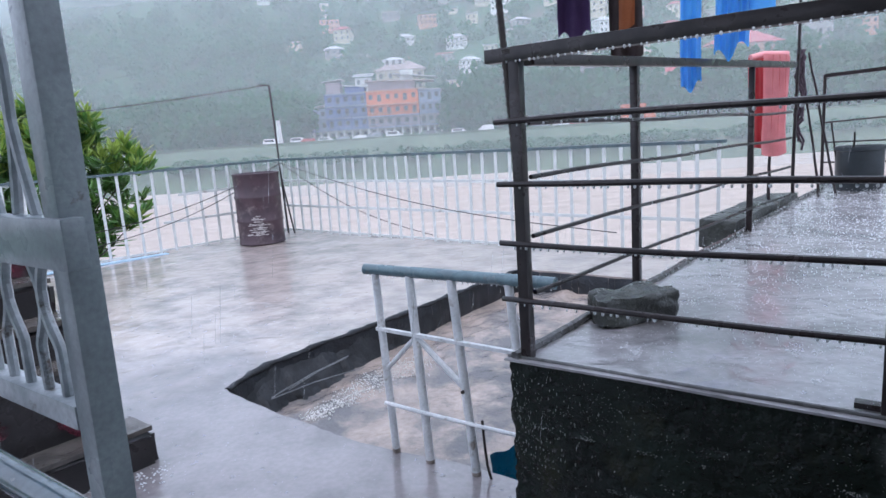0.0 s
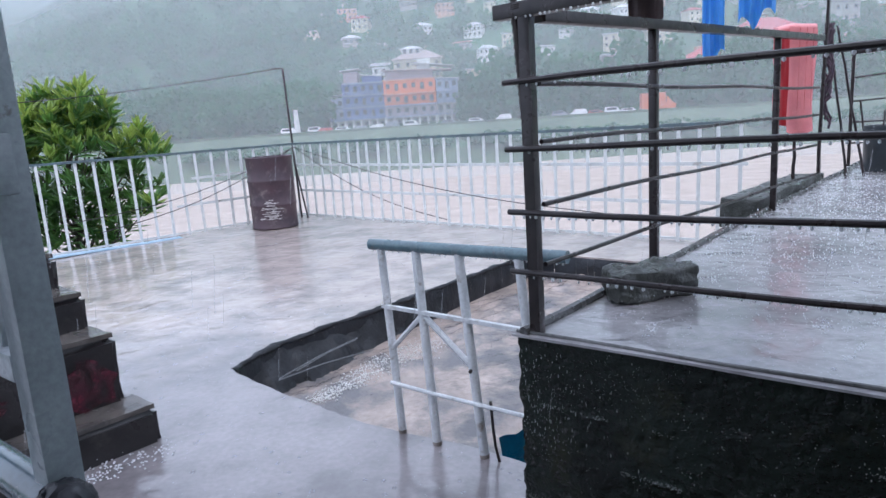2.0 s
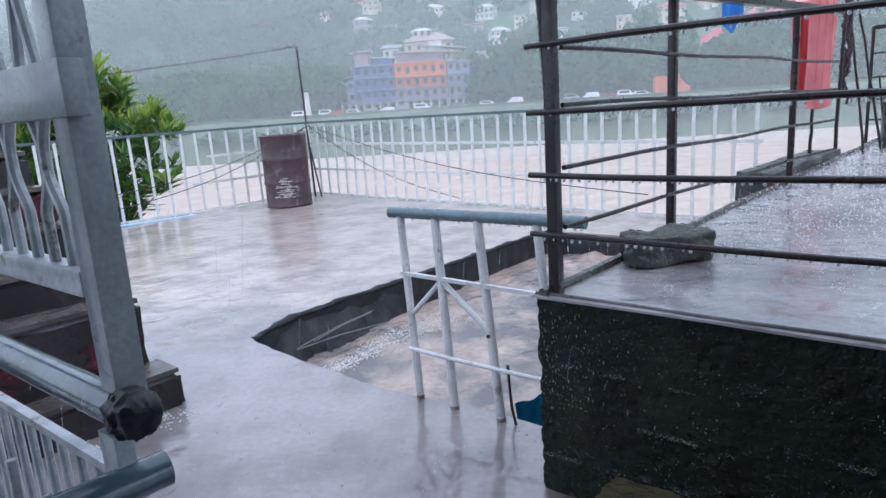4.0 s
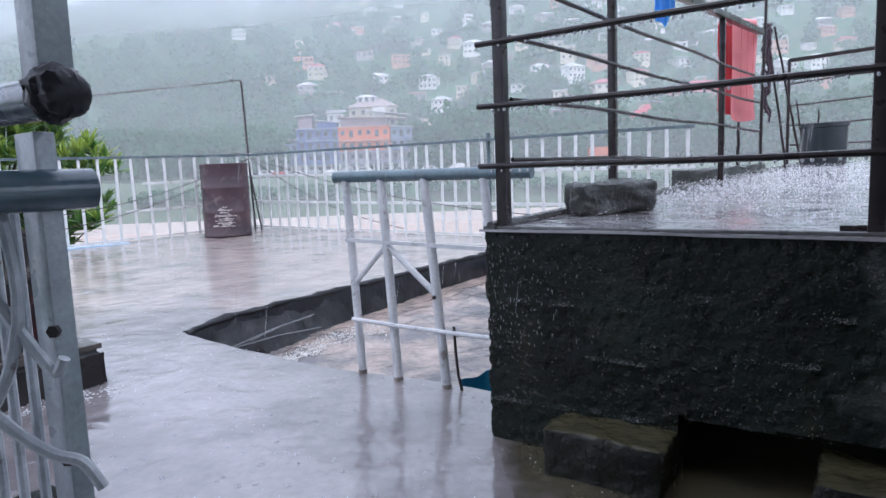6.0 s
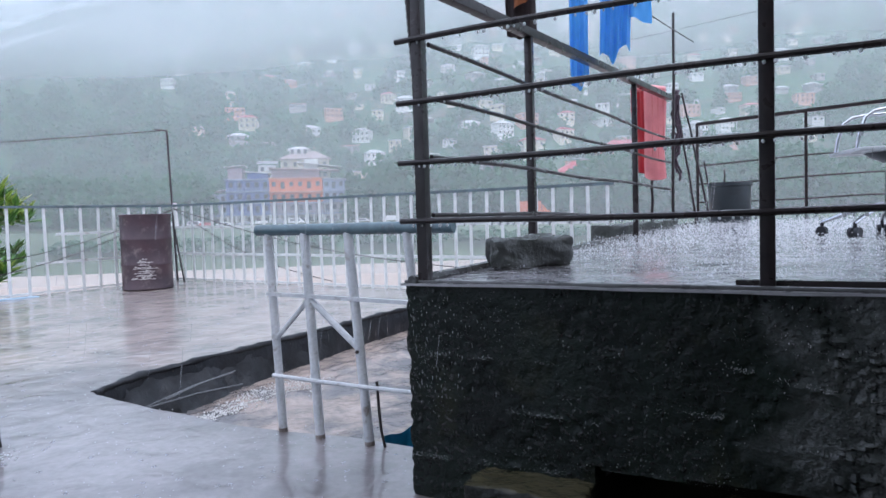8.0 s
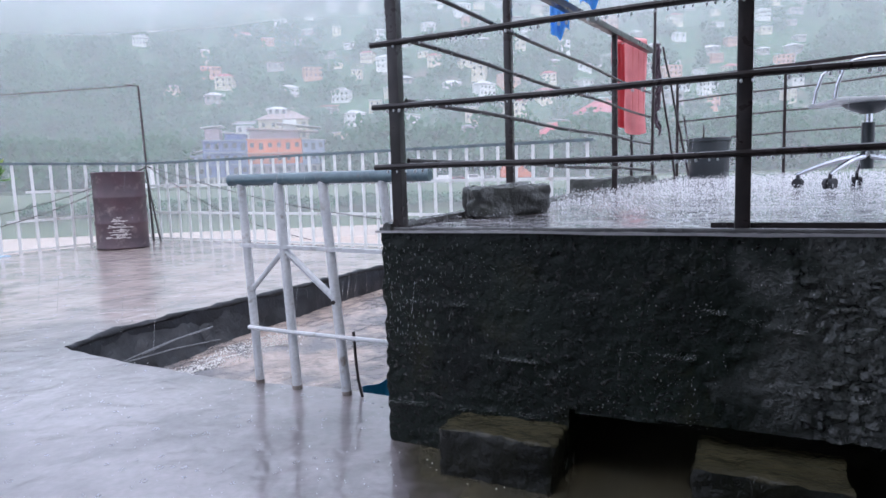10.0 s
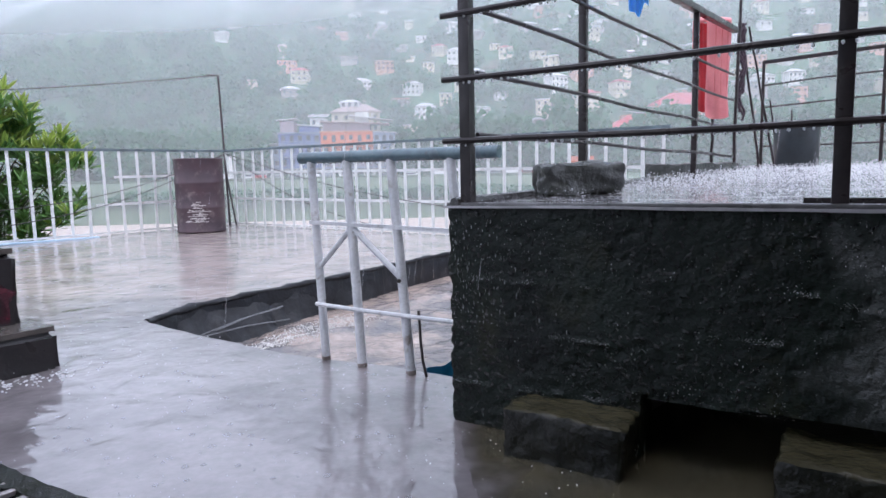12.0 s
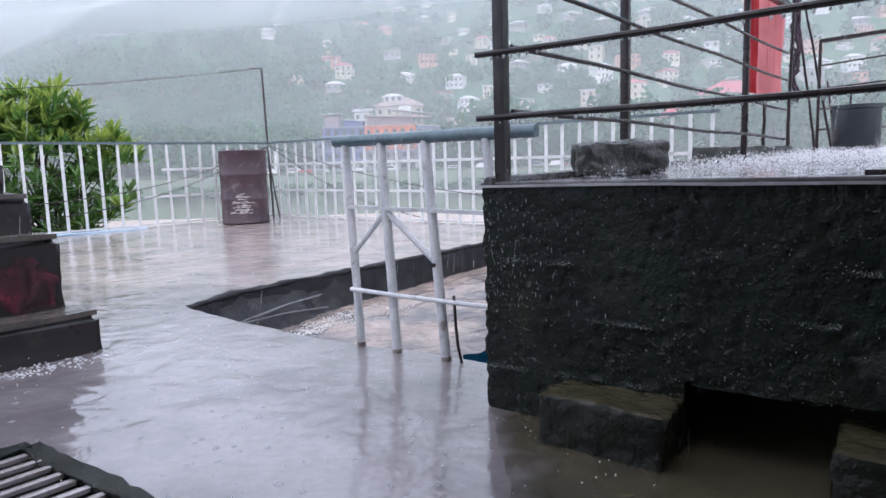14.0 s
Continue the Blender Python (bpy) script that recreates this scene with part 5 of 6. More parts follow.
# sticks, rope and bucket at the far corner of the platform
for k, (a0, b0, a1, b1, h, r) in enumerate(((-0.02, 3.35, 0.0, 3.35, 1.55, 0.012), (0.10, 3.55, 0.00, 3.40, 0.98, 0.009), (0.19, 3.60, 0.03, 3.45, 0.98, 0.009),
                                            (0.16, 3.90, 0.10, 3.86, 0.50, 0.008), (0.22, 3.92, 0.24, 3.88, 0.42, 0.008), (-0.06, 2.95, -0.06, 2.95, 0.55, 0.011))):
    p = on_plat(a0, b0)
    q = on_plat(a1, b1, h)
    s = thing("stick", "dark wet stick leaning at the platform corner", "stick", "sticks at the corner", p)
    m = bmesh.new()
    sweep(m, [(q - p) * (j / 8) + noise.noise_vector(Vector((k, j * 0.7, 0))) * 0.008 for j in range(9)], [r * (1 - 0.03 * j) for j in range(9)], 7)
    part("stem", m, M_IRON, s)
rope = thing("rope_bundle", "dark tangled rope hanging from the sticks", "rope", "", on_plat(0.0, 3.38, 1.0))
for k in range(7):
    rr = random.Random(k)
    m = bmesh.new()
    sweep(m, [Vector((rr.uniform(-0.02, 0.02) + 0.02 * math.sin(j * 0.9 + k), rr.uniform(-0.015, 0.015), -0.06 * j * (0.8 + 0.05 * k))) for j in range(11)], 0.008, 6)
    part("strand", m, M_ROPE, rope)
bucket = thing("bucket", "black plastic bucket standing at the platform corner", "bucket", "", on_plat(0.27, 3.92))
m = bmesh.new()
prof = [(0.0, 0.0), (0.140, 0.0), (0.150, 0.012), (0.154, 0.285), (0.164, 0.288), (0.164, 0.315), (0.152, 0.315), (0.147, 0.30), (0.138, 0.03), (0.0, 0.03)]
rings = [[m.verts.new((r * math.cos(2 * math.pi * k / 28), r * math.sin(2 * math.pi * k / 28), z)) for k in range(28)] if r else [m.verts.new((0, 0, z))] for r, z in prof]
for a, b in zip(rings, rings[1:]):
    for k in range(28):
        k2 = (k + 1) % 28
        if len(a) == 1:
            m.faces.new((a[0], b[k2], b[k]))
        elif len(b) == 1:
            m.faces.new((a[k], a[k2], b[0]))
        else:
            m.faces.new((a[k], a[k2], b[k2], b[k]))
part("tub", m, M_BUCKET, bucket)

# stripped office chair
chair = thing("office_chair", "stripped chrome office chair frame without cushions on the platform", "chair", "", on_plat(1.27, 1.90))
cz = 0.0
for k in range(5):
    a = math.radians(200 + 72 * k)
    d = Vector((math.cos(a), math.sin(a), 0))
    m = bmesh.new()
    sweep(m, [d * (0.03 + 0.26 * j / 6) + UP * (0.145 - 0.075 * (j / 6) ** 1.6) for j in range(7)], [0.015 - 0.0012 * j for j in range(7)], 8)
    leg = part("leg", m, M_CHROME, chair)
    m = bmesh.new()
    n = Vector((-d.y, d.x, 0))
    for s in (-1, 1):
        sweep(m, [d * 0.285 + n * (0.006 * s) + UP * 0.030, d * 0.285 + n * (0.022 * s) + UP * 0.030], 0.024, 14)
    sweep(m, [d * 0.285 + UP * 0.035, d * 0.285 + UP * 0.075], 0.008, 8)
    part("caster", m, M_BLACK, leg, "black caster wheel")
part("column", tube((0, 0, 0.09), (0, 0, 0.30), 0.026, 16), M_BUCKET, chair)
part("piston", tube((0, 0, 0.28), (0, 0, 0.38), 0.016, 12), M_CHROME, chair)
m = bmesh.new()
sweep(m, [(0, 0, 0.34), (0, 0, 0.365), (0, 0, 0.385)], [0.03, 0.085, 0.11], 16)
part("tilt_box", m, M_BUCKET, chair)
cu = Vector((0.95, -0.30, 0)).normalized()
cv = Vector((-cu.y, cu.x, 0))
part("seat_plate", bar(cu * -0.20 + UP * 0.395, cu * 0.22 + UP * 0.395, 0.32, 0.016, bevel=0.006), M_CHAIRPLATE, chair, "bare pale seat plate")
for s in (-0.13, 0.09):
    m = bmesh.new()
    pts = [cu * -0.20 + cv * s + UP * 0.40, cu * -0.19 + cv * s + UP * 0.46, cu * -0.165 + cv * s + UP * 0.535, cu * -0.13 + cv * s + UP * 0.56, cu * -0.07 + cv * s + UP * 0.57,
           cu * 0.10 + cv * s + UP * 0.576, cu * 0.19 + cv * s + UP * 0.572, cu * 0.215 + cv * s + UP * 0.53, cu * 0.22 + cv * s + UP * 0.40]
    sweep(m, pts, 0.0085, 10)
    part("arm_frame", m, M_CHROME, chair)
m = bmesh.new()
sweep(m, [cu * 0.06 + cv * -0.12 + UP * 0.385, cu * 0.10 + cv * -0.26 + UP * 0.375, cu * 0.11 + cv * -0.30 + UP * 0.36], 0.007, 7)
part("lever", m, M_BUCKET, chair)

# shrub behind the fence ---------------------------------------------------
def leaf_mesh(mat, length, width, name):
    bm = bmesh.new()
    mid = [bm.verts.new((0, length * t, 0.02 * math.sin(t * 3.1) - 0.03 * t * t)) for t in (0, 0.33, 0.66, 1)]
    lft = [bm.verts.new((-width * w, length * t, 0.012 - 0.02 * t)) for t, w in ((0.30, 0.42), (0.66, 0.46))]
    rgt = [bm.verts.new((width * w, length * t, 0.012 - 0.02 * t)) for t, w in ((0.30, 0.42), (0.66, 0.46))]
    for s in (lft, rgt):
        bm.faces.new((mid[0], s[0], mid[1]))
        bm.faces.new((mid[1], s[0], s[1], mid[2]))
        bm.faces.new((mid[2], s[1], mid[3]))
    me = finish(bm, name, mat, 60)
    vs = [v.co.copy() for v in me.vertices]
    fs = [tuple(p.vertices) for p in me.polygons]
    bpy.data.meshes.remove(me)
    return vs, fs


shrub = thing("shrub", "leafy green shrub with yellow-green young leaves behind the fence", "shrub", "", (-7.05, 11.65, -3.74))
shrub.scale = (1.42, 1.36, 1.36)
SO = shrub.location.copy()
rg = random.Random(11)
m = bmesh.new()
sweep(m, [(0.05, 0.0, 0.0), (0.0, 0.05, 0.9), (0.03, 0.0, 1.8), (0.0, 0.0, 2.6), (-0.02, 0.02, 3.3)], [0.07, 0.06, 0.05, 0.04, 0.02], 9)
part("trunk", m, M_BARK, shrub)
tips = []
for k in range(260):
    th, ph = rg.uniform(0, 2 * math.pi), math.acos(rg.uniform(-0.9, 1))
    rad = rg.uniform(0.55, 1.0)
    lump = 1 + 0.22 * math.sin(3 * th + 1.2) + 0.15 * math.sin(5 * ph)
    c = Vector((1.03 * rad * lump * math.sin(ph) * math.cos(th), 0.85 * rad * lump * math.sin(ph) * math.sin(th), 3.36 + 0.98 * rad * math.cos(ph)))
    tips.append(c)
for k in range(16):
    tips.append(Vector((0.30 + 0.95 * k / 15, -0.1 - 0.25 * k / 15, 2.55 + 0.42 * k / 15)) + Vector((rg.uniform(-0.1, 0.1), rg.uniform(-0.1, 0.1), rg.uniform(-0.12, 0.12))))
for k in range(38):
    tips.append(Vector((rg.uniform(-0.75, 0.55), rg.uniform(-0.5, 0.3), rg.uniform(1.8, 2.7))))
for c in tips[:40] + tips[260:276:3]:
    m = bmesh.new()
    a = Vector((0.0, 0.0, max(1.5, c.z - 0.9)))
    sweep(m, [a, a.lerp(c, 0.5) + Vector((0, 0, -0.05)), c], [0.016, 0.010, 0.004], 5)
    part("branch", m, M_BARK, shrub)


def foliage(name, mat, clusters, per, length, width, label, seed):
    r = random.Random(seed)
    vs0, fs0 = leaf_mesh(mat, 1.0, width, "leaf")
    V_, F_ = [], []
    for c, up in clusters:
        spin = r.uniform(0, 6.28)
        for i in range(per):
            a = spin + i * 2.4 + r.uniform(-0.3, 0.3)
            tilt = r.uniform(-0.15, 1.1) if not up else r.uniform(0.35, 1.3)
            L = length * r.uniform(0.7, 1.2)
            d = Vector((math.cos(a) * math.cos(tilt), math.sin(a) * math.cos(tilt), math.sin(tilt)))
            M = d.to_track_quat('Y', 'Z').to_matrix().to_4x4()
            M = Matrix.Translation(c + Vector((r.uniform(-0.03, 0.03), r.uniform(-0.03, 0.03), r.uniform(-0.03, 0.03)))) @ M @ Matrix.Rotation(r.uniform(-0.6, 0.6), 4, 'Y') @ Matrix.Scale(L, 4)
            base = len(V_)
            V_ += [tuple(M @ v) for v in vs0]
            F_ += [tuple(base + q for q in f) for f in fs0]
    me = bpy.data.meshes.new(name)
    me.from_pydata(V_, [], F_)
    me.materials.append(mat)
    me.shade_smooth()
    ob = new(name, me)
    ob.parent = shrub
    return tagged(ob, label, kind="stuff")


lowc = [(c, False) for c in tips]
highc = [(c + Vector((0, 0, 0.08)), True) for c in tips[:260] if c.z > 3.40]
foliage("crown", M_LEAF, lowc, 12, 0.23, 0.30, "dark glossy leaves", 3)
foliage("young_leaves", M_LEAFY, highc + [(c, False) for c in tips[262:286:4]], 9, 0.23, 0.25, "yellow-green young leaves", 5)

# unseen house round the camera, added; its ceiling shades what is near ----
bm = prism([(-3.0, -1.75), (4.0, -1.75), (4.0, -1.6), (-3.0, -1.6)], -0.1, 3.0)
tagged(part("wall_house", bm, M_HOUSEWALL), "unseen grey plastered house wall added behind the entrance", "wall", kind="structure")
# reaches forward over the camera to darken the wall and the blocks
bm = prism([(-3.0, -1.6), (4.0, -1.6), (4.0, 0.85), (-3.0, 0.85)], 2.78, 2.86)
tagged(part("ceiling", bm, M_SHADECEIL), "unseen grey ceiling added over the entrance to shade the wall", "ceiling", kind="structure")

# far bank: buildings, vehicles, woods -------------------------------------
P_ORANGE = paint("orange_plaster", (0.62, 0.16, 0.07))
P_BLUE = paint("blue_plaster", (0.075, 0.125, 0.33))
P_CREAM = paint("cream_plaster", (0.60, 0.54, 0.42))
P_WHITE = paint("white_plaster", (0.66, 0.66, 0.64))
P_PINK = paint("salmon_plaster", (0.56, 0.30, 0.22))
P_GREY = paint("bare_concrete", (0.32, 0.31, 0.30))
P_TIN = paint("pale_tin_roof", (0.56, 0.57, 0.58), 0.35)
P_MAUVE = paint("mauve_grey_plaster", (0.30, 0.24, 0.27))
P_BLUEGREY = paint("pale_blue_plaster", (0.24, 0.29, 0.40))
P_RUSTROOF = paint("rusty_tin_roof", (0.40, 0.31, 0.30), 0.5)
P_TIN2 = paint("weathered_tin_roof", (0.42, 0.44, 0.46), 0.35)
P_REDROOF = paint("red_tin_roof", (0.48, 0.07, 0.09), 0.4)
P_GLASS = material("dark_window_glass", (0.05, 0.06, 0.07), (0.03, 0.04, 0.05), 0.1, 0.2, scale=1, bump=0)
P_CARW = paint("white_car_paint", (0.72, 0.72, 0.72), 0.2)
P_CARR = paint("red_car_paint", (0.36, 0.05, 0.05), 0.2)
P_CARG = paint("grey_car_paint", (0.25, 0.27, 0.30), 0.2)
P_TRUCK = paint("orange_truck_paint", (0.56, 0.13, 0.05), 0.35)
P_TYRE = material("tyre_rubber", (0.02, 0.02, 0.02), None, 0.7, scale=4, bump=0.1)


def boxm(x0, x1, y0, y1, z0, z1, bm=None):
    return prism([(x0, y0), (x1, y0), (x1, y1), (x0, y1)], z0, z1, bm)


def house(x, y, z, w, d, storeys, wall, roof, label, kind="flat", sh=3.1, bays=None, balcony=False, yaw=0.0, sink=4.0):
    h = thing("house", label, "house", "houses of the far town", (x, y, z))
    h.rotation_euler = (0, 0, yaw)
    H = storeys * sh
    part("wall", boxm(-w / 2, w / 2, -d / 2, d / 2, -sink, H), wall, h, smooth=0)
    if kind == "flat":
        part("roof", boxm(-w / 2 - 0.5, w / 2 + 0.5, -d / 2 - 0.8, d / 2 + 0.4, H, H + 0.35), roof, h, smooth=0)
    elif kind == "shed":
        bm = bmesh.new()
        vs = [bm.verts.new(p) for p in ((-w / 2 - 0.8, -d / 2 - 1.0, H + 0.2), (w / 2 + 0.8, -d / 2 - 1.0, H + 0.2), (w / 2 + 0.8, d / 2 + 0.6, H + 1.8), (-w / 2 - 0.8, d / 2 + 0.6, H + 1.8))]
        bm.faces.new(vs)
        bmesh.ops.solidify(bm, geom=bm.faces[:], thickness=0.2)
        part("roof", bm, roof, h, smooth=0)
    else:
        rise = w * 0.20
        bm = bmesh.new()
        A = [(-w / 2 - 0.7, -d / 2 - 0.9, H), (w / 2 + 0.7, -d / 2 - 0.9, H), (w / 2 + 0.7, d / 2 + 0.9, H), (-w / 2 - 0.7, d / 2 + 0.9, H)]
        r0, r1 = (-w * 0.18, 0, H + rise), (w * 0.18, 0, H + rise)
        v = [bm.verts.new(p) for p in A + [r0, r1]]
        for f in ((0, 1, 5, 4), (1, 2, 5), (2, 3, 4, 5), (3, 0, 4), (3, 2, 1, 0)):
            bm.faces.new([v[i] for i in f])
        part("roof", bm, roof, h, smooth=0)
    n = bays or max(2, int(w / 2.6))
    win = None
    for s in range(storeys):
        for i in range(n):
            cx = -w / 2 + w * (i + 0.5) / n
            zc = s * sh + 1.55
            if win is None:
                b = boxm(-0.48, 0.48, -0.06, 0.05, -0.60, 0.60)
                boxm(-0.56, 0.56, -0.10, 0.02, -0.74, -0.64, b)
                win = finish(b, "window", P_GLASS)
            ob = new("window", win)
            ob.parent = h
            ob.location = (cx, -d / 2 - 0.02, zc)
        if balcony and s:
            b = boxm(-w / 2, w / 2, -d / 2 - 1.3, -d / 2, s * sh - 0.18, s * sh)
            boxm(-w / 2, w / 2, -d / 2 - 1.3, -d / 2 - 1.2, s * sh + 0.75, s * sh + 0.85, b)
            for i in range(n * 3 + 1):
                cx = -w / 2 + w * i / (n * 3)
                boxm(cx - 0.05, cx + 0.05, -d / 2 - 1.28, -d / 2 - 1.2, s * sh, s * sh + 0.8, b)
            part("balcony", b, P_WHITE, h, smooth=0)
    return h


# the orange and blue houses by the road
def slab(x0, x1, y0, y1, z0, z1, tilt=0.0):
    """A roof sheet or floor slab that falls by tilt along x."""
    bm = boxm(x0, x1, y0, y1, z0, z1)
    for v in bm.verts:
        v.co.z -= tilt * (v.co.x - x0) / (x1 - x0)
    return bm


def riverside_house(x, y, w, d, floors, label, bays):
    """Storeys one above the other, each with its own wall, openings, floor slab and verandah; floors: height, wall paint, depth of the verandah."""
    h = thing("house", label, "house", "houses of the far town", (x, y, 0.6))
    z = 0.0
    for k, (sh, paint_, deep) in enumerate(floors):
        part("wall", boxm(-w / 2, w / 2, -d / 2 + deep, d / 2, z - (3 if k == 0 else 0), z + sh), paint_, h, smooth=0)
        part("floor_slab", boxm(-w / 2 - 0.3, w / 2 + 0.3, -d / 2 - 0.3, d / 2, z + sh - 0.22, z + sh + 0.06), P_PINK if paint_ is P_ORANGE else P_BLUEGREY, h, smooth=0)
        for i in range(bays):
            cx = -w / 2 + w * (i + 0.5) / bays
            tall = (i + k) % 3 == 1
            b = boxm(-0.55, 0.55, -0.06, 0.05, -1.2 if tall else -0.55, 0.75)
            part("door" if tall else "window", b, P_GLASS, h, smooth=0).location = (cx, -d / 2 + deep - 0.02, z + sh * 0.52)
        if deep:
            for i in range(bays + 1):
                cx = -w / 2 + 0.15 + (w - 0.3) * i / bays
                part("pillar", boxm(cx - 0.16, cx + 0.16, -d / 2 - 0.02, -d / 2 + 0.30, z, z + sh - 0.2), P_WHITE if k == 0 else paint_, h, smooth=0)
            if k:
                b = boxm(-w / 2, w / 2, -d / 2 - 0.1, -d / 2 - 0.02, z + 0.85, z + 0.95)
                for i in range(bays * 4 + 1):
                    cx = -w / 2 + 0.04 + (w - 0.08) * i / (bays * 4)
                    boxm(cx - 0.04, cx + 0.04, -d / 2 - 0.1, -d / 2 - 0.03, z + 0.06, z + 0.86, b)
                part("balcony_rail", b, P_PINK if paint_ is P_ORANGE else P_BLUEGREY, h, smooth=0)
        z += sh
    return h, z


orange, oz = riverside_house(-17.0, 195, 14.8, 9, ((3.4, P_GREY, 2.2), (3.2, P_MAUVE, 1.3), (3.2, P_ORANGE, 1.2), (3.9, P_ORANGE, 0.0)), "orange house with open ground floor, balconies and layered tin roofs", 6)
part("upper_room", boxm(-7.0, 6.6, -2.0, 4.0, oz, oz + 2.5), P_MAUVE, orange, smooth=0)
part("roof", slab(-7.9, 12.2, -3.6, 4.6, oz + 2.9, oz + 3.1, 0.9), P_RUSTROOF, orange, "rusty pink tin roof", smooth=0)
part("roof", slab(0.4, 13.2, -3.0, 4.8, oz + 4.5, oz + 4.7, 1.5), P_TIN, orange, "pale tin roof", smooth=0)
part("stair_room", boxm(2.4, 6.0, -1.0, 3.0, oz + 2.4, oz + 5.6), P_WHITE, orange, smooth=0)
blue, bz = riverside_house(-30.6, 196, 12.0, 9, ((3.4, P_GREY, 2.0), (3.4, P_BLUE, 1.4), (3.4, P_BLUE, 1.4), (3.4, P_BLUE, 1.0)), "blue house with verandahs and small rooms on its roof", 5)
part("roof_room", boxm(-5.6, -1.6, -3.0, 2.5, bz, bz + 3.3), P_MAUVE, blue, smooth=0)
part("roof", slab(-6.4, -0.9, -3.9, 3.2, bz + 3.5, bz + 3.7, -0.5), P_TIN, blue, "pale tin roof", smooth=0)
part("roof_room", boxm(-0.4, 5.4, -2.0, 3.0, bz, bz + 2.0), P_BLUE, blue, smooth=0)
part("roof", slab(-0.9, 6.2, -3.2, 3.8, bz + 2.3, bz + 2.5, 0.7), P_TIN, blue, "pale tin roof", smooth=0)
grey, gz = riverside_house(-6.3, 196, 6.2, 9, ((3.4, P_GREY, 2.0), (3.3, P_GREY, 1.2), (3.3, P_BLUEGREY, 1.0), (3.2, P_BLUEGREY, 0.0)), "narrow blue-grey concrete house beside the orange house", 3)
part("roof", slab(-3.4, 3.5, -5.2, 4.8, gz + 0.2, gz + 0.4, 0.3), P_TIN2, grey, "weathered tin roof", smooth=0)
annex, az = riverside_house(-38.9, 197, 4.4, 8, ((3.3, P_GREY, 1.5), (3.2, P_BLUEGREY, 1.0), (3.2, P_BLUEGREY, 0.0)), "low pale blue house next to the blue house", 2)
part("roof", slab(-2.7, 2.5, -4.8, 4.4, az + 0.5, az + 0.7, -0.5), P_TIN2, annex, "weathered tin roof", smooth=0)
house(-15.5, 213, 15.0, 15, 10, 2, P_CREAM, P_RUSTROOF, "cream house with a wide rusty hipped roof above the road", "hip", 3.2, 5)
house(-17.5, 214, 22.5, 6, 6, 1, P_WHITE, P_TIN, "small upper storey with pale hipped roof", "hip", 2.2, 3)
house(-27.5, 212, 17.0, 5, 5, 1, P_WHITE, P_TIN, "small white room with a tin roof behind the blue house", "shed", 2.8, 2)
house(74.0, 206, 4.0, 20, 10, 3, P_CREAM, P_REDROOF, "long cream house with red roof bands behind the platform", "hip", 3.6, 7)
house(95.0, 222, 16.0, 22, 10, 2, P_PINK, P_REDROOF, "salmon house with a wide red roof", "hip", 3.6, 7)
house(120.0, 236, 22.0, 20, 10, 3, P_GREY, P_TIN2, "grey concrete house with flat roof on the slope", "flat", 3.4, 7)
house(62.0, 204, 3.0, 13, 8, 2, P_WHITE, P_TIN, "white house with a pale tin roof near the road", "shed", 3.4, 4)
house(48.0, 215, 9.0, 12, 8, 3, P_GREY, P_TIN, "bare concrete house on the slope", "flat", 3.2, 4)
house(18.0, 216, 9.0, 10, 8, 2, P_WHITE, P_TIN, "white house with tin roof among trees", "shed", 3.2, 3)

hr = random.Random(21)
walls = [(P_WHITE, "white"), (P_CREAM, "cream"), (P_GREY, "grey concrete"), (P_PINK, "salmon"), (P_GREY, "white"), (P_CREAM, "cream"), (P_GREY, "grey")]
roofs = [(P_TIN, "pale tin"), (P_TIN2, "weathered tin"), (P_REDROOF, "red"), (P_TIN, "pale tin"), (P_TIN, "pale tin")]
protos = []
for k in range(9):
    (wm, wn_), (rm_, rn) = walls[k % 7], roofs[(k * 2) % 5]
    protos.append(house(-300 - 20 * k, 900 + 6 * k, hill_z(-300 - 20 * k, 900 + 6 * k), hr.uniform(6.5, 12), hr.uniform(6, 9), 1 + k % 2, wm, rm_,
                        "%s hillside house with a %s roof among trees" % (wn_, rn), ("shed", "hip", "flat")[k % 3], 3.1))
placed = []
for k in range(6000):
    if len(placed) >= 330:
        break
    y = 212 + 330 * hr.random() ** 1.3
    x = hr.uniform(-0.30, 0.78) * y
    if hr.random() > min(1, 0.28 + 1.1 * (x / y + 0.12)) or (y < 250 and x < 0):
        continue
    if any((x - a) ** 2 + (y - b) ** 2 < 13 ** 2 for a, b in placed):
        continue
    placed.append((x, y))
    z = hill_z(x, y)
    copy_thing(protos[hr.randrange(9)], pose(x, y, z, 0, 0, hr.uniform(-28, 28)) @ Matrix.Scale(hr.uniform(0.55, 0.85), 4))


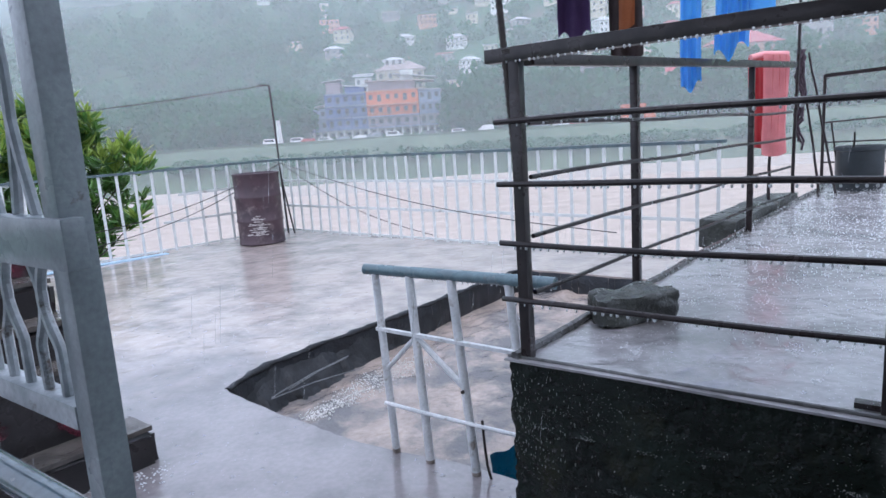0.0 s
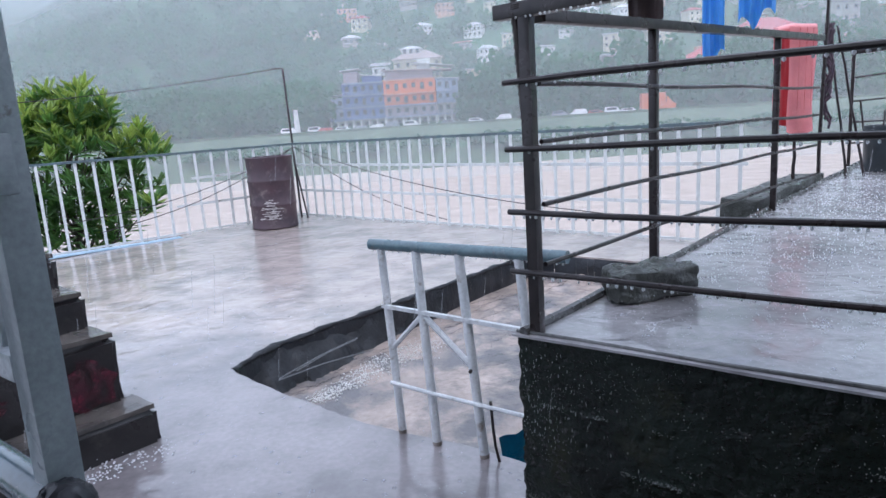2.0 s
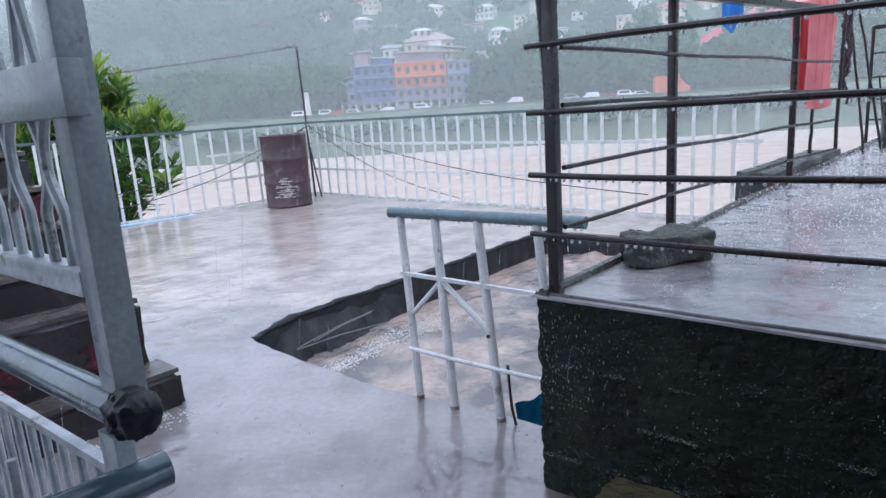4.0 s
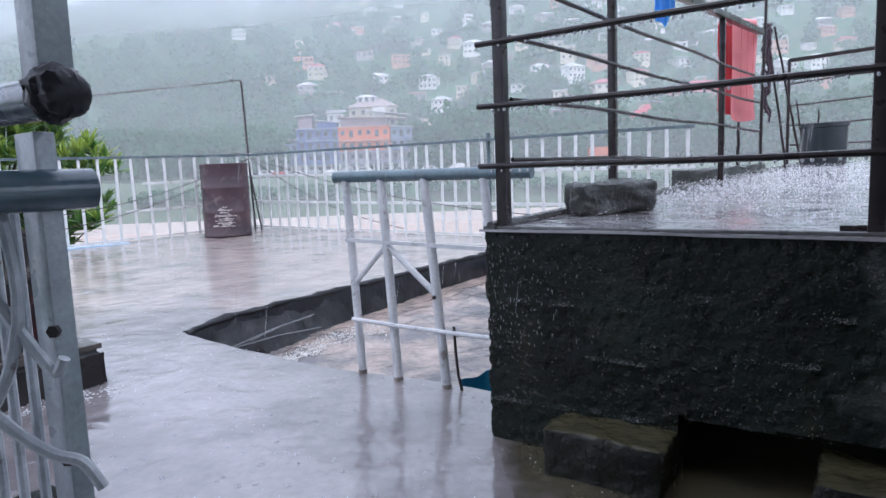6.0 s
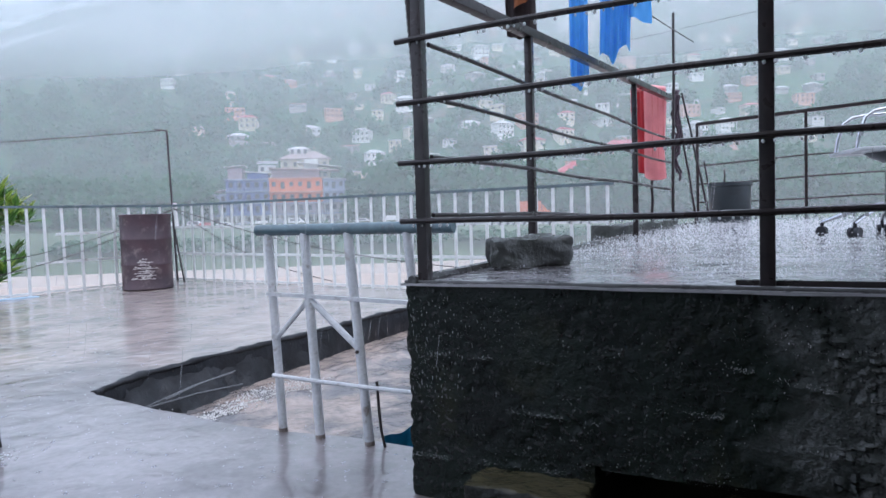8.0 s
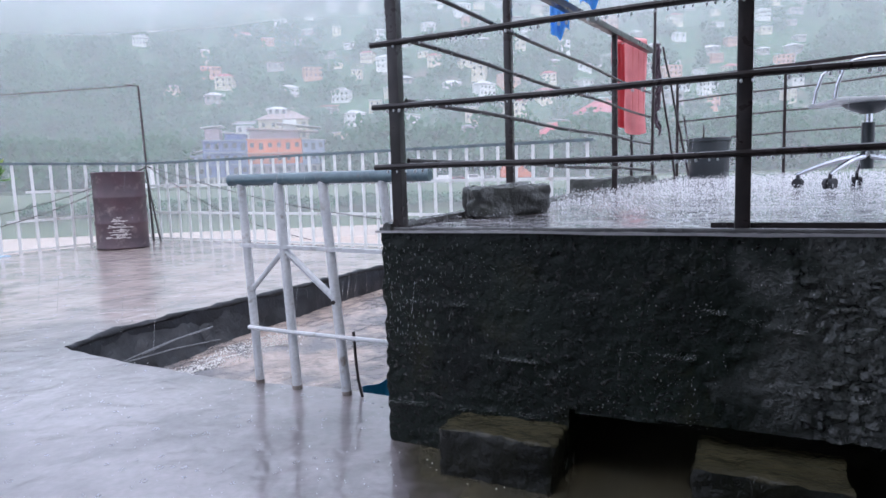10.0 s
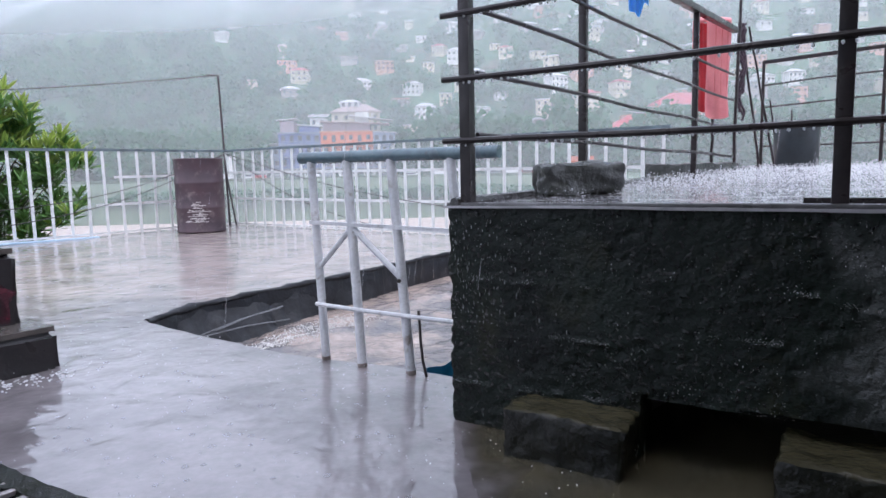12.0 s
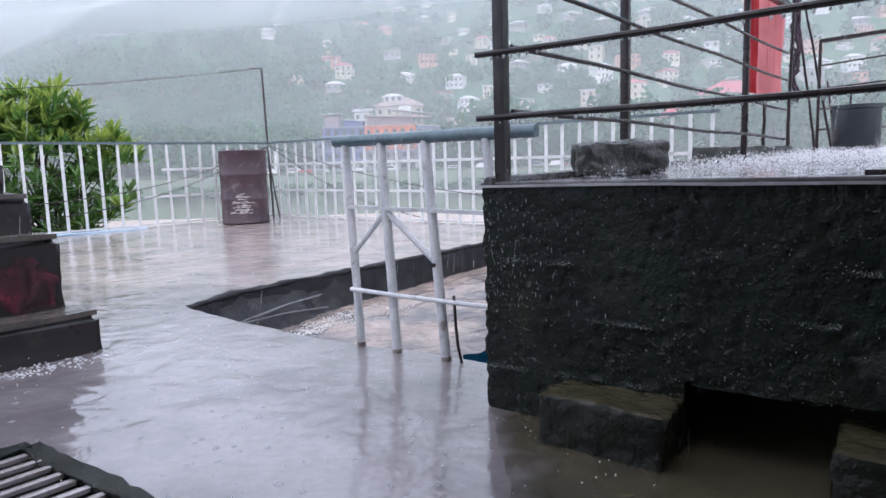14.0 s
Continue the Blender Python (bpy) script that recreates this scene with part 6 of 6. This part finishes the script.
def vehicle(x, y, wid, hei, mat, label, name="car", cargo=False, yaw=0):
    v = thing(name, label, name, "vehicles on the far road", (x, y, 0.62))
    v.rotation_euler = (0, 0, yaw)
    b = bmesh.new()
    prof = [(-wid / 2, 0.35), (wid / 2, 0.35), (wid / 2, hei * 0.50), (wid * 0.40, hei * 0.57), (wid * 0.24, hei * 0.96), (wid * 0.16, hei), (-wid * 0.42, hei), (-wid / 2, hei * 0.60)]
    lo = [b.verts.new((px, -0.85, pz)) for px, pz in prof]
    hi = [b.verts.new((px, 0.85, pz)) for px, pz in prof]
    b.faces.new(lo)
    b.faces.new(hi[::-1])
    for i in range(len(prof)):
        b.faces.new((lo[i], hi[i], hi[(i + 1) % len(prof)], lo[(i + 1) % len(prof)]))
    bmesh.ops.recalc_face_normals(b, faces=b.faces[:])
    bmesh.ops.bevel(b, geom=b.edges[:], offset=0.08, segments=1, affect='EDGES')
    part("body", b, mat, v)
    part("side_window", boxm(-wid * 0.38, wid * 0.20, -0.88, -0.84, hei * 0.60, hei * 0.90), P_GLASS, v, smooth=0)
    for px in (-wid * 0.32, wid * 0.32):
        part("wheel", tube((px, -0.90, 0.33), (px, -0.70, 0.33), 0.33, 12), P_TYRE, v)
    if cargo:
        part("cargo_box", boxm(-wid * 0.62, wid * 0.16, -1.1, 1.1, 0.9, hei * 1.25), mat, v, smooth=0)
    return v


cr = random.Random(8)
cars = [(-50, P_CARW), (-43, P_CARW), (-39.5, P_CARR), (-35, P_CARW), (-31, P_CARG), (-26.5, P_CARW), (-22.0, P_CARG), (-15.5, P_CARW), (-6.0, P_CARG), (1.5, P_CARW), (8.5, P_CARW), (24.5, P_CARG), (29, P_CARW), (33.5, P_CARR), (38, P_CARW), (42.5, P_CARW)]
for x, mt in cars:
    van = cr.random() < 0.4
    nm = {id(P_CARW): "white", id(P_CARR): "dark red", id(P_CARG): "grey"}[id(mt)]
    vehicle(x + cr.uniform(-0.6, 0.6), 177 + cr.uniform(0, 6), 4.3, 2.0 if van else 1.5, mt, "%s %s parked on the far riverside road" % (nm, "van" if van else "car"), yaw=cr.choice((0, math.pi)))
vehicle(50.0, 178, 8.0, 3.9, P_TRUCK, "orange lorry with a high cargo box on the far road", "lorry", True)

mon = thing("pillar", "tall white tapered pillar beside the far road", "pillar", "", (-48.5, 183, 0.6))
m = bmesh.new()
sweep(m, [(0, 0, 0), (0, 0, 0.8), (0, 0, 7.0)], [1.2, 0.9, 0.55], 4)
part("shaft", m, P_WHITE, mon, smooth=0)

# far woods
tr = np.random.RandomState(5)
Vs, Fs = [], []


def far_tree(x, y, z, h, w):
    base = len(Vs)
    n = 150 if y < 290 else 84 if y < 400 else 40
    small = 0.62 if y < 290 else 0.85 if y < 400 else 1.15
    th = tr.uniform(0, 2 * math.pi, n)
    u = tr.uniform(-1, 1, n)
    r = tr.uniform(0.45, 1.0, n)
    lump = 1 + 0.3 * np.sin(3 * th + tr.uniform(0, 6))
    cx = x + w * r * lump * np.sqrt(1 - u * u) * np.cos(th)
    cy = y + w * r * lump * np.sqrt(1 - u * u) * np.sin(th)
    cz = z + h * 0.55 + h * 0.47 * r * u
    for a, b, c in zip(cx, cy, cz):
        s = w * small * tr.uniform(0.20, 0.40)
        ax = tr.normal(size=3)
        ax[1] -= 0.7
        ax[2] += 0.35
        ax /= np.linalg.norm(ax)
        e1 = np.cross(ax, tr.normal(size=3))
        e1 /= np.linalg.norm(e1)
        e2 = np.cross(ax, e1)
        k = len(Vs)
        p = np.array((a, b, c))
        for q in range(5):
            an = 2 * math.pi * q / 5
            Vs.append(tuple(p + s * tr.uniform(0.6, 1.2) * (e1 * math.cos(an) + e2 * math.sin(an))))
        Fs.append((k, k + 1, k + 2, k + 3, k + 4))


for k in range(3000):
    y = 189 + 560 * tr.rand() ** 1.6
    x = tr.uniform(-0.85, 0.95) * y
    if any(abs(x - a) < 6 and -13 < y - b < 2 for a, b in placed):
        continue
    if -42 < x < -2 and y < 208:
        continue
    h = tr.uniform(6, 13)
    far_tree(x, y, hill_z(x, y) - 0.5, h, h * tr.uniform(0.32, 0.5))
for k in range(90):
    x, y = tr.uniform(4, 150), tr.uniform(186, 203)
    far_tree(x, y, hill_z(x, y) - 0.5, tr.uniform(11, 20), tr.uniform(3.6, 6.5))
for k in range(60):
    x, y = tr.uniform(-150, -42), tr.uniform(186, 203)
    far_tree(x, y, hill_z(x, y) - 0.5, tr.uniform(8, 15), tr.uniform(3.2, 5.5))
for k in range(900):
    x = tr.uniform(-200, 260)
    far_tree(x, tr.uniform(155, 168), hill_z(x, 159) - 0.3, tr.uniform(1.0, 3.4), tr.uniform(1.0, 2.6))
me = bpy.data.meshes.new("woods")
me.from_pydata(Vs, [], Fs)
me.materials.append(M_WOOD)
tagged(new("far_woods", me), "dense green trees covering the far hillside", "woods", kind="stuff")

# wires over the river
for (x0, z0, x1, z1, y) in ((-30, 4.6, 46, 18.6, 40), (-30, 3.2, 60, 18.5, 44), (-60, 2.2, 90, 9.5, 60), (-60, 5.2, 90, 16.0, 70)):
    w = thing("overhead_wire", "thin dark overhead wire crossing the river", "wire", "overhead wires", (x0, y, z0))
    m = bmesh.new()
    sweep(m, [Vector((x1 - x0, 0, z1 - z0)) * (t / 24) - UP * 1.6 * math.sin(math.pi * t / 24) for t in range(25)], 0.012, 5)
    part("cable", m, M_IRON, w)

# rain haze in the valley: see-through pale sheets that wash out what lies behind
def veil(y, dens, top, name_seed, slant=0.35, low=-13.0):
    m = bpy.data.materials.new("rain_haze_sheet")
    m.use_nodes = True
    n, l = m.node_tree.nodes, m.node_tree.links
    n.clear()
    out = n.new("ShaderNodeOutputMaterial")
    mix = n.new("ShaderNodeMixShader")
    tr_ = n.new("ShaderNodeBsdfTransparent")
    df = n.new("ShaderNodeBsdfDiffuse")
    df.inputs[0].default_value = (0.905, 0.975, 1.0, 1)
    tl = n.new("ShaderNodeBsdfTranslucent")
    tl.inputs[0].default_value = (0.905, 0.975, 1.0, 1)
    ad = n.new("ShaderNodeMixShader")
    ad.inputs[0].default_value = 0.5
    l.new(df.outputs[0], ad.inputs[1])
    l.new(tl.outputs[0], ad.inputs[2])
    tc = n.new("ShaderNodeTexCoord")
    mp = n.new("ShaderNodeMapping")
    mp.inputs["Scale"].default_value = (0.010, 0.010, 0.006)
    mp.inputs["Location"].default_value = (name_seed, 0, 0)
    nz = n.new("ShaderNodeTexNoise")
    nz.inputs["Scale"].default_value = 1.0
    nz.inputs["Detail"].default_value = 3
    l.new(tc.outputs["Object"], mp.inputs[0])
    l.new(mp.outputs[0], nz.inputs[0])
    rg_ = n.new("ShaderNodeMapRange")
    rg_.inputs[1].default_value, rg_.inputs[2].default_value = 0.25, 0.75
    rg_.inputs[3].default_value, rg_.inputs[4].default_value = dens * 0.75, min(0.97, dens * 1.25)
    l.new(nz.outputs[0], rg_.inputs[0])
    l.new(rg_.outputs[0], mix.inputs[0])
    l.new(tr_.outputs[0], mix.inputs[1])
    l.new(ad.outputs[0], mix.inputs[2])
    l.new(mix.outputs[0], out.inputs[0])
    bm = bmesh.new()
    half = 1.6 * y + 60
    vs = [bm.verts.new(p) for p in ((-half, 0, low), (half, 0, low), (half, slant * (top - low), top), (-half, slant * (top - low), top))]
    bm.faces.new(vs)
    ob = part("rain_haze_sheet", bm, m, smooth=0)
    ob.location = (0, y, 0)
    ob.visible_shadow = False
    return tagged(ob, "pale see-through sheet for the haze of rain and mist over the valley", "rain", kind="stuff")


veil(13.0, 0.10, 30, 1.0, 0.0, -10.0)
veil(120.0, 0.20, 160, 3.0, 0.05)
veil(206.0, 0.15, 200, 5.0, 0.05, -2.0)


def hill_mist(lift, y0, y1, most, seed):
    """See-through sheet in place of haze: thin at the slope's foot, thick higher up."""
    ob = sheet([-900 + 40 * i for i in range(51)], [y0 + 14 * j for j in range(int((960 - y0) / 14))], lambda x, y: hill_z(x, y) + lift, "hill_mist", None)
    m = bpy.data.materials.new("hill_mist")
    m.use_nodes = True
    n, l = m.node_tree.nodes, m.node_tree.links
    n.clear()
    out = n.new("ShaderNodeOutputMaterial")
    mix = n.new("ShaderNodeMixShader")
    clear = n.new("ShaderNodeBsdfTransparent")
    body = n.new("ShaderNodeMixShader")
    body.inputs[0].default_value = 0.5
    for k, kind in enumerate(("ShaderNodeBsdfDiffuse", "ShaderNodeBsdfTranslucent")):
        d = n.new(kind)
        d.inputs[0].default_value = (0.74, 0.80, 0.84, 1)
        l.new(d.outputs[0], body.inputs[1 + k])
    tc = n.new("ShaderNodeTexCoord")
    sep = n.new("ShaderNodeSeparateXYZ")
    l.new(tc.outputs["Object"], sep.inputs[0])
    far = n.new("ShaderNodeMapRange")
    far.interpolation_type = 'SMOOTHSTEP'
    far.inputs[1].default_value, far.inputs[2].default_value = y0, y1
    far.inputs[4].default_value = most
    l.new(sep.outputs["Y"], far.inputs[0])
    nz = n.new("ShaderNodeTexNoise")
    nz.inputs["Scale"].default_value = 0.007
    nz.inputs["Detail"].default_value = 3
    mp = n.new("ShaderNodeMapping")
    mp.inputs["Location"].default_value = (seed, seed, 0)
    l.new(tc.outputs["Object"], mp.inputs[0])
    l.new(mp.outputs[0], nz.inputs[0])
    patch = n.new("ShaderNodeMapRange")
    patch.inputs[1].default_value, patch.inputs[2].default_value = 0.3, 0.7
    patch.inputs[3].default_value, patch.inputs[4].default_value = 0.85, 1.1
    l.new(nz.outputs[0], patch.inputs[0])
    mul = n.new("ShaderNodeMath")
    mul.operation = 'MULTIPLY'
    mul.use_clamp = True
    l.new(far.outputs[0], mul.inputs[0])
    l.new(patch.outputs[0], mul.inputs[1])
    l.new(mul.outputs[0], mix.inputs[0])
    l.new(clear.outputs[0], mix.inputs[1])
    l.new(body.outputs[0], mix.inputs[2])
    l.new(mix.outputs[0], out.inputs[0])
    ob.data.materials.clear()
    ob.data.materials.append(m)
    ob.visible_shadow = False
    return tagged(ob, "pale grey haze sheet over the wooded hillside, denser with distance", "mist", kind="stuff")


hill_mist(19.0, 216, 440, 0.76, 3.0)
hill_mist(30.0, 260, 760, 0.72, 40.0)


# rain: falling drops, splashes, hanging drops -----------------------------
def water_look(name, clear, tint=(0.95, 0.97, 1.0)):
    m = bpy.data.materials.new(name)
    m.use_nodes = True
    n, l = m.node_tree.nodes, m.node_tree.links
    b = n["Principled BSDF"]
    b.inputs["Base Color"].default_value = (*tint, 1)
    b.inputs["Roughness"].default_value = 0.05
    b.inputs["Alpha"].default_value = clear
    return m


M_STREAK = water_look("falling_rain", 0.22)
M_DROP = water_look("water_drop", 0.75)
M_SPLASH = water_look("splash_water", 0.48)
M_GLINT = water_look("wall_glint_bead", 0.34, (0.8, 0.84, 0.86))
M_RIPPLE = water_look("water_ripple", 0.35, (0.55, 0.55, 0.58))
rr = random.Random(31)


def in_pit(x, y, pad=0.0):
    inside = False
    for (ax, ay), (bx, by) in zip(PIT, PIT[1:] + PIT[:1]):
        if (ay > y) != (by > y) and x < (bx - ax) * (y - ay) / (by - ay) + ax + pad:
            inside = not inside
    return inside


bm = bmesh.new()
for k in range(300):
    y = rr.uniform(1.9, 7.5)
    x = rr.uniform(-0.75, 0.85) * y
    z = rr.uniform(0.15, 2.4)
    L = rr.uniform(0.08, 0.20)
    r = rr.uniform(0.0007, 0.0014)
    sweep(bm, [(x, y, z), (x - 0.12 * L, y, z - L)], r, 3)
tagged(part("rain_streaks", bm, M_STREAK, smooth=0), "thin streaks of falling rain", "rain", kind="stuff")

ICO = bmesh.new()
bmesh.ops.create_icosphere(ICO, subdivisions=1, radius=1.0)
ico_v = [v.co.copy() for v in ICO.verts]
ico_f = [tuple(v.index for v in f.verts) for f in ICO.faces]
ICO.free()


def drops(name, places, mat, label):
    vs, fs = [], []
    for p, r, st_ in places:
        k = len(vs)
        vs += [(p[0] + v.x * r, p[1] + v.y * r, p[2] + v.z * r * st_) for v in ico_v]
        fs += [tuple(k + i for i in f) for f in ico_f]
    me = bpy.data.meshes.new(name)
    me.from_pydata(vs, [], fs)
    me.materials.append(mat)
    me.shade_smooth()
    return tagged(new(name, me), label, "water drops", kind="stuff")


pl = []
for z in (0.822, 0.998, 1.180, 1.361):
    a = 0.0
    while a < 2.6:
        a += rr.choice((0.018, 0.02, 0.024, 0.03, 0.055))
        p = P0 + U * a + V * 0.012
        pl.append(((p.x, p.y, z - 0.0115), rr.uniform(0.0032, 0.0056), 1.3))
a = 0.0
while a < 2.6:
    a += rr.choice((0.014, 0.02, 0.03))
    p = P0 + U * a + V * (0.03 - 0.018)
    pl.append(((p.x, p.y, 1.527), rr.uniform(0.003, 0.005), 1.3))
for i in range(34):
    p = GL.lerp(GR, (i + rr.random()) / 34)
    pl.append(((p.x, p.y, p.z - 0.025), rr.uniform(0.0025, 0.004), 1.2))
drops("hanging_drops", pl, M_DROP, "rain drops hanging under the iron bars")

pl = []
for k in range(22000):
    a, b = rr.uniform(0, 3.0), rr.uniform(0.02, 4.2)
    p = on_plat(a, b)
    h = abs(rr.gauss(0, 0.016))
    pl.append(((p.x, p.y, p.z + 0.002 + h), rr.uniform(0.0006, 0.0011 + 0.0024 * min(1, b / 1.6)), 1.2))
for k in range(260):
    a, b = rr.uniform(0.05, 3.0), rr.uniform(0.15, 4.2)
    hit = on_plat(a, b)
    size = rr.uniform(0.5, 1.3)
    for j in range(16):
        an, up = rr.uniform(0, 2 * math.pi), rr.random()
        reach = (0.006 + 0.022 * up) * size
        pl.append(((hit.x + reach * math.cos(an), hit.y + reach * math.sin(an), hit.z + 0.003 + 0.045 * size * up * rr.random()), rr.uniform(0.0010, 0.0024), 1.4))
for k in range(2400):
    y = rr.uniform(1.1, 8.0)
    x = rr.uniform(-0.62, 0.35) * y
    h = abs(rr.gauss(0, 0.018))
    if in_pit(x, y) or in_pit(x, y, 0.06):
        continue
    pl.append(((x, y, floor_z(x, y) + 0.003 + h), rr.uniform(0.0010, 0.0022), 1.2))
for k in range(160):
    s = rr.random()
    q = Vector((-1.22, 2.90, 0)) + Vector((-0.30, -0.28, 0)) * s + Vector((rr.gauss(0.05, 0.04), rr.gauss(-0.04, 0.04), 0))
    pl.append(((q.x, q.y, floor_z(q.x, q.y) + 0.004), rr.uniform(0.003, 0.006), 0.7))
# tiny pale beads and drips stand in for glints of the wet wall
wall_pl = []
while len(wall_pl) < 3800:
    a, z = rr.uniform(0.01, 3.2), rr.uniform(0.02, 0.62)
    if 0.56 < a and z < 0.15:
        continue
    if noise.noise((a * 3.2, z * 4.5, 2.0)) + 0.6 * noise.noise((a * 11, z * 9, 7.0)) < rr.uniform(-0.25, 0.55):
        continue
    p = P0 + U * a
    out = Vector((U.y, -U.x, 0)).normalized()
    q = p + out * rr.uniform(0.000, 0.007)
    wall_pl.append(((q.x, q.y, z), rr.uniform(0.0003, 0.0011), rr.choice((0.4, 0.5, 0.6, 1.0, 2.4))))
for s0, z0, s1, z1 in POUR_LINES:
    for k in range(int((s1 - s0) * 900)):
        a = rr.uniform(s0, s1)
        if noise.noise((a * 16, z0 * 31, 8.0)) < rr.uniform(-0.1, 0.35):
            continue
        p = P0 + U * a + out * rr.uniform(0.004, 0.013)
        wall_pl.append(((p.x, p.y, z0 + (z1 - z0) * (a - s0) / (s1 - s0) + rr.gauss(0.002, 0.004)), rr.uniform(0.0004, 0.0013), 0.6))
for k in range(170):
    a, z = abs(rr.gauss(0.02, 0.14)) + 0.01, rr.uniform(0.30, 0.60)
    p = P0 + U * a + out * rr.uniform(0.002, 0.007)
    wall_pl.append(((p.x, p.y, z), rr.uniform(0.0005, 0.0010), rr.choice((2.5, 5.0, 8.0))))
drops("wall_glints", wall_pl, M_GLINT, "tiny water beads and drips placed as glints on the black wall")
drops("splash_drops", pl, M_SPLASH, "small splashing rain drops over the wet concrete")

vs, fs = [], []
spots = []
for k in range(90):
    a, b = rr.uniform(0.05, 2.6), rr.uniform(0.05, 3.6)
    p = on_plat(a, b, 0.0045)
    spots.append(p)
for k in range(420):
    y = rr.uniform(1.0, 6.5)
    x = rr.uniform(-0.6, 0.12) * y
    if not (in_pit(x, y) or in_pit(x - 0.05, y) or in_pit(x + 0.05, y)):
        spots.append(on_floor(x, y, 0.001))
for p in spots:
    R = rr.uniform(0.004, 0.010)
    for w, hgt in ((R, 0.0022),):
        k = len(vs)
        N = 18
        for i in range(N):
            an = 2 * math.pi * i / N
            for q, h in ((w - 0.0025, 0.0), (w, hgt), (w + 0.0025, 0.0)):
                vs.append((p.x + q * math.cos(an), p.y + q * math.sin(an), p.z + h))
        for i in range(N):
            i2 = (i + 1) % N
            for s in (0, 1):
                fs.append((k + 3 * i + s, k + 3 * i2 + s, k + 3 * i2 + s + 1, k + 3 * i + s + 1))
me = bpy.data.meshes.new("ripples")
me.from_pydata(vs, [], fs)
me.materials.append(M_RIPPLE)
me.shade_smooth()
tagged(new("ripples", me), "round ripples where rain drops hit the puddles", "ripples", kind="stuff")
